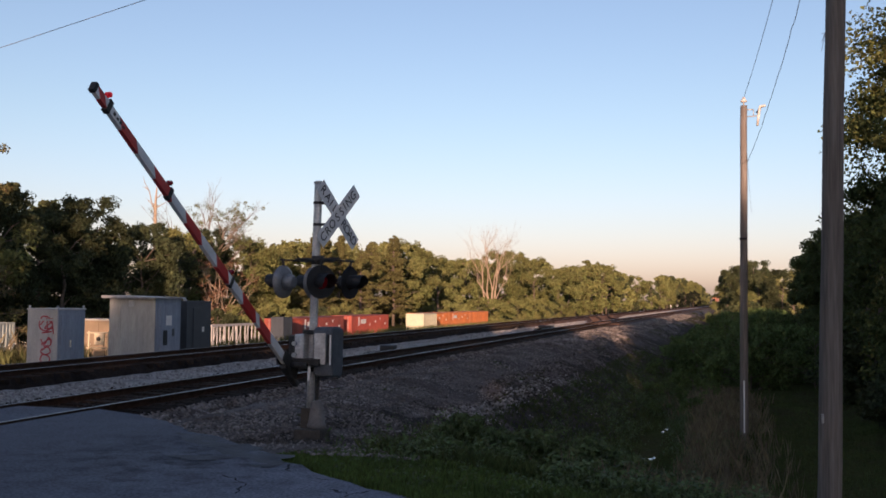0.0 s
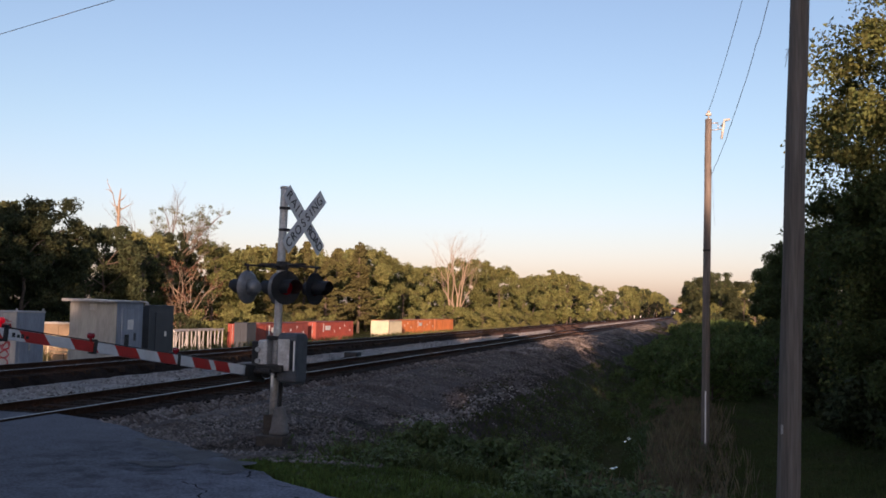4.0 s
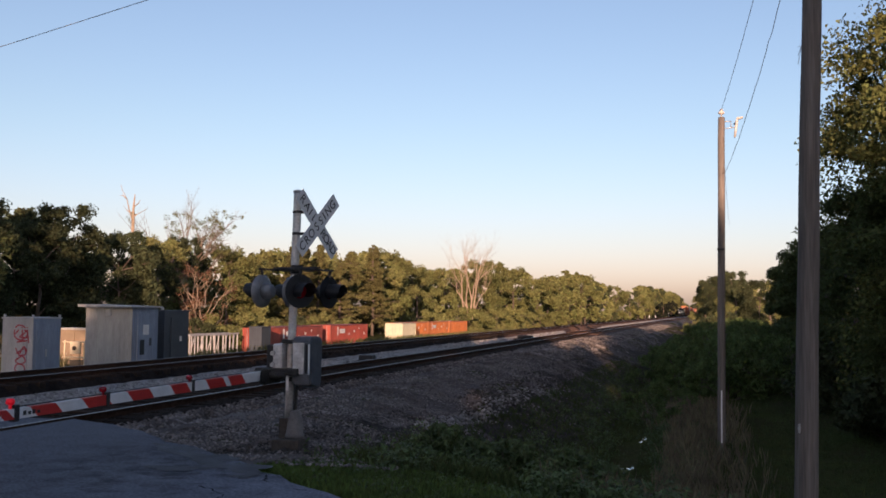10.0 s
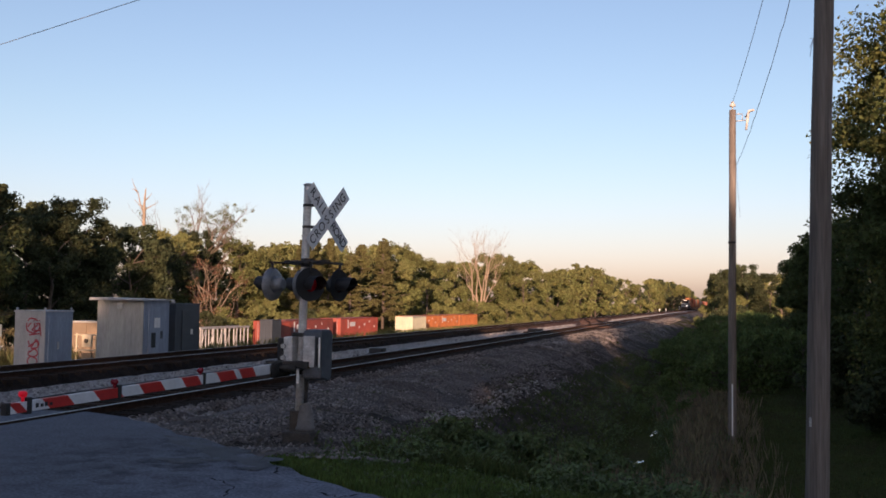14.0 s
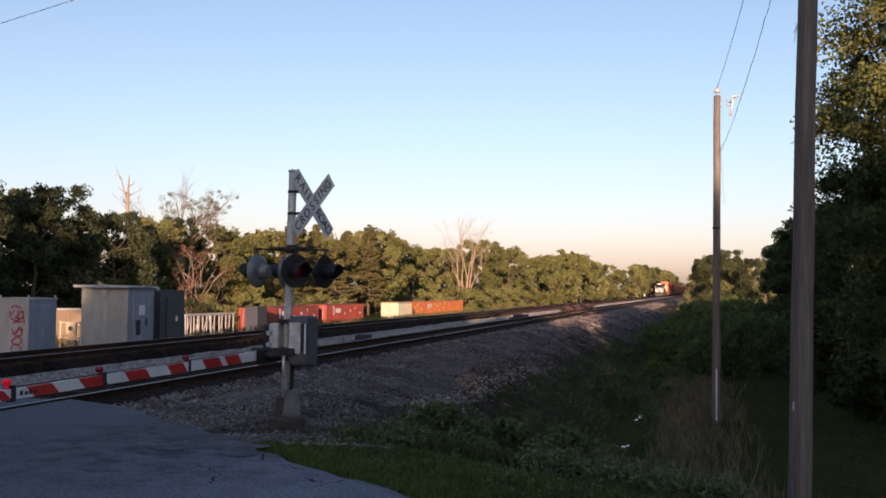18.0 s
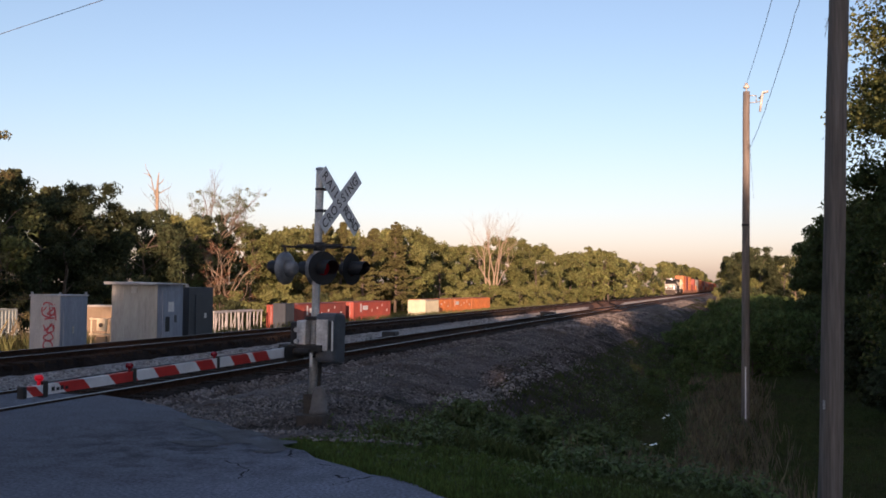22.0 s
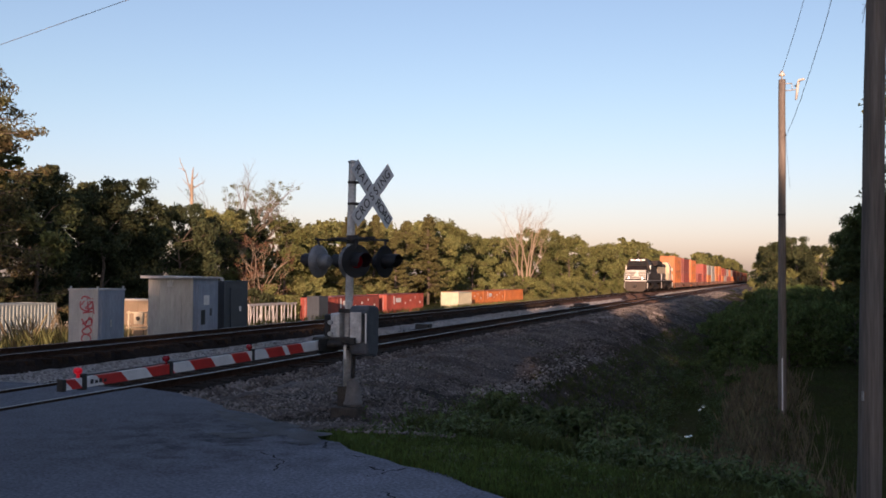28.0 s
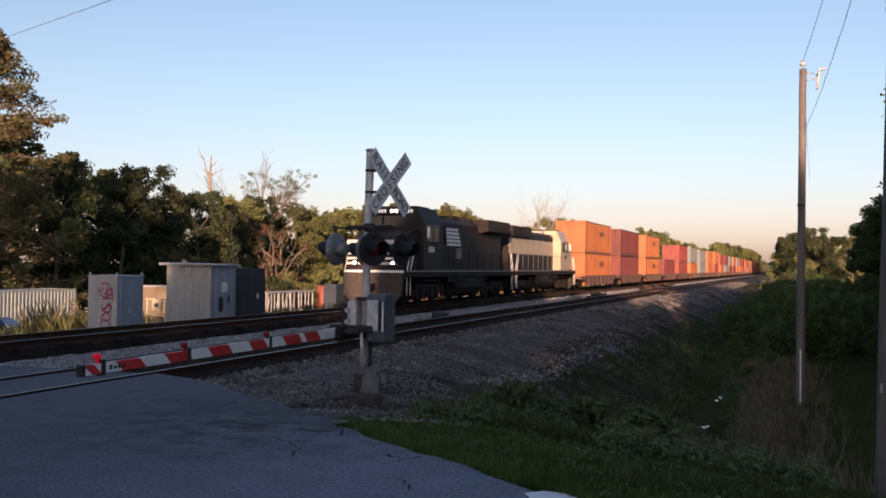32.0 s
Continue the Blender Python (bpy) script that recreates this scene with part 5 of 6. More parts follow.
h2, w, d, h = hut("equipment_hut", -23.95, -21.85, 33.8, 35.7, 1.78, M["shed_beige"], M["shed_blue"], "large beige metal signal hut with a flat overhanging roof")
bm = bmesh.new()
box(bm, w + 0.001, w + 0.04, 0.35, 1.5, 0.2, h - 0.3, 0.012)
door = part("hut_door", bm, M["shed_blue"], h2)
bm = bmesh.new()
box(bm, w + 0.04, w + 0.05, 0.55, 0.85, 0.75, 1.35)
part("dark_panel", bm, M["black"], door)
bm = bmesh.new()
box(bm, w + 0.04, w + 0.052, 0.75, 1.15, 1.55, 1.95)
part("notice", bm, M["mark_white"], door)
bm = bmesh.new()
box(bm, w + 0.04, w + 0.052, 1.2, 1.36, 1.1, 1.4)
part("notice", bm, M["shed_dark"], door)
bm = bmesh.new()
box(bm, 0.95, 1.2, -0.09, -0.001, h - 0.40, h - 0.14, 0.02)
part("vent_hood", bm, M["galv"], h2)

h3, w, d, h = hut("equipment_hut", -23.9, -22.1, 36.6, 38.6, 1.62, M["shed_dark"], M["shed_dark"], "dark grey metal equipment hut beside the large one", roof=False)
bm = bmesh.new()
box(bm, w + 0.001, w + 0.04, 0.5, 1.5, 0.25, h - 0.3, 0.012)
part("hut_door", bm, M["shed_dark"], h3)
bm = bmesh.new()
box(bm, w + 0.04, w + 0.055, 1.2, 1.36, 1.2, 1.42)
part("notice", bm, M["mark_white"], h3)
bm = bmesh.new()
tube(bm, [(w - 0.3, 0.3, h), (w - 0.3, 0.3, h + 0.14)], [0.09, 0.05], 10)
part("roof_vent", bm, M["galv"], h3)


def cabinet_cluster():
    x, y = -26.1, 36.2
    z = on_land(x, y)
    ob = empty("power_cabinet", pose(x, y, z), "tan metal power cabinet behind a meter frame", "cabinet")
    bm = bmesh.new()
    box(bm, -0.9, 0.7, 0, 0.9, 0.0, 0.72 - z, 0.03)
    part("body", bm, M["tan"], ob)
    bm = bmesh.new()
    box(bm, -0.95, 0.75, -0.05, 0.95, 0.72 - z, 0.80 - z, 0.015)
    part("lid", bm, M["shed_beige"], ob)
    for sx in (-0.42, 0.32):
        bm = bmesh.new()
        box(bm, sx - 0.35, sx + 0.35, -0.03, -0.002, 0.15, 0.62 - z, 0.01)
        part("door", bm, M["tan"], ob)
    f = empty("meter_frame", pose(x + 1.0, y - 1.5, on_land(x + 1.0, y - 1.5)), "cream pipe frame carrying two square meter boxes", "meter")
    bm = bmesh.new()
    for sx in (-0.45, 0.5):
        tube(bm, [(sx, 0, 0), (sx, 0, 1.25)], 0.035, 8)
    tube(bm, [(-0.55, 0, 1.18), (0.6, 0, 1.18)], 0.03, 8)
    tube(bm, [(-0.55, 0, 0.55), (0.6, 0, 0.55)], 0.03, 8)
    part("frame", bm, M["cream"], f)
    bm = bmesh.new()
    box(bm, -0.12, 0.35, -0.12, -0.02, 0.70, 1.18, 0.02)
    part("meter_box", bm, M["cream"], f)
    bm = bmesh.new()
    tube(bm, [(0.11, -0.12, 0.94), (0.11, -0.17, 0.94)], 0.09, 14)
    part("meter", bm, M["base_brown"], f)
    bm = bmesh.new()
    box(bm, -0.14, 0.36, -0.11, -0.02, 0.12, 0.46, 0.02)
    part("lower_box", bm, M["tan"], f)


cabinet_cluster()

# ---- containers standing in the yard ----

def yard_container(colour, x, y, length, rz, label, height=2.59, doors=False, mark=None):
    c = container(colour, length, height, label, "container", doors, mark)
    c.matrix_basis = pose(x, y, on_land(x, y) + 0.02, 0, 0, rz)
    return tagged(c, group="containers in the yard")


yard_container("cont_white", -41.2, 35.2, 12.19, 0, "white corrugated container standing in weeds", 2.75)
yard_container("cont_blue", -41.2, 22.6, 12.19, 0, "blue corrugated container standing in weeds", 2.75)
yard_container("cont_red", -39.4, 80.6, 2.99, 0, "short red container in the yard", 2.45, True)
hut("equipment_cabinet", -38.0, -36.8, 76.6, 78.4, 0.12, M["shed_slate"], M["shed_dark"], "blue-grey metal cabinet standing before the containers", roof=False, category="cabinet")
yard_container("cont_maroon", -41.2, 86.0, 12.19, 0, "dark red container with white markings in the yard", 2.45, True, ("mark_white", 2.0, 4.4, 1.5, 2.0))
yard_container("cont_red", -41.2, 100.6, 12.19, 0, "red container with white markings in the yard", 2.45, True, ("mark_white", 2.0, 4.4, 1.5, 2.0))
yard_container("cont_cream", -39.3, 121.2, 6.06, 0, "cream white container in the yard", 2.45, True)
yard_container("cont_orange", -41.2, 127.5, 12.19, 0, "orange container in the yard", 2.45, True, ("mark_white", 2.0, 4.4, 1.5, 2.0))
yard_container("cont_orange", -41.2, 140.0, 12.19, 0, "orange container in the yard", 2.45, True, ("mark_white", 2.0, 4.4, 1.5, 2.0))
yard_container("cont_orange", -41.2, 152.6, 12.19, 0, "orange container in the yard", 2.45, True)


def parked_car():
    """A car standing low behind the tracks; local x runs along it."""
    x, y = -32.3, 32.3
    ob = empty("parked_car", pose(x, y, on_land(x, y), 0, 0, 25), "dark blue car parked among tall weeds", "car")
    ob.scale = (1.1, 1.1, 1.32)
    prof = [(-2.2, 0.35), (-2.25, 0.75), (-1.5, 0.92), (1.75, 0.95), (2.2, 0.80), (2.2, 0.35)]
    bm = bmesh.new()
    prism(bm, prof, 1, -0.86, 0.86)
    bmesh.ops.bevel(bm, geom=bm.edges[:], offset=0.07, segments=2, affect="EDGES")
    part("body", bm, M["car_blue"], ob)
    bm = bmesh.new()
    prism(bm, [(-0.75, 0.93), (-0.15, 1.40), (1.0, 1.43), (1.72, 0.94)], 1, -0.74, 0.74)
    bmesh.ops.bevel(bm, geom=bm.edges[:], offset=0.08, segments=3, affect="EDGES")
    cabin = part("cabin", bm, M["car_blue"], ob)
    for s in (-1, 1):
        for pts in ([(-0.55, 0.98), (-0.12, 1.32), (0.35, 1.34), (0.35, 0.98)], [(0.43, 0.98), (0.43, 1.34), (0.95, 1.34), (1.40, 0.98)]):
            bm = bmesh.new()
            prism(bm, pts, 1, s * 0.745 - 0.006, s * 0.745 + 0.006)
            part("window", bm, M["glass"], cabin)
        for cx in (-1.4, 1.4):
            bm = bmesh.new()
            tube(bm, [(cx, s * 0.66, 0.31), (cx, s * 0.68, 0.31), (cx, s * 0.86, 0.31), (cx, s * 0.88, 0.31)], [0.27, 0.31, 0.31, 0.25], 18)
            wheel = part("wheel", bm, M["black"], ob)
            bm = bmesh.new()
            tube(bm, [(cx, s * 0.87, 0.31), (cx, s * 0.89, 0.31)], [0.19, 0.16], 14)
            part("rim", bm, M["galv"], wheel)
    bm = bmesh.new()
    box(bm, 2.16, 2.23, 0.45, 0.78, 0.62, 0.80, 0.015)
    part("tail_light", bm, M["lens_off"], ob)
    bm = bmesh.new()
    box(bm, 2.16, 2.23, -0.78, -0.45, 0.62, 0.80, 0.015)
    part("tail_light", bm, M["lens_off"], ob)


parked_car()


def rack():
    x, y = -40.0, 70.0
    ob = empty("pipe_rack", pose(x, y, on_land(x, y)), "white steel rack of upright posts in the yard", "rack")
    for z in (0.25, 1.95):
        for dx in (-1.0, 0.0):
            bm = bmesh.new()
            box(bm, dx - 0.06, dx + 0.06, 0, 8.6, z, z + 0.14)
            part("beam", bm, M["shed_white"], ob)
    r = random.Random(8)
    for dx in (-1.0, 0.0):
        for i in range(13 if dx == 0.0 else 5):
            bm = bmesh.new()
            yy = 0.1 + i * (0.69 if dx == 0.0 else 1.9) + r.uniform(-0.12, 0.12)
            box(bm, dx - 0.04, dx + 0.04, yy, yy + 0.09, 0.0, 2.0)
            part("upright", bm, M["shed_white"], ob)
    for i in range(6):
        bm = bmesh.new()
        tube(bm, [(0.0, i * 1.4 + 0.1, 0.3), (0.0, i * 1.4 + 0.9, 1.95)], 0.035, 6)
        part("brace", bm, M["shed_white"], ob)


rack()

# ---- utility poles and wires ----
NP_BASE = Vector((1.06, 11.36, on_land(1.06, 11.36)))
NP_TOP = Vector((1.28, 11.33, 10.1))
FP_BASE = Vector((0.47, 28.0, on_land(0.47, 28.0)))
FP_TOP = Vector((0.50, 28.0, 7.30))


def utility_pole(base, top, r0, r1, label):
    ob = empty("utility_pole", Matrix.Translation(base), label, "utility pole")
    v = top - base
    n = 14
    r = random.Random(int(base.y))
    bm = bmesh.new()
    pts = [Vector((0, 0, -0.4))] + [v * (i / n) + Vector((r.uniform(-1, 1) * 0.006, r.uniform(-1, 1) * 0.006, 0)) for i in range(n + 1)]
    tube(bm, pts, [r0] + [r0 + (r1 - r0) * i / n for i in range(n + 1)], 18)
    part("shaft", bm, M["pole"], ob, "grey-brown weathered wooden shaft")
    return ob, v


fp, v = utility_pole(FP_BASE, FP_TOP, 0.115, 0.092, "slender wooden utility pole with a small fuse cutout at its top")
bm = bmesh.new()
box(bm, -0.018, 0.018, -0.135, -0.105, -0.33 - FP_BASE.z - 1.42, -0.33 - FP_BASE.z)
part("wire_guard", bm, M["white_guard"], fp, "white plastic ground wire guard")
bm = bmesh.new()
tube(bm, [v + Vector((0, 0, 0)), v + Vector((0, 0, 0.09)), v + Vector((0, 0, 0.1)), v + Vector((0, 0, 0.16)), v + Vector((0, 0, 0.17)), v + Vector((0, 0, 0.24))], [0.02, 0.02, 0.085, 0.085, 0.05, 0.04], 12)
part("top_insulator", bm, M["porcelain"], fp)
bm = bmesh.new()
tube(bm, [v + Vector((0, 0, -0.12)), v + Vector((0.26, -0.02, -0.12))], 0.016, 6)
tube(bm, [v + Vector((0, 0, -0.32)), v + Vector((0.36, -0.02, -0.30))], 0.016, 6)
tube(bm, [v + Vector((0.26, -0.02, -0.12)), v + Vector((0.26, -0.02, -0.31))], 0.012, 6)
part("cutout_bracket", bm, M["galv"], fp)
bm = bmesh.new()
tube(bm, [v + Vector((0.36, -0.02, -0.22)), v + Vector((0.44, -0.02, -0.05)), v + Vector((0.58, -0.02, -0.02))], [0.05, 0.045, 0.03], 10)
tube(bm, [v + Vector((0.42, -0.02, -0.10)), v + Vector((0.36, -0.02, -0.58))], [0.04, 0.03], 10)
part("fuse_cutout", bm, M["porcelain"], fp)
bm = bmesh.new()
box(bm, -0.10, 0.10, -0.135, 0.0, 5.55, 5.60)
part("band", bm, M["iron"], fp)

np_, v2 = utility_pole(NP_BASE, NP_TOP, 0.128, 0.086, "thick weathered wooden utility pole")
bm = bmesh.new()
box(bm, -0.075, -0.05, -0.142, -0.120, 1.22, 1.32, 0.006)
part("tag", bm, M["galv"], np_, "small metal tag")
bm = bmesh.new()
for i in range(3):
    tube(bm, [(0.16 - 0.12 + i * 0.01, -0.05, 5.6 + i * 0.05), (0.005, -0.06, 5.5), (-0.03, -0.05, 5.3 + 0.1 * i)], 0.003, 5)
part("loose_wire", bm, M["wire"], np_)
bm = bmesh.new()
tube(bm, [v2 + Vector((0, 0, 0)), v2 + Vector((0, 0, 0.1)), v2 + Vector((0, 0, 0.2))], [0.03, 0.08, 0.04], 12)
part("top_insulator", bm, M["porcelain"], np_)
for dz in (0.05, -1.4):
    bm = bmesh.new()
    tube(bm, [v2 + Vector((0, 0, dz)), v2 + Vector((0.42, 0, dz + 0.05))], 0.03, 8)
    part("side_bracket", bm, M["galv"], np_)


def wire(a, b, sag, label, r=0.0065, wob=0.0):
    a, b = Vector(a), Vector(b)
    n = 40
    rr = random.Random(2)
    pts = []
    for i in range(n + 1):
        u = i / n
        p = a.lerp(b, u) - Vector((0, 0, sag * 4 * u * (1 - u)))
        if 0 < i < n:
            p += Vector((rr.uniform(-wob, wob), 0, rr.uniform(-wob, wob)))
        pts.append(p)
    bm = bmesh.new()
    tube(bm, pts, r, 6)
    tagged(part("overhead_wire", bm, M["wire"]), label, "wire", "overhead wires")


wire(FP_TOP + Vector((0, 0, 0.22)), NP_TOP + Vector((0.40, 0, 0.2)), 0.45, "thin overhead wire between the utility poles")
wire(FP_TOP + Vector((0.10, -0.02, -1.55)), NP_TOP + Vector((0.40, 0, -1.3)), 0.55, "thin lower overhead wire between the utility poles", wob=0.012)
wire(FP_TOP + Vector((0.0, 0, 0.2)), FP_TOP + Vector((1.2, 40, 0.5)), 0.4, "thin overhead wire running on past the pole", 0.006)
wire((-45.0, 32.4, 8.5), (11.0, 8.5, 8.6), 0.15, "thin overhead wire crossing above the road", 0.008)

# ---- trees and plants ----
def grow(r, base, direction, length, radius, depth, out, tips, spread=0.6, droop=0.0, sides=6, split=(2, 3)):
    """A limb that bends, tapers and forks; writes tubes to out (a bmesh) and its ends to tips."""
    pts, rad = [Vector(base)], [radius]
    d = Vector(direction).normalized()
    n = 4
    for i in range(n):
        d = (d + Vector((r.uniform(-1, 1), r.uniform(-1, 1), r.uniform(-0.6, 0.8) - droop)) * 0.16).normalized()
        pts.append(pts[-1] + d * length / n)
        rad.append(radius * (1 - 0.42 * (i + 1) / n))
    tube(out, pts, rad, sides if depth > 1 else max(4, sides - 2), cap=depth == 0)
    if depth == 0:
        tips.append(pts[-1])
        return
    for k in range(r.randint(*split)):
        a = (d + Vector((r.uniform(-1, 1), r.uniform(-1, 1), r.uniform(-0.35, 0.7))) * spread).normalized()
        at = pts[-1] if k == 0 else pts[r.randint(2, n)]
        grow(r, at, a, length * r.uniform(0.6, 0.82), rad[-1] * 0.85, depth - 1, out, tips, spread, droop, sides, split)


def leaves(centres, radii, per, size, seed, flat=0.75, up=0.35, corners=3):
    """Leaf sprays: small crossed quads round each centre, denser at the shell."""
    r = np.random.RandomState(seed)
    c = np.repeat(np.asarray(centres, float), per, 0)
    rad = np.repeat(np.asarray(radii, float), per)
    n = len(c)
    d = r.normal(size=(n, 3))
    d /= np.linalg.norm(d, axis=1)[:, None]
    d[:, 2] = d[:, 2] * flat
    p = c + d * (rad * r.uniform(0.15, 1.1, n) ** 0.55)[:, None]
    nrm = d * 0.8 + r.normal(size=(n, 3)) * 0.8 + np.array([0, 0, up])
    nrm /= np.linalg.norm(nrm, axis=1)[:, None]
    a = np.cross(nrm, r.normal(size=(n, 3)))
    a /= np.linalg.norm(a, axis=1)[:, None]
    b = np.cross(nrm, a)
    s = (size * r.uniform(0.55, 1.35, n))[:, None]
    a, b = a * s, b * s * 0.62
    if corners == 3:
        v = np.stack([p - 1.15 * a, p + 0.85 * a - 0.8 * b, p + 0.95 * a + 0.8 * b], 1).reshape(-1, 3)
    else:
        v = np.stack([p - a, p - 0.2 * a - b, p + a, p - 0.1 * a + b], 1).reshape(-1, 3)
    return v, np.arange(corners * n).reshape(n, corners)


def crown_points(r, h, w, bottom, n, shape="round"):
    pts, rad = [], []
    for i in range(max(6, n // 8)):
        u = (i + r.random()) / max(6, n // 8)
        z = bottom + (h - bottom) * u
        if shape == "round":
            env = math.sin(math.pi * min(1, 0.12 + 0.86 * u)) ** 0.6
        elif shape == "cone":
            env = (1 - u) ** 0.75 * 0.9 + 0.12
        else:
            env = 0.6 + 0.4 * math.sin(math.pi * u)
        a = r.uniform(0, 2 * math.pi)
        q = w / 2 * env * (0.35 + 0.6 * math.sqrt(r.random()))
        c = Vector((q * math.cos(a), q * math.sin(a), z))
        big = r.uniform(0.12, 0.22) * w * (0.75 if shape == "cone" else 1.0)
        for k in range(8):
            d = Vector((r.gauss(0, 1) + 0.5 * math.cos(a), r.gauss(0, 1) + 0.5 * math.sin(a), r.gauss(0.25, 0.9))).normalized()
            p = c + d * big * r.uniform(0.4, 1.1)
            pts.append((p.x, p.y, min(h, max(0.1, p.z))))
            rad.append(r.uniform(0.05, 0.125) * w)
    return pts, rad


def tree(name, h, w, bottom, clumps, per, size, leaf, bark, seed, shape="round", label="", trunk_r=None, corners=3):
    r = random.Random(seed)
    ob = empty(name, pose(0, 0, 0), label, "tree", "trees")
    trunk_r = trunk_r or 0.018 * h
    pts, rad = crown_points(r, h - 0.06 * w, w, bottom, clumps, shape)
    bm = bmesh.new()
    top = h * (0.92 if shape == "cone" else 0.7)
    spine = [Vector((0, 0, -0.3))]
    for i in range(1, 7):
        spine.append(Vector((r.uniform(-1, 1) * 0.02 * h * (i > 1), r.uniform(-1, 1) * 0.02 * h * (i > 1), top * i / 6)))
    tube(bm, spine, [trunk_r * (1.15 - 0.95 * i / 6) for i in range(7)], 9)
    part("trunk", bm, bark, ob)
    bm = bmesh.new()
    for p, q in list(zip(pts, rad))[:: max(1, clumps // 16)] if name != "weed_clump" else ():
        z = min(top * 0.95, max(bottom * 0.5, p[2] - 0.25 * h * r.uniform(0.2, 0.8)))
        i = min(5, int(z / top * 6))
        a = spine[i].lerp(spine[i + 1], z / top * 6 - i) if i < 6 else spine[6]
        mid = a.lerp(Vector(p), 0.5) + Vector((0, 0, 0.05 * h * r.uniform(-0.5, 1)))
        tube(bm, [a, mid, p], [trunk_r * 0.34, trunk_r * 0.2, trunk_r * 0.06], 5)
    if name != "weed_clump":
        part("branchwork", bm, bark, ob)
    v, q = leaves(pts, rad, per, size, seed, corners=corners)
    link_mesh("crown", raw_mesh("crown", v, q, leaf), ob)
    return ob


def put(ob, x, y, rz=0, s=1.0, sz=None):
    m = pose(x, y, on_land(x, y) - 0.05, 0, 0, rz)
    c = copy_thing(ob, m)
    c.scale = (s, s, sz or s)
    return c


def layered_pine(h, reach, seed, per, size, gap, label, leaf="leaf_pine"):
    """A pine with boughs in loose layers and gaps between them."""
    r = random.Random(seed)
    ob = empty("pine_tree", pose(0, 0, 0), label, "tree", "trees")
    bm = bmesh.new()
    tube(bm, [(0, 0, -0.3), (0.1, 0, h * 0.35), (-0.1, 0.1, h * 0.66), (0, 0, h)], [0.018 * h, 0.014 * h, 0.009 * h, 0.03], 10)
    part("trunk", bm, M["bark"], ob)
    bm = bmesh.new()
    cs, rs_ = [], []
    z = h * 0.12
    while z < h * 0.985:
        u = z / h
        lump = r.uniform(0.7, 1.15)
        for k in range(4):
            a = r.uniform(0, 6.28)
            out = (reach * (1 - u ** 1.8) + 0.09 * reach) * r.uniform(0.55, 1.05) * lump
            e = Vector((out * math.cos(a), out * math.sin(a), z + 0.16 * out * r.uniform(-0.6, 1.3)))
            tube(bm, [(0, 0, z), Vector((0, 0, z)).lerp(e, 0.5) + Vector((0, 0, 0.03 * reach)), e], [0.005 * h, 0.003 * h, 0.001 * h], 5)
            for w in (0.4, 0.62, 0.82, 1.0):
                cs.append(tuple(Vector((0, 0, z)).lerp(e, w) + Vector((r.uniform(-0.06, 0.06) * reach, r.uniform(-0.06, 0.06) * reach, r.uniform(-0.03, 0.08) * reach))))
                rs_.append(r.uniform(0.075, 0.14) * reach)
        z += gap * r.uniform(0.7, 1.4)
    cs.append((0, 0, h))
    rs_.append(0.1 * reach)
    part("branchwork", bm, M["bark"], ob)
    v, q = leaves(cs, rs_, per, size, seed, flat=0.6)
    link_mesh("crown", raw_mesh("crown", v, q, M[leaf]), ob)
    return ob


T = {}
T["big_pine"] = layered_pine(20.0, 7.0, 15, 70, 0.13, 0.60, "tall pine with layered boughs of brownish green needles", "leaf_old_pine")
T["oak"] = tree("deciduous_tree", 12.5, 9.0, 0.8, 150, 120, 0.17, M["leaf"], M["bark"], 1, label="broad green leafy tree at the edge of the wood")
T["oak2"] = tree("deciduous_tree", 12.0, 7.5, 0.6, 130, 120, 0.16, M["leaf"], M["bark"], 2, label="leafy green tree with an uneven crown")
T["dark"] = tree("deciduous_tree", 12.5, 8.5, 0.6, 150, 125, 0.15, M["leaf_dark"], M["bark"], 3, label="dense green wood-edge tree with shade put into its dark leaves")
T["tall"] = tree("deciduous_tree", 14.0, 7.0, 1.0, 100, 80, 0.24, M["leaf"], M["bark"], 4, "tall", label="tall narrow green tree in the wood")
T["pine"] = layered_pine(14.5, 3.9, 5, 85, 0.13, 0.55, "pine tree with brownish green needles")
T["pine2"] = layered_pine(14.5, 3.5, 25, 85, 0.13, 0.55, "slender pine tree with brownish green needles")
T["far"] = tree("deciduous_tree", 12.5, 10.0, 0.6, 100, 50, 0.36, M["leaf"], M["bark"], 11, label="leafy green tree of the distant wood")
T["far2"] = tree("deciduous_tree", 13.0, 9.0, 0.6, 100, 50, 0.36, M["leaf_dark"], M["bark"], 12, label="dark leafy tree of the distant wood")
T["bush"] = tree("bush", 3.6, 4.6, 0.2, 48, 70, 0.13, M["leaf"], M["bark"], 6, label="dense green bush among the trees", trunk_r=0.05)
T["bush2"] = tree("bush", 2.4, 3.4, 0.1, 40, 60, 0.11, M["leaf_dark"], M["bark"], 7, label="low dark green bush among weeds", trunk_r=0.04)
T["bush3"] = tree("bush", 2.4, 3.4, 0.1, 40, 60, 0.09, M["leaf_bush"], M["bark"], 17, label="low green bush in the ditch", trunk_r=0.04)
T["bush4"] = tree("weed_clump", 2.4, 3.4, 0.1, 56, 70, 0.13, M["weeds"], M["bark"], 19, label="clump of green leafy weeds on the bank", trunk_r=0.03)
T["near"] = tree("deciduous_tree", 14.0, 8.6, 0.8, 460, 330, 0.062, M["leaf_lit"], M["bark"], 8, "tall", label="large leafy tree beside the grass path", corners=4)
T["near2"] = tree("deciduous_tree", 9.5, 7.5, 0.3, 120, 200, 0.11, M["leaf_shaded"], M["bark"], 9, label="dense tree along the grass path with shade-darkened leaves")
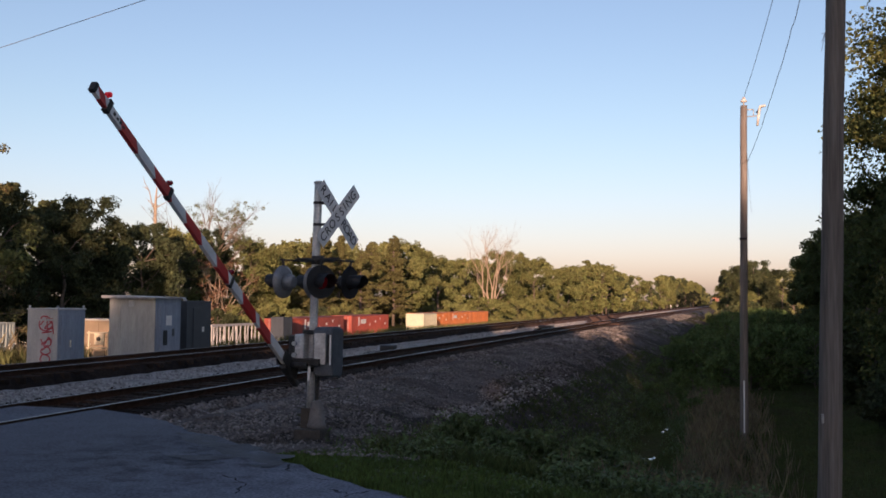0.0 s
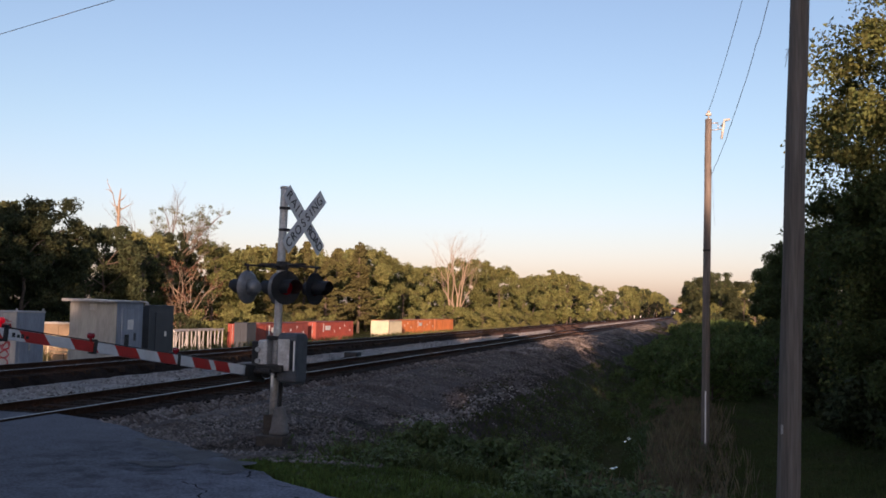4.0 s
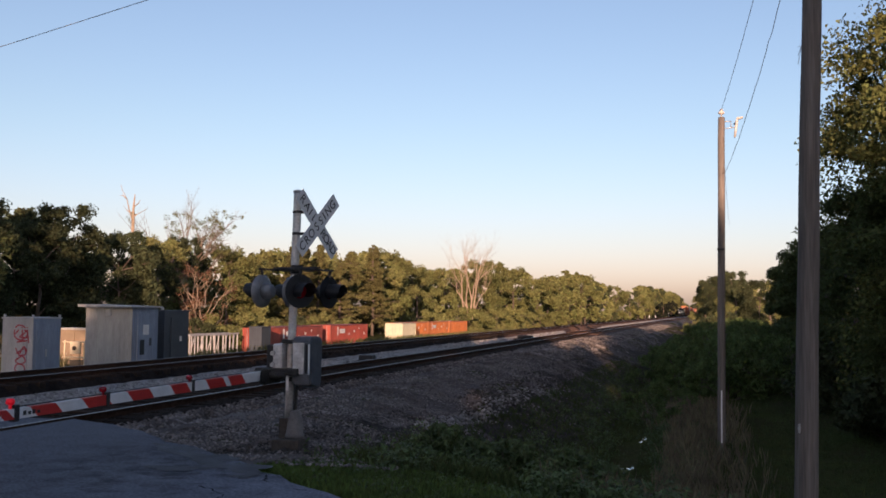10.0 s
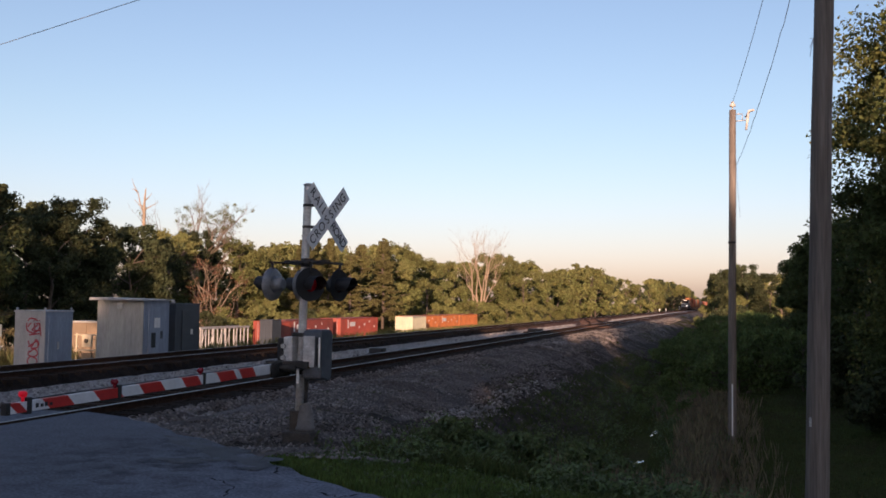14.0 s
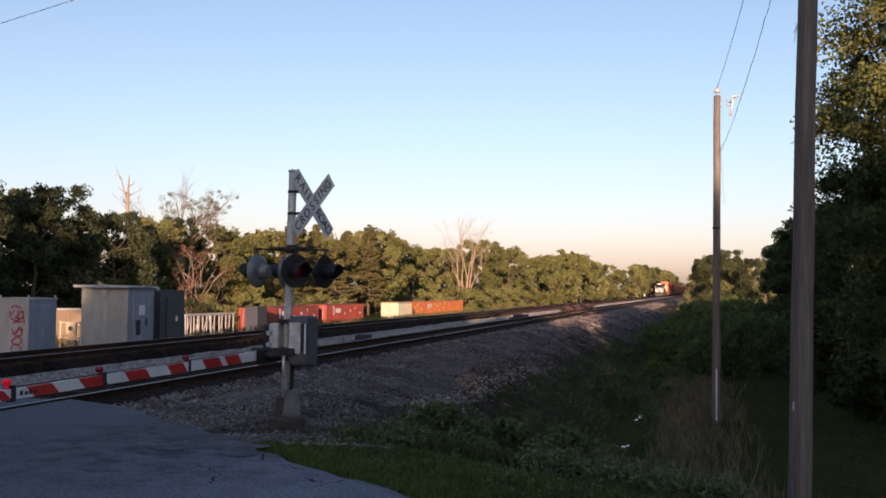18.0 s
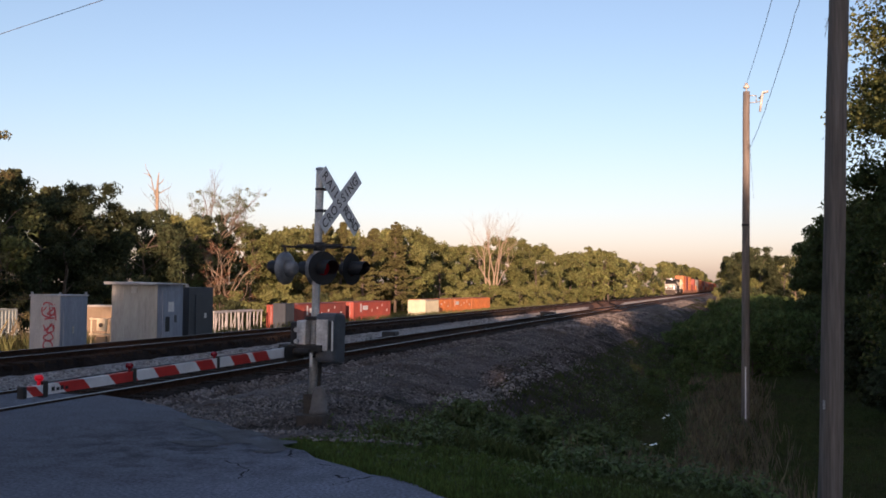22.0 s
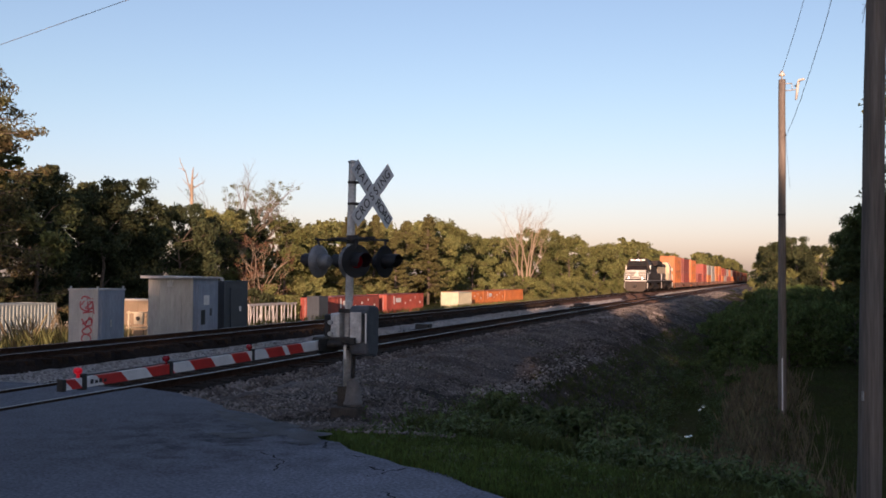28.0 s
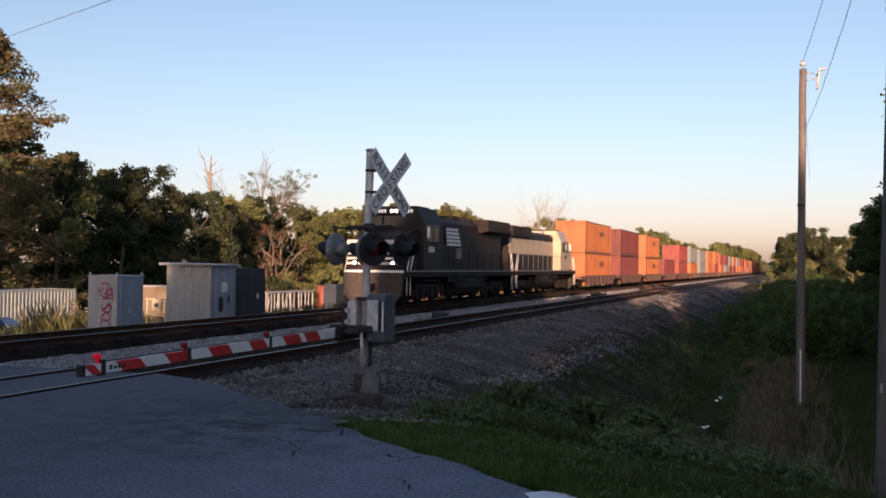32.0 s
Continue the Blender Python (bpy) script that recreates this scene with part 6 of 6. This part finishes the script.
T["cedar"] = tree("cedar_tree", 9.6, 5.2, 0.1, 90, 60, 0.34, M["leaf_cedar"], M["bark"], 33, "tall", label="dense cedar tree beside the line, shade in its colour")
prototypes = list(T.values())
HEIGHT = {"oak": 12.5, "oak2": 12.0, "dark": 12.5, "tall": 14.0, "pine": 14.5, "pine2": 14.5, "far": 12.5, "far2": 13.0}

r = random.Random(77)
# skyline of the wood, as the height over the rails where it stands 52 m west of the viewer
SKYLINE = ((50, 11.0), (60, 10.8), (66, 9.0), (73, 9.4), (78, 9.4), (84, 9.6), (92, 8.2), (98, 7.9), (108, 9.9), (116, 9.8), (137, 10.7), (155, 12.2), (173, 9.7), (208, 11.8), (266, 14.2), (325, 12.5), (345, 15.5), (380, 18.2), (458, 18.4), (500, 15.5), (571, 16.5), (763, 21.0), (1113, 30.0), (2076, 36.0))


def wood(kind, x, y, rel=1.0, dx=0.0):
    top = np.interp(y * 52 / abs(x), [a for a, _ in SKYLINE], [b for _, b in SKYLINE])
    z = 1.8 + (top - 1.8) * abs(x) / 52
    put(T[kind], x + dx, y, r.uniform(0, 360), min(1.25, (z - on_land(x, y)) / HEIGHT[kind] * rel * r.uniform(0.95, 1.06)), (z - on_land(x, y)) / HEIGHT[kind] * rel * r.uniform(0.95, 1.06))


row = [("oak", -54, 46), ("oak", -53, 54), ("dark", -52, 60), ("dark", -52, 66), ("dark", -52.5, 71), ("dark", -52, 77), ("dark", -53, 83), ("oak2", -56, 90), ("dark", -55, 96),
       ("oak", -54, 103), ("oak2", -54, 110), ("pine", -52, 117), ("pine2", -53, 123), ("pine", -54, 129), ("pine2", -52, 136), ("pine", -53, 143), ("pine2", -53, 150), ("oak2", -55, 158),
       ("oak", -56, 166), ("oak2", -56, 175), ("oak", -56, 186), ("oak", -55, 198), ("oak2", -53, 210), ("oak", -52, 222), ("oak2", -50, 236), ("oak", -49, 252), ("oak", -46, 270),
       ("far", -44, 286), ("far", -43, 302), ("tall", -43, 318), ("tall", -41, 336), ("far", -42, 352), ("far2", -42, 370), ("far", -42, 390), ("far", -42, 412), ("far2", -42, 435), ("far", -41, 460), ("far", -40, 490), ("far2", -38, 520), ("far", -36, 555), ("far", -35, 590)]
for kind, x, y in row:
    wood(kind, x + r.uniform(-1, 1), y + r.uniform(-1, 1), r.uniform(0.88, 1.06))
    if y < 420:
        wood("far2" if kind == "dark" else "far", x - 9 + r.uniform(-2, 2), y + r.uniform(-2, 4), 0.92)
for y in range(56, 300, 5):
    if not 118 < y < 165:
        put(T[r.choice(("bush", "bush", "bush2")) if y > 82 else "bush2"], -47.0 + 0.02 * (y - 56) + r.uniform(-1.5, 1.5), y + r.uniform(-2, 2), r.uniform(0, 360), r.uniform(0.9, 1.5))
put(T["big_pine"], -50.5, 51.0, 40, 1.0)
# distant wood closing the line
for i in range(34):
    y = 625 + 20 * i
    wood(r.choice(("far", "far2")), -33 + float(bend(y)) * 0.6 + r.uniform(-12, 0), y, 1.0)
for i in range(30):
    put(T[r.choice(("far", "far2"))], -24 + 4.6 * i + r.uniform(-2, 2), 1330 + r.uniform(0, 60), r.uniform(0, 360), r.uniform(1.0, 1.3))
for x, sc in ((-33, 1.1), (-29.5, 1.2), (-26, 1.28), (-22.5, 1.3), (-19.5, 1.24), (-16.5, 1.1)):
    put(T["far"], x, 648 + r.uniform(-4, 4), r.uniform(0, 360), 0.7, sc)
for x, y, sc in ((-26.6, 622, 1.0), (-24.2, 618, 1.04), (-21.8, 622, 1.0), (-19.4, 618, 1.03), (-17.2, 621, 0.97)):
    put(T["cedar"], x, y, r.uniform(0, 360), sc)
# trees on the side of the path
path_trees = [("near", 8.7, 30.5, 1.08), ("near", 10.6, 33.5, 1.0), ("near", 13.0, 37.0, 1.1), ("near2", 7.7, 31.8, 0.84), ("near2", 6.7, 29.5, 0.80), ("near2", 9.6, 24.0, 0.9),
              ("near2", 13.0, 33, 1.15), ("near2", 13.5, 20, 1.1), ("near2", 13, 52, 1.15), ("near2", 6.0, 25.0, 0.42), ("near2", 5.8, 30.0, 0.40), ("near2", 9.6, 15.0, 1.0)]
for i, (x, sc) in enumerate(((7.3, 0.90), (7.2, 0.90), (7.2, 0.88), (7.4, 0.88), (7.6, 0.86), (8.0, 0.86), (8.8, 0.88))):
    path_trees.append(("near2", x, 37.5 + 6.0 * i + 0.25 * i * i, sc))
# taller row added behind the path trees to throw shade on the bank
for i in range(6):
    path_trees.append(("far2", 12.6 + 0.15 * i, 41 + 7.1 * i, 0.93))
# a round clump of trees where the ditch ends, and the fields beyond
round_clump = [("dark", 10.5, 96, 0.62), ("dark", 14, 120, 0.7), ("far", 15, 140, 0.7), ("dark", 5.4, 176, 0.90), ("dark", 2.6, 181, 0.84), ("oak2", 1.0, 186, 0.72), ("dark", 9.0, 170, 0.74), ("oak2", 3.2, 168, 0.55),
               ("bush2", -0.6, 152, 1.5), ("bush2", 2.2, 150, 1.7), ("bush", -1.8, 172, 1.0), ("oak2", 13.5, 215, 0.9), ("far", 12.5, 280, 0.9), ("far", 14, 340, 0.95),
               ("far2", 6.0, 388, 1.3), ("far2", 9.0, 404, 1.3), ("far2", 12.0, 392, 1.3), ("far2", 16.0, 410, 1.3), ("far2", 10, 440, 1.35), ("far", 17, 470, 1.1), ("far2", 9, 480, 1.3), ("far", 19, 560, 1.1)]
for kind, x, y, sc in path_trees + round_clump:
    put(T[kind], x, y, r.uniform(0, 360), sc)
for i in range(38):                        # a tall wood added close along the line to keep the train in shade
    y = 366 + 10.5 * i
    put(T["far2"], float(bend(y)) - 3.9 + r.uniform(0, 1.2), y, r.uniform(0, 360), 0.72, 1.22 * r.uniform(0.95, 1.08))
    put(T["far2"], float(bend(y)) + 1.5 + r.uniform(0, 1.5), y + 4, r.uniform(0, 360), 0.80, 1.36 * r.uniform(0.95, 1.05))
for i in range(20):
    y = 30 + i * 4.2
    put(T["bush2"], 4.7 + 0.02 * y + r.uniform(-0.4, 0.5), y, r.uniform(0, 360), r.uniform(0.7, 1.1))
# growth along the ditch
for i in range(24):
    y = 36 + i * 3.6
    put(T["bush3"], r.uniform(-2.6, 0.6) + float(bend(y)), y, r.uniform(0, 360), r.uniform(0.28, 0.56))
for i in range(22):
    y = 52 + i * 4.6
    put(T[r.choice(("bush3", "bush3", "bush2"))], r.uniform(0.6, 4.8) + float(bend(y)), y, r.uniform(0, 360), r.uniform(0.4, 0.72))
for i in range(64):
    y = 43 + 125 * r.random() ** 1.25
    u = r.random()
    xr = -3.3 + 7.2 * u + 0.008 * (y - 43)
    x = xr + float(bend(y))
    top = -0.55 + 1.25 * min(1, u * 2.2) + 0.55 * min(1, max(0, (y - 55) / 60)) - 0.25 * min(1, max(0, (y - 85) / 40)) + r.uniform(-0.3, 0.2)
    h = top - on_land(x, y)
    if h > 0.5:
        put(T["bush3"], x, y, r.uniform(0, 360), 0.55 * h / 2.4 + 0.30, h / 2.4)
for i in range(26):
    y = 13.2 + 7.5 * r.random() ** 1.3
    put(T["bush4"], r.uniform(-4.2, -1.4), y + 0.4 * i / 26, r.uniform(0, 360), r.uniform(0.16, 0.34))
# an unseen wood behind the viewer, shaped to shade the crossing in the evening; one gap lets a strip of sun through
SHADERS = ((-48, 14.5), (-29, 13.5), (-26.5, 9.5), (-14, 9.0), (2.5, 19.0), (5.0, 17.6), (7.0, 17.4), (8.8, 15.4), (10.6, 18.4), (12.6, 18.2), (14.2, 15.3), (17.0, 15.3), (18.6, 18.2), (20.2, 18.2), (22.4, 14.4), (25.0, 15.6), (29.0, 15.6), (34.0, 15.0), (46.0, 16.5))
x = -48.0
while x < 47:
    if not -14 < x < 2.4:
        top = float(np.interp(x, [a for a, _ in SHADERS], [b for _, b in SHADERS]))
        for k, y in enumerate((-36, -40, -44)):
            put(T["far2"], x + 0.75 * k + r.uniform(-0.3, 0.3), y + r.uniform(-1.5, 1.5), r.uniform(0, 360), 0.50, top / 13.0 * r.uniform(0.97, 1.02))
    x += 2.3
put(T["far2"], -13.0, -38, 30, 0.50, 1.0)
# further unseen trees that narrow the gap
for x, y in ((-5.0, -38), (-4.8, -45), (-1.6, -38), (-1.2, -46), (1.6, -41)):
    put(T["far2"], x, y, 80 * x, 0.60, 1.32 if x < -4 else 1.5)
# unseen trees added to the left, blocking sun from the wood's dark end
for x, y in ((-37.6, 10), (-36.6, 5), (-36.0, 13)):
    put(T["far2"], x, y, r.uniform(0, 360), 0.60, 1.35)


def bare_tree(x, y, h, seed, label, pale, stems, leaf=0, spread=0.55, tip_depth=4, s=1.0):
    r = random.Random(seed)
    ob = empty("bare_tree", pose(x, y, on_land(x, y)), label, "tree", "trees")
    bm = bmesh.new()
    tips = []
    for k in range(stems):
        d = Vector((r.uniform(-0.25, 0.25), r.uniform(-0.25, 0.25), 1))
        grow(r, (r.uniform(-0.3, 0.3), r.uniform(-0.3, 0.3), -0.2), d, h * 0.33, 0.021 * h * s, tip_depth, bm, tips, spread, sides=7)
    part("branchwork", bm, pale, ob)
    if leaf:
        cs = [tuple(t) for t in tips if r.random() < leaf and t.z < 0.84 * h]
        v, q = leaves(cs, [r.uniform(0.25, 0.6) for _ in cs], 34, 0.10, seed)
        link_mesh("foliage", raw_mesh("foliage", v, q, M["leaf"]), ob)
    return ob


bare_tree(-44.9, 187.0, 19.6, 46, "bare leafless tree with pale forking limbs", M["bark_pale"], 4, 0, 0.46, 6, 0.70)
bare_tree(-58.6, 98.2, 17.8, 43, "half-dead tree with bare twisted limbs and few leaves", M["bark_grey"], 2, 0.20, 0.55, 6, 1.5)


def snag():
    x, y = -55.0, 84.6
    ob = empty("dead_tree", pose(x, y, on_land(x, y)), "dead bleached snag sticking out above the trees", "tree", "trees")
    z = -on_land(x, y) + 1.0
    side = Vector((0.84, 0.545, 0))
    bm = bmesh.new()
    tube(bm, [(0, 0, -0.2), (0.1, 0, 5), (0, 0.1, z + 9.2), side * 0.05 + Vector((0, 0, z + 10.6)), side * 0.12 + Vector((0, 0, z + 11.6)), side * 0.16 + Vector((0, 0, z + 11.9))], [0.26, 0.2, 0.15, 0.10, 0.06, 0.02], 8)
    part("trunk", bm, M["bark_pale"], ob)
    for pts in ([(0, 9.2), (-0.35, 10.3), (-0.6, 11.4), (-1.05, 12.2), (-1.2, 12.8)], [(-0.6, 11.4), (-0.95, 11.7), (-1.3, 11.75)], [(0.0, 9.6), (0.7, 10.1), (1.4, 10.5)], [(0.05, 10.0), (-0.5, 10.2), (-0.9, 10.7)], [(0.05, 10.6), (0.5, 11.0), (0.7, 11.4)]):
        bm = bmesh.new()
        tube(bm, [side * u + Vector((0, 0, z + h)) for u, h in pts], [0.07 * (1 - 0.8 * i / (len(pts) - 1)) for i in range(len(pts))], 6)
        part("branch", bm, M["bark_pale"], ob)


snag()


def fallen_top():
    r = random.Random(9)
    x, y = -49.4, 88.5
    ob = empty("dead_bush", pose(x, y, on_land(x, y)), "tangle of dead brown branches and leaves", "bush")
    bm = bmesh.new()
    tips = []
    for k in range(22):
        grow(r, (r.uniform(-1.2, 1.2), r.uniform(-1.6, 1.6), 0.2 + r.uniform(0, 4.4)), (r.uniform(-0.8, 0.8), r.uniform(-0.9, 0.9), r.uniform(0.3, 1.0)), 2.2, 0.06, 2, bm, tips, 0.7, sides=5)
    part("branchwork", bm, M["bark_pale"], ob)
    v, q = leaves([tuple(t) for t in tips], [r.uniform(0.3, 0.6) for _ in tips], 9, 0.12, 19)
    link_mesh("foliage", raw_mesh("foliage", v, q, M["leaf_brown"]), ob)


fallen_top()
for p in prototypes:
    for o in (*p.children_recursive, p):
        bpy.data.objects.remove(o)


def tufts(name, xs, ys, height, width, per, material, label, seed, lean=0.35, lift=0.0):
    """Grass: each tuft a few bent blades."""
    r = np.random.RandomState(seed)
    x, y = np.repeat(xs, per), np.repeat(ys, per)
    n = len(x)
    x, y = x + r.normal(0, 0.05, n), y + r.normal(0, 0.05, n)
    z = land(x, y) + lift
    a = r.uniform(0, 6.28, n)
    h = height * r.uniform(0.45, 1.25, n)
    w = width * r.uniform(0.6, 1.4, n)
    dx, dy = np.cos(a), np.sin(a)
    l = lean * h * r.uniform(0.2, 1.3, n)
    b = r.uniform(0, 6.28, n)
    lx, ly = np.cos(b) * l, np.sin(b) * l
    v = np.stack([np.stack([x - dx * w, y - dy * w, z - 0.03], -1), np.stack([x + dx * w, y + dy * w, z - 0.03], -1),
                  np.stack([x + lx * 0.45 + dx * w * 0.6, y + ly * 0.45 + dy * w * 0.6, z + h * 0.6], -1), np.stack([x + lx, y + ly, z + h], -1)], 1).reshape(-1, 3)
    return tagged(link_mesh(name, raw_mesh(name, v, np.arange(4 * n).reshape(n, 4), material)), label, "grass", kind="stuff")


def ground_cover(name, x, y, radius, per, size, material, label, seed):
    r = np.random.RandomState(seed)
    rad = radius * r.uniform(0.5, 1.3, len(x))
    c = np.stack([x, y, land(x, y) + rad * 0.45], -1)
    v, q = leaves(c, rad, per, size, seed, 0.9, 0.6)
    return tagged(link_mesh(name, raw_mesh(name, v, q, material)), label, "weeds", kind="stuff")


rs = np.random.RandomState(50)
n = 9000                                   # green verge along the pavement
x = rs.uniform(-5.2, 5.0, n)
y = verge(x) + 0.02 + rs.uniform(0.0, 1.0, n) ** 1.5 * 2.5 * smooth((x + 6.0) / 2.5)
tufts("verge_grass", x, y, 0.065, 0.008, 6, M["grass"], "short green grass along the road's edge", 51)
n = 420                                    # broad leaves among the verge grass
x = rs.uniform(-4.6, 4.0, n)
y = verge(x) + 0.15 + rs.uniform(0, 1, n) * 2.6
ground_cover("verge_weeds", x, y, 0.085, 16, 0.022, M["weeds"], "low broad-leaved weeds among the verge grass", 61)
n = 3400                                   # leafy weeds on the bank and in the ditch
x = rs.uniform(-5.9, 0.4, n)
y = 10.5 + 60 * rs.uniform(0, 1, n) ** 1.7
k = (y > verge(x) + 1.1 + rs.uniform(0, 2.2, n)) & (x > -4.3 + rs.normal(0, 0.6, n) - 1.1 * np.exp(-((y - 18.5) / 3.5) ** 2))
k &= np.sin(1.3 * x + 0.8 * y) + np.sin(0.55 * y - 2.1 * x) > -0.75
k &= ~((np.abs(x + 2.0) < 0.22 + 0.3 * rs.uniform(0, 1, n)) & (y > 21.5) & (y < 32))
x, y = x[k], y[k]
ground_cover("bank_weeds", x + bend(y), y, 0.26, 30, 0.034, M["weeds"], "dark green leafy weeds on the bank and in the ditch", 52)
n = 9000
x = rs.uniform(-5.4, 0.4, n)
y = 11 + 50 * rs.uniform(0, 1, n) ** 1.5
k = (y > verge(x) + 1.2 + rs.uniform(0, 1.5, n)) & ((x > -4.3 + rs.normal(0, 0.4, n)) | (y > 16))
k &= ~((np.abs(x + 2.0) < 0.22 + 0.3 * rs.uniform(0, 1, n)) & (y > 21.5) & (y < 32))
tufts("bank_grass", x[k] + bend(y[k]), y[k], 0.19, 0.007, 5, M["grass_path"], "coarse grass on the bank in a shade-darkened green", 56, 0.6)
n = 2400                                   # dry grass on the far side of the ditch
x = rs.normal(-0.35, 0.75, n)
y = 12 + 30 * rs.uniform(0, 1, n)
k = ~((np.abs(x + 2.0) < 0.9) & (y > 19) & (y < 34))
x, y = x[k], y[k]
tufts("dry_grass", x, y, 0.40, 0.007, 5, M["grass_dry"], "tall dry brownish grass beside the ditch", 53)
n = 34000
x = rs.uniform(-1.2, 8.0, n)
y = 8 + 90 * rs.uniform(0, 1, n) ** 1.7
k = y > verge(x) + 0.3
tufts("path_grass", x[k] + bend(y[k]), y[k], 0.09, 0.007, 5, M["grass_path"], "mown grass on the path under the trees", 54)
n = 5500                                   # weeds beyond the second track
x = rs.uniform(-40, -19.8, n)
y = rs.uniform(16, 130, n)
k = ~((x > -25) & (x < -21) & (y > 27) & (y < 39))
tufts("yard_weeds", x[k], y[k], 0.36, 0.016, 7, M["weeds_pale"], "tall weeds at the edge of the yard", 55, 0.5)
n = 900                                    # tall flowering weeds before the yard
x = rs.uniform(-36, -25.5, n)
y = rs.uniform(30, 44, n)
k = ~((x < -29.5) & (y < 33.0))
x, y = x[k], y[k]
tufts("tall_weeds", x, y, 0.62, 0.006, 14, M["weeds_pale"], "tall pale green weeds before the yard containers", 57, 0.35)
k = rs.uniform(0, 1, len(x)) < 0.3
v, q = leaves(np.stack([x[k], y[k], land(x[k], y[k]) + 0.75], -1), np.full(k.sum(), 0.25), 3, 0.03, 59)
tagged(link_mesh("white_flowers", raw_mesh("white_flowers", v, q, M["petal"])), "small white flowers over the tall weeds", "flowers", kind="stuff")
n = 160
x = rs.uniform(-34, -27, n)
y = rs.uniform(31, 42, n)
tufts("dead_weeds", x, y, 1.25, 0.008, 9, M["grass_dry"], "tall dead brown weeds before the yard", 58, 0.4)
bm = bmesh.new()
rw = random.Random(14)
for cx, cy, rx, ry in [(-2.02 + rw.gauss(0, 0.13), 23.0 + 3.6 * rw.random(), rw.uniform(0.03, 0.09), rw.uniform(0.08, 0.24)) for _ in range(10)] + [(-1.80, 31.4, 0.07, 0.28), (-1.88, 30.6, 0.05, 0.2)]:
    lobes, phase = rw.uniform(0.1, 0.45), rw.uniform(0, 6.28)
    f = bm.faces.new([bm.verts.new((cx + rx * math.cos(a) * (1 + lobes * math.sin(3 * a + phase)), cy + ry * math.sin(a) * (1 + lobes * math.sin(2 * a + phase)), on_land(cx, cy) + 0.15 + rw.uniform(-0.01, 0.01))) for a in np.linspace(0, 2 * np.pi, 19)[:-1]])
tagged(part("water", bm, M["water"]), "shallow water in the ditch", "water", kind="structure")

# ---- what moves ----
def motions():
    # the gate comes down
    drop = [(0.0, 33.5), (0.5, 27.6), (1.0, 23.4), (1.5, 19.4), (2.0, 15.2), (2.5, 12.2), (3.0, 9.6), (3.5, 8.2), (4.5, 5.8), (5.5, 3.6), (6.0, 2.4), (6.5, 1.2), (7.0, 0.3), (7.5, -0.2), (8.0, -0.3), (20.0, -0.3), (32.0, -0.3)]
    walk(arm, [(t, pose(-0.25, -0.33, 0.80, -a, 0, 0)) for t, a in drop])
    # the train, at a steady pace along the second track
    times = [0.0, 0.5, 4, 8, 12, 16, 20, 23, 25, 27, 28, 29, 30, 31, 31.5, 32.0]
    for thing, back, extra in MOVING:
        rows = []
        for t in times:
            front = 38.6 + 22.6 * (32.0 - t)
            if extra is True:
                y = front + back
                x = FAR_C + float(bend(y - 11))
                turn = 180.0
            else:
                y = front + back
                x = FAR_C + float(bend(y + 8))
                turn = 0.0
            d = float(bend(y + 12) - bend(y + 4)) / 8
            z = 0.0 if isinstance(extra, bool) else extra
            rows.append((t, pose(x, y, z, 0, 0, turn - math.degrees(math.atan(d)))))
        walk(thing, rows)


motions()
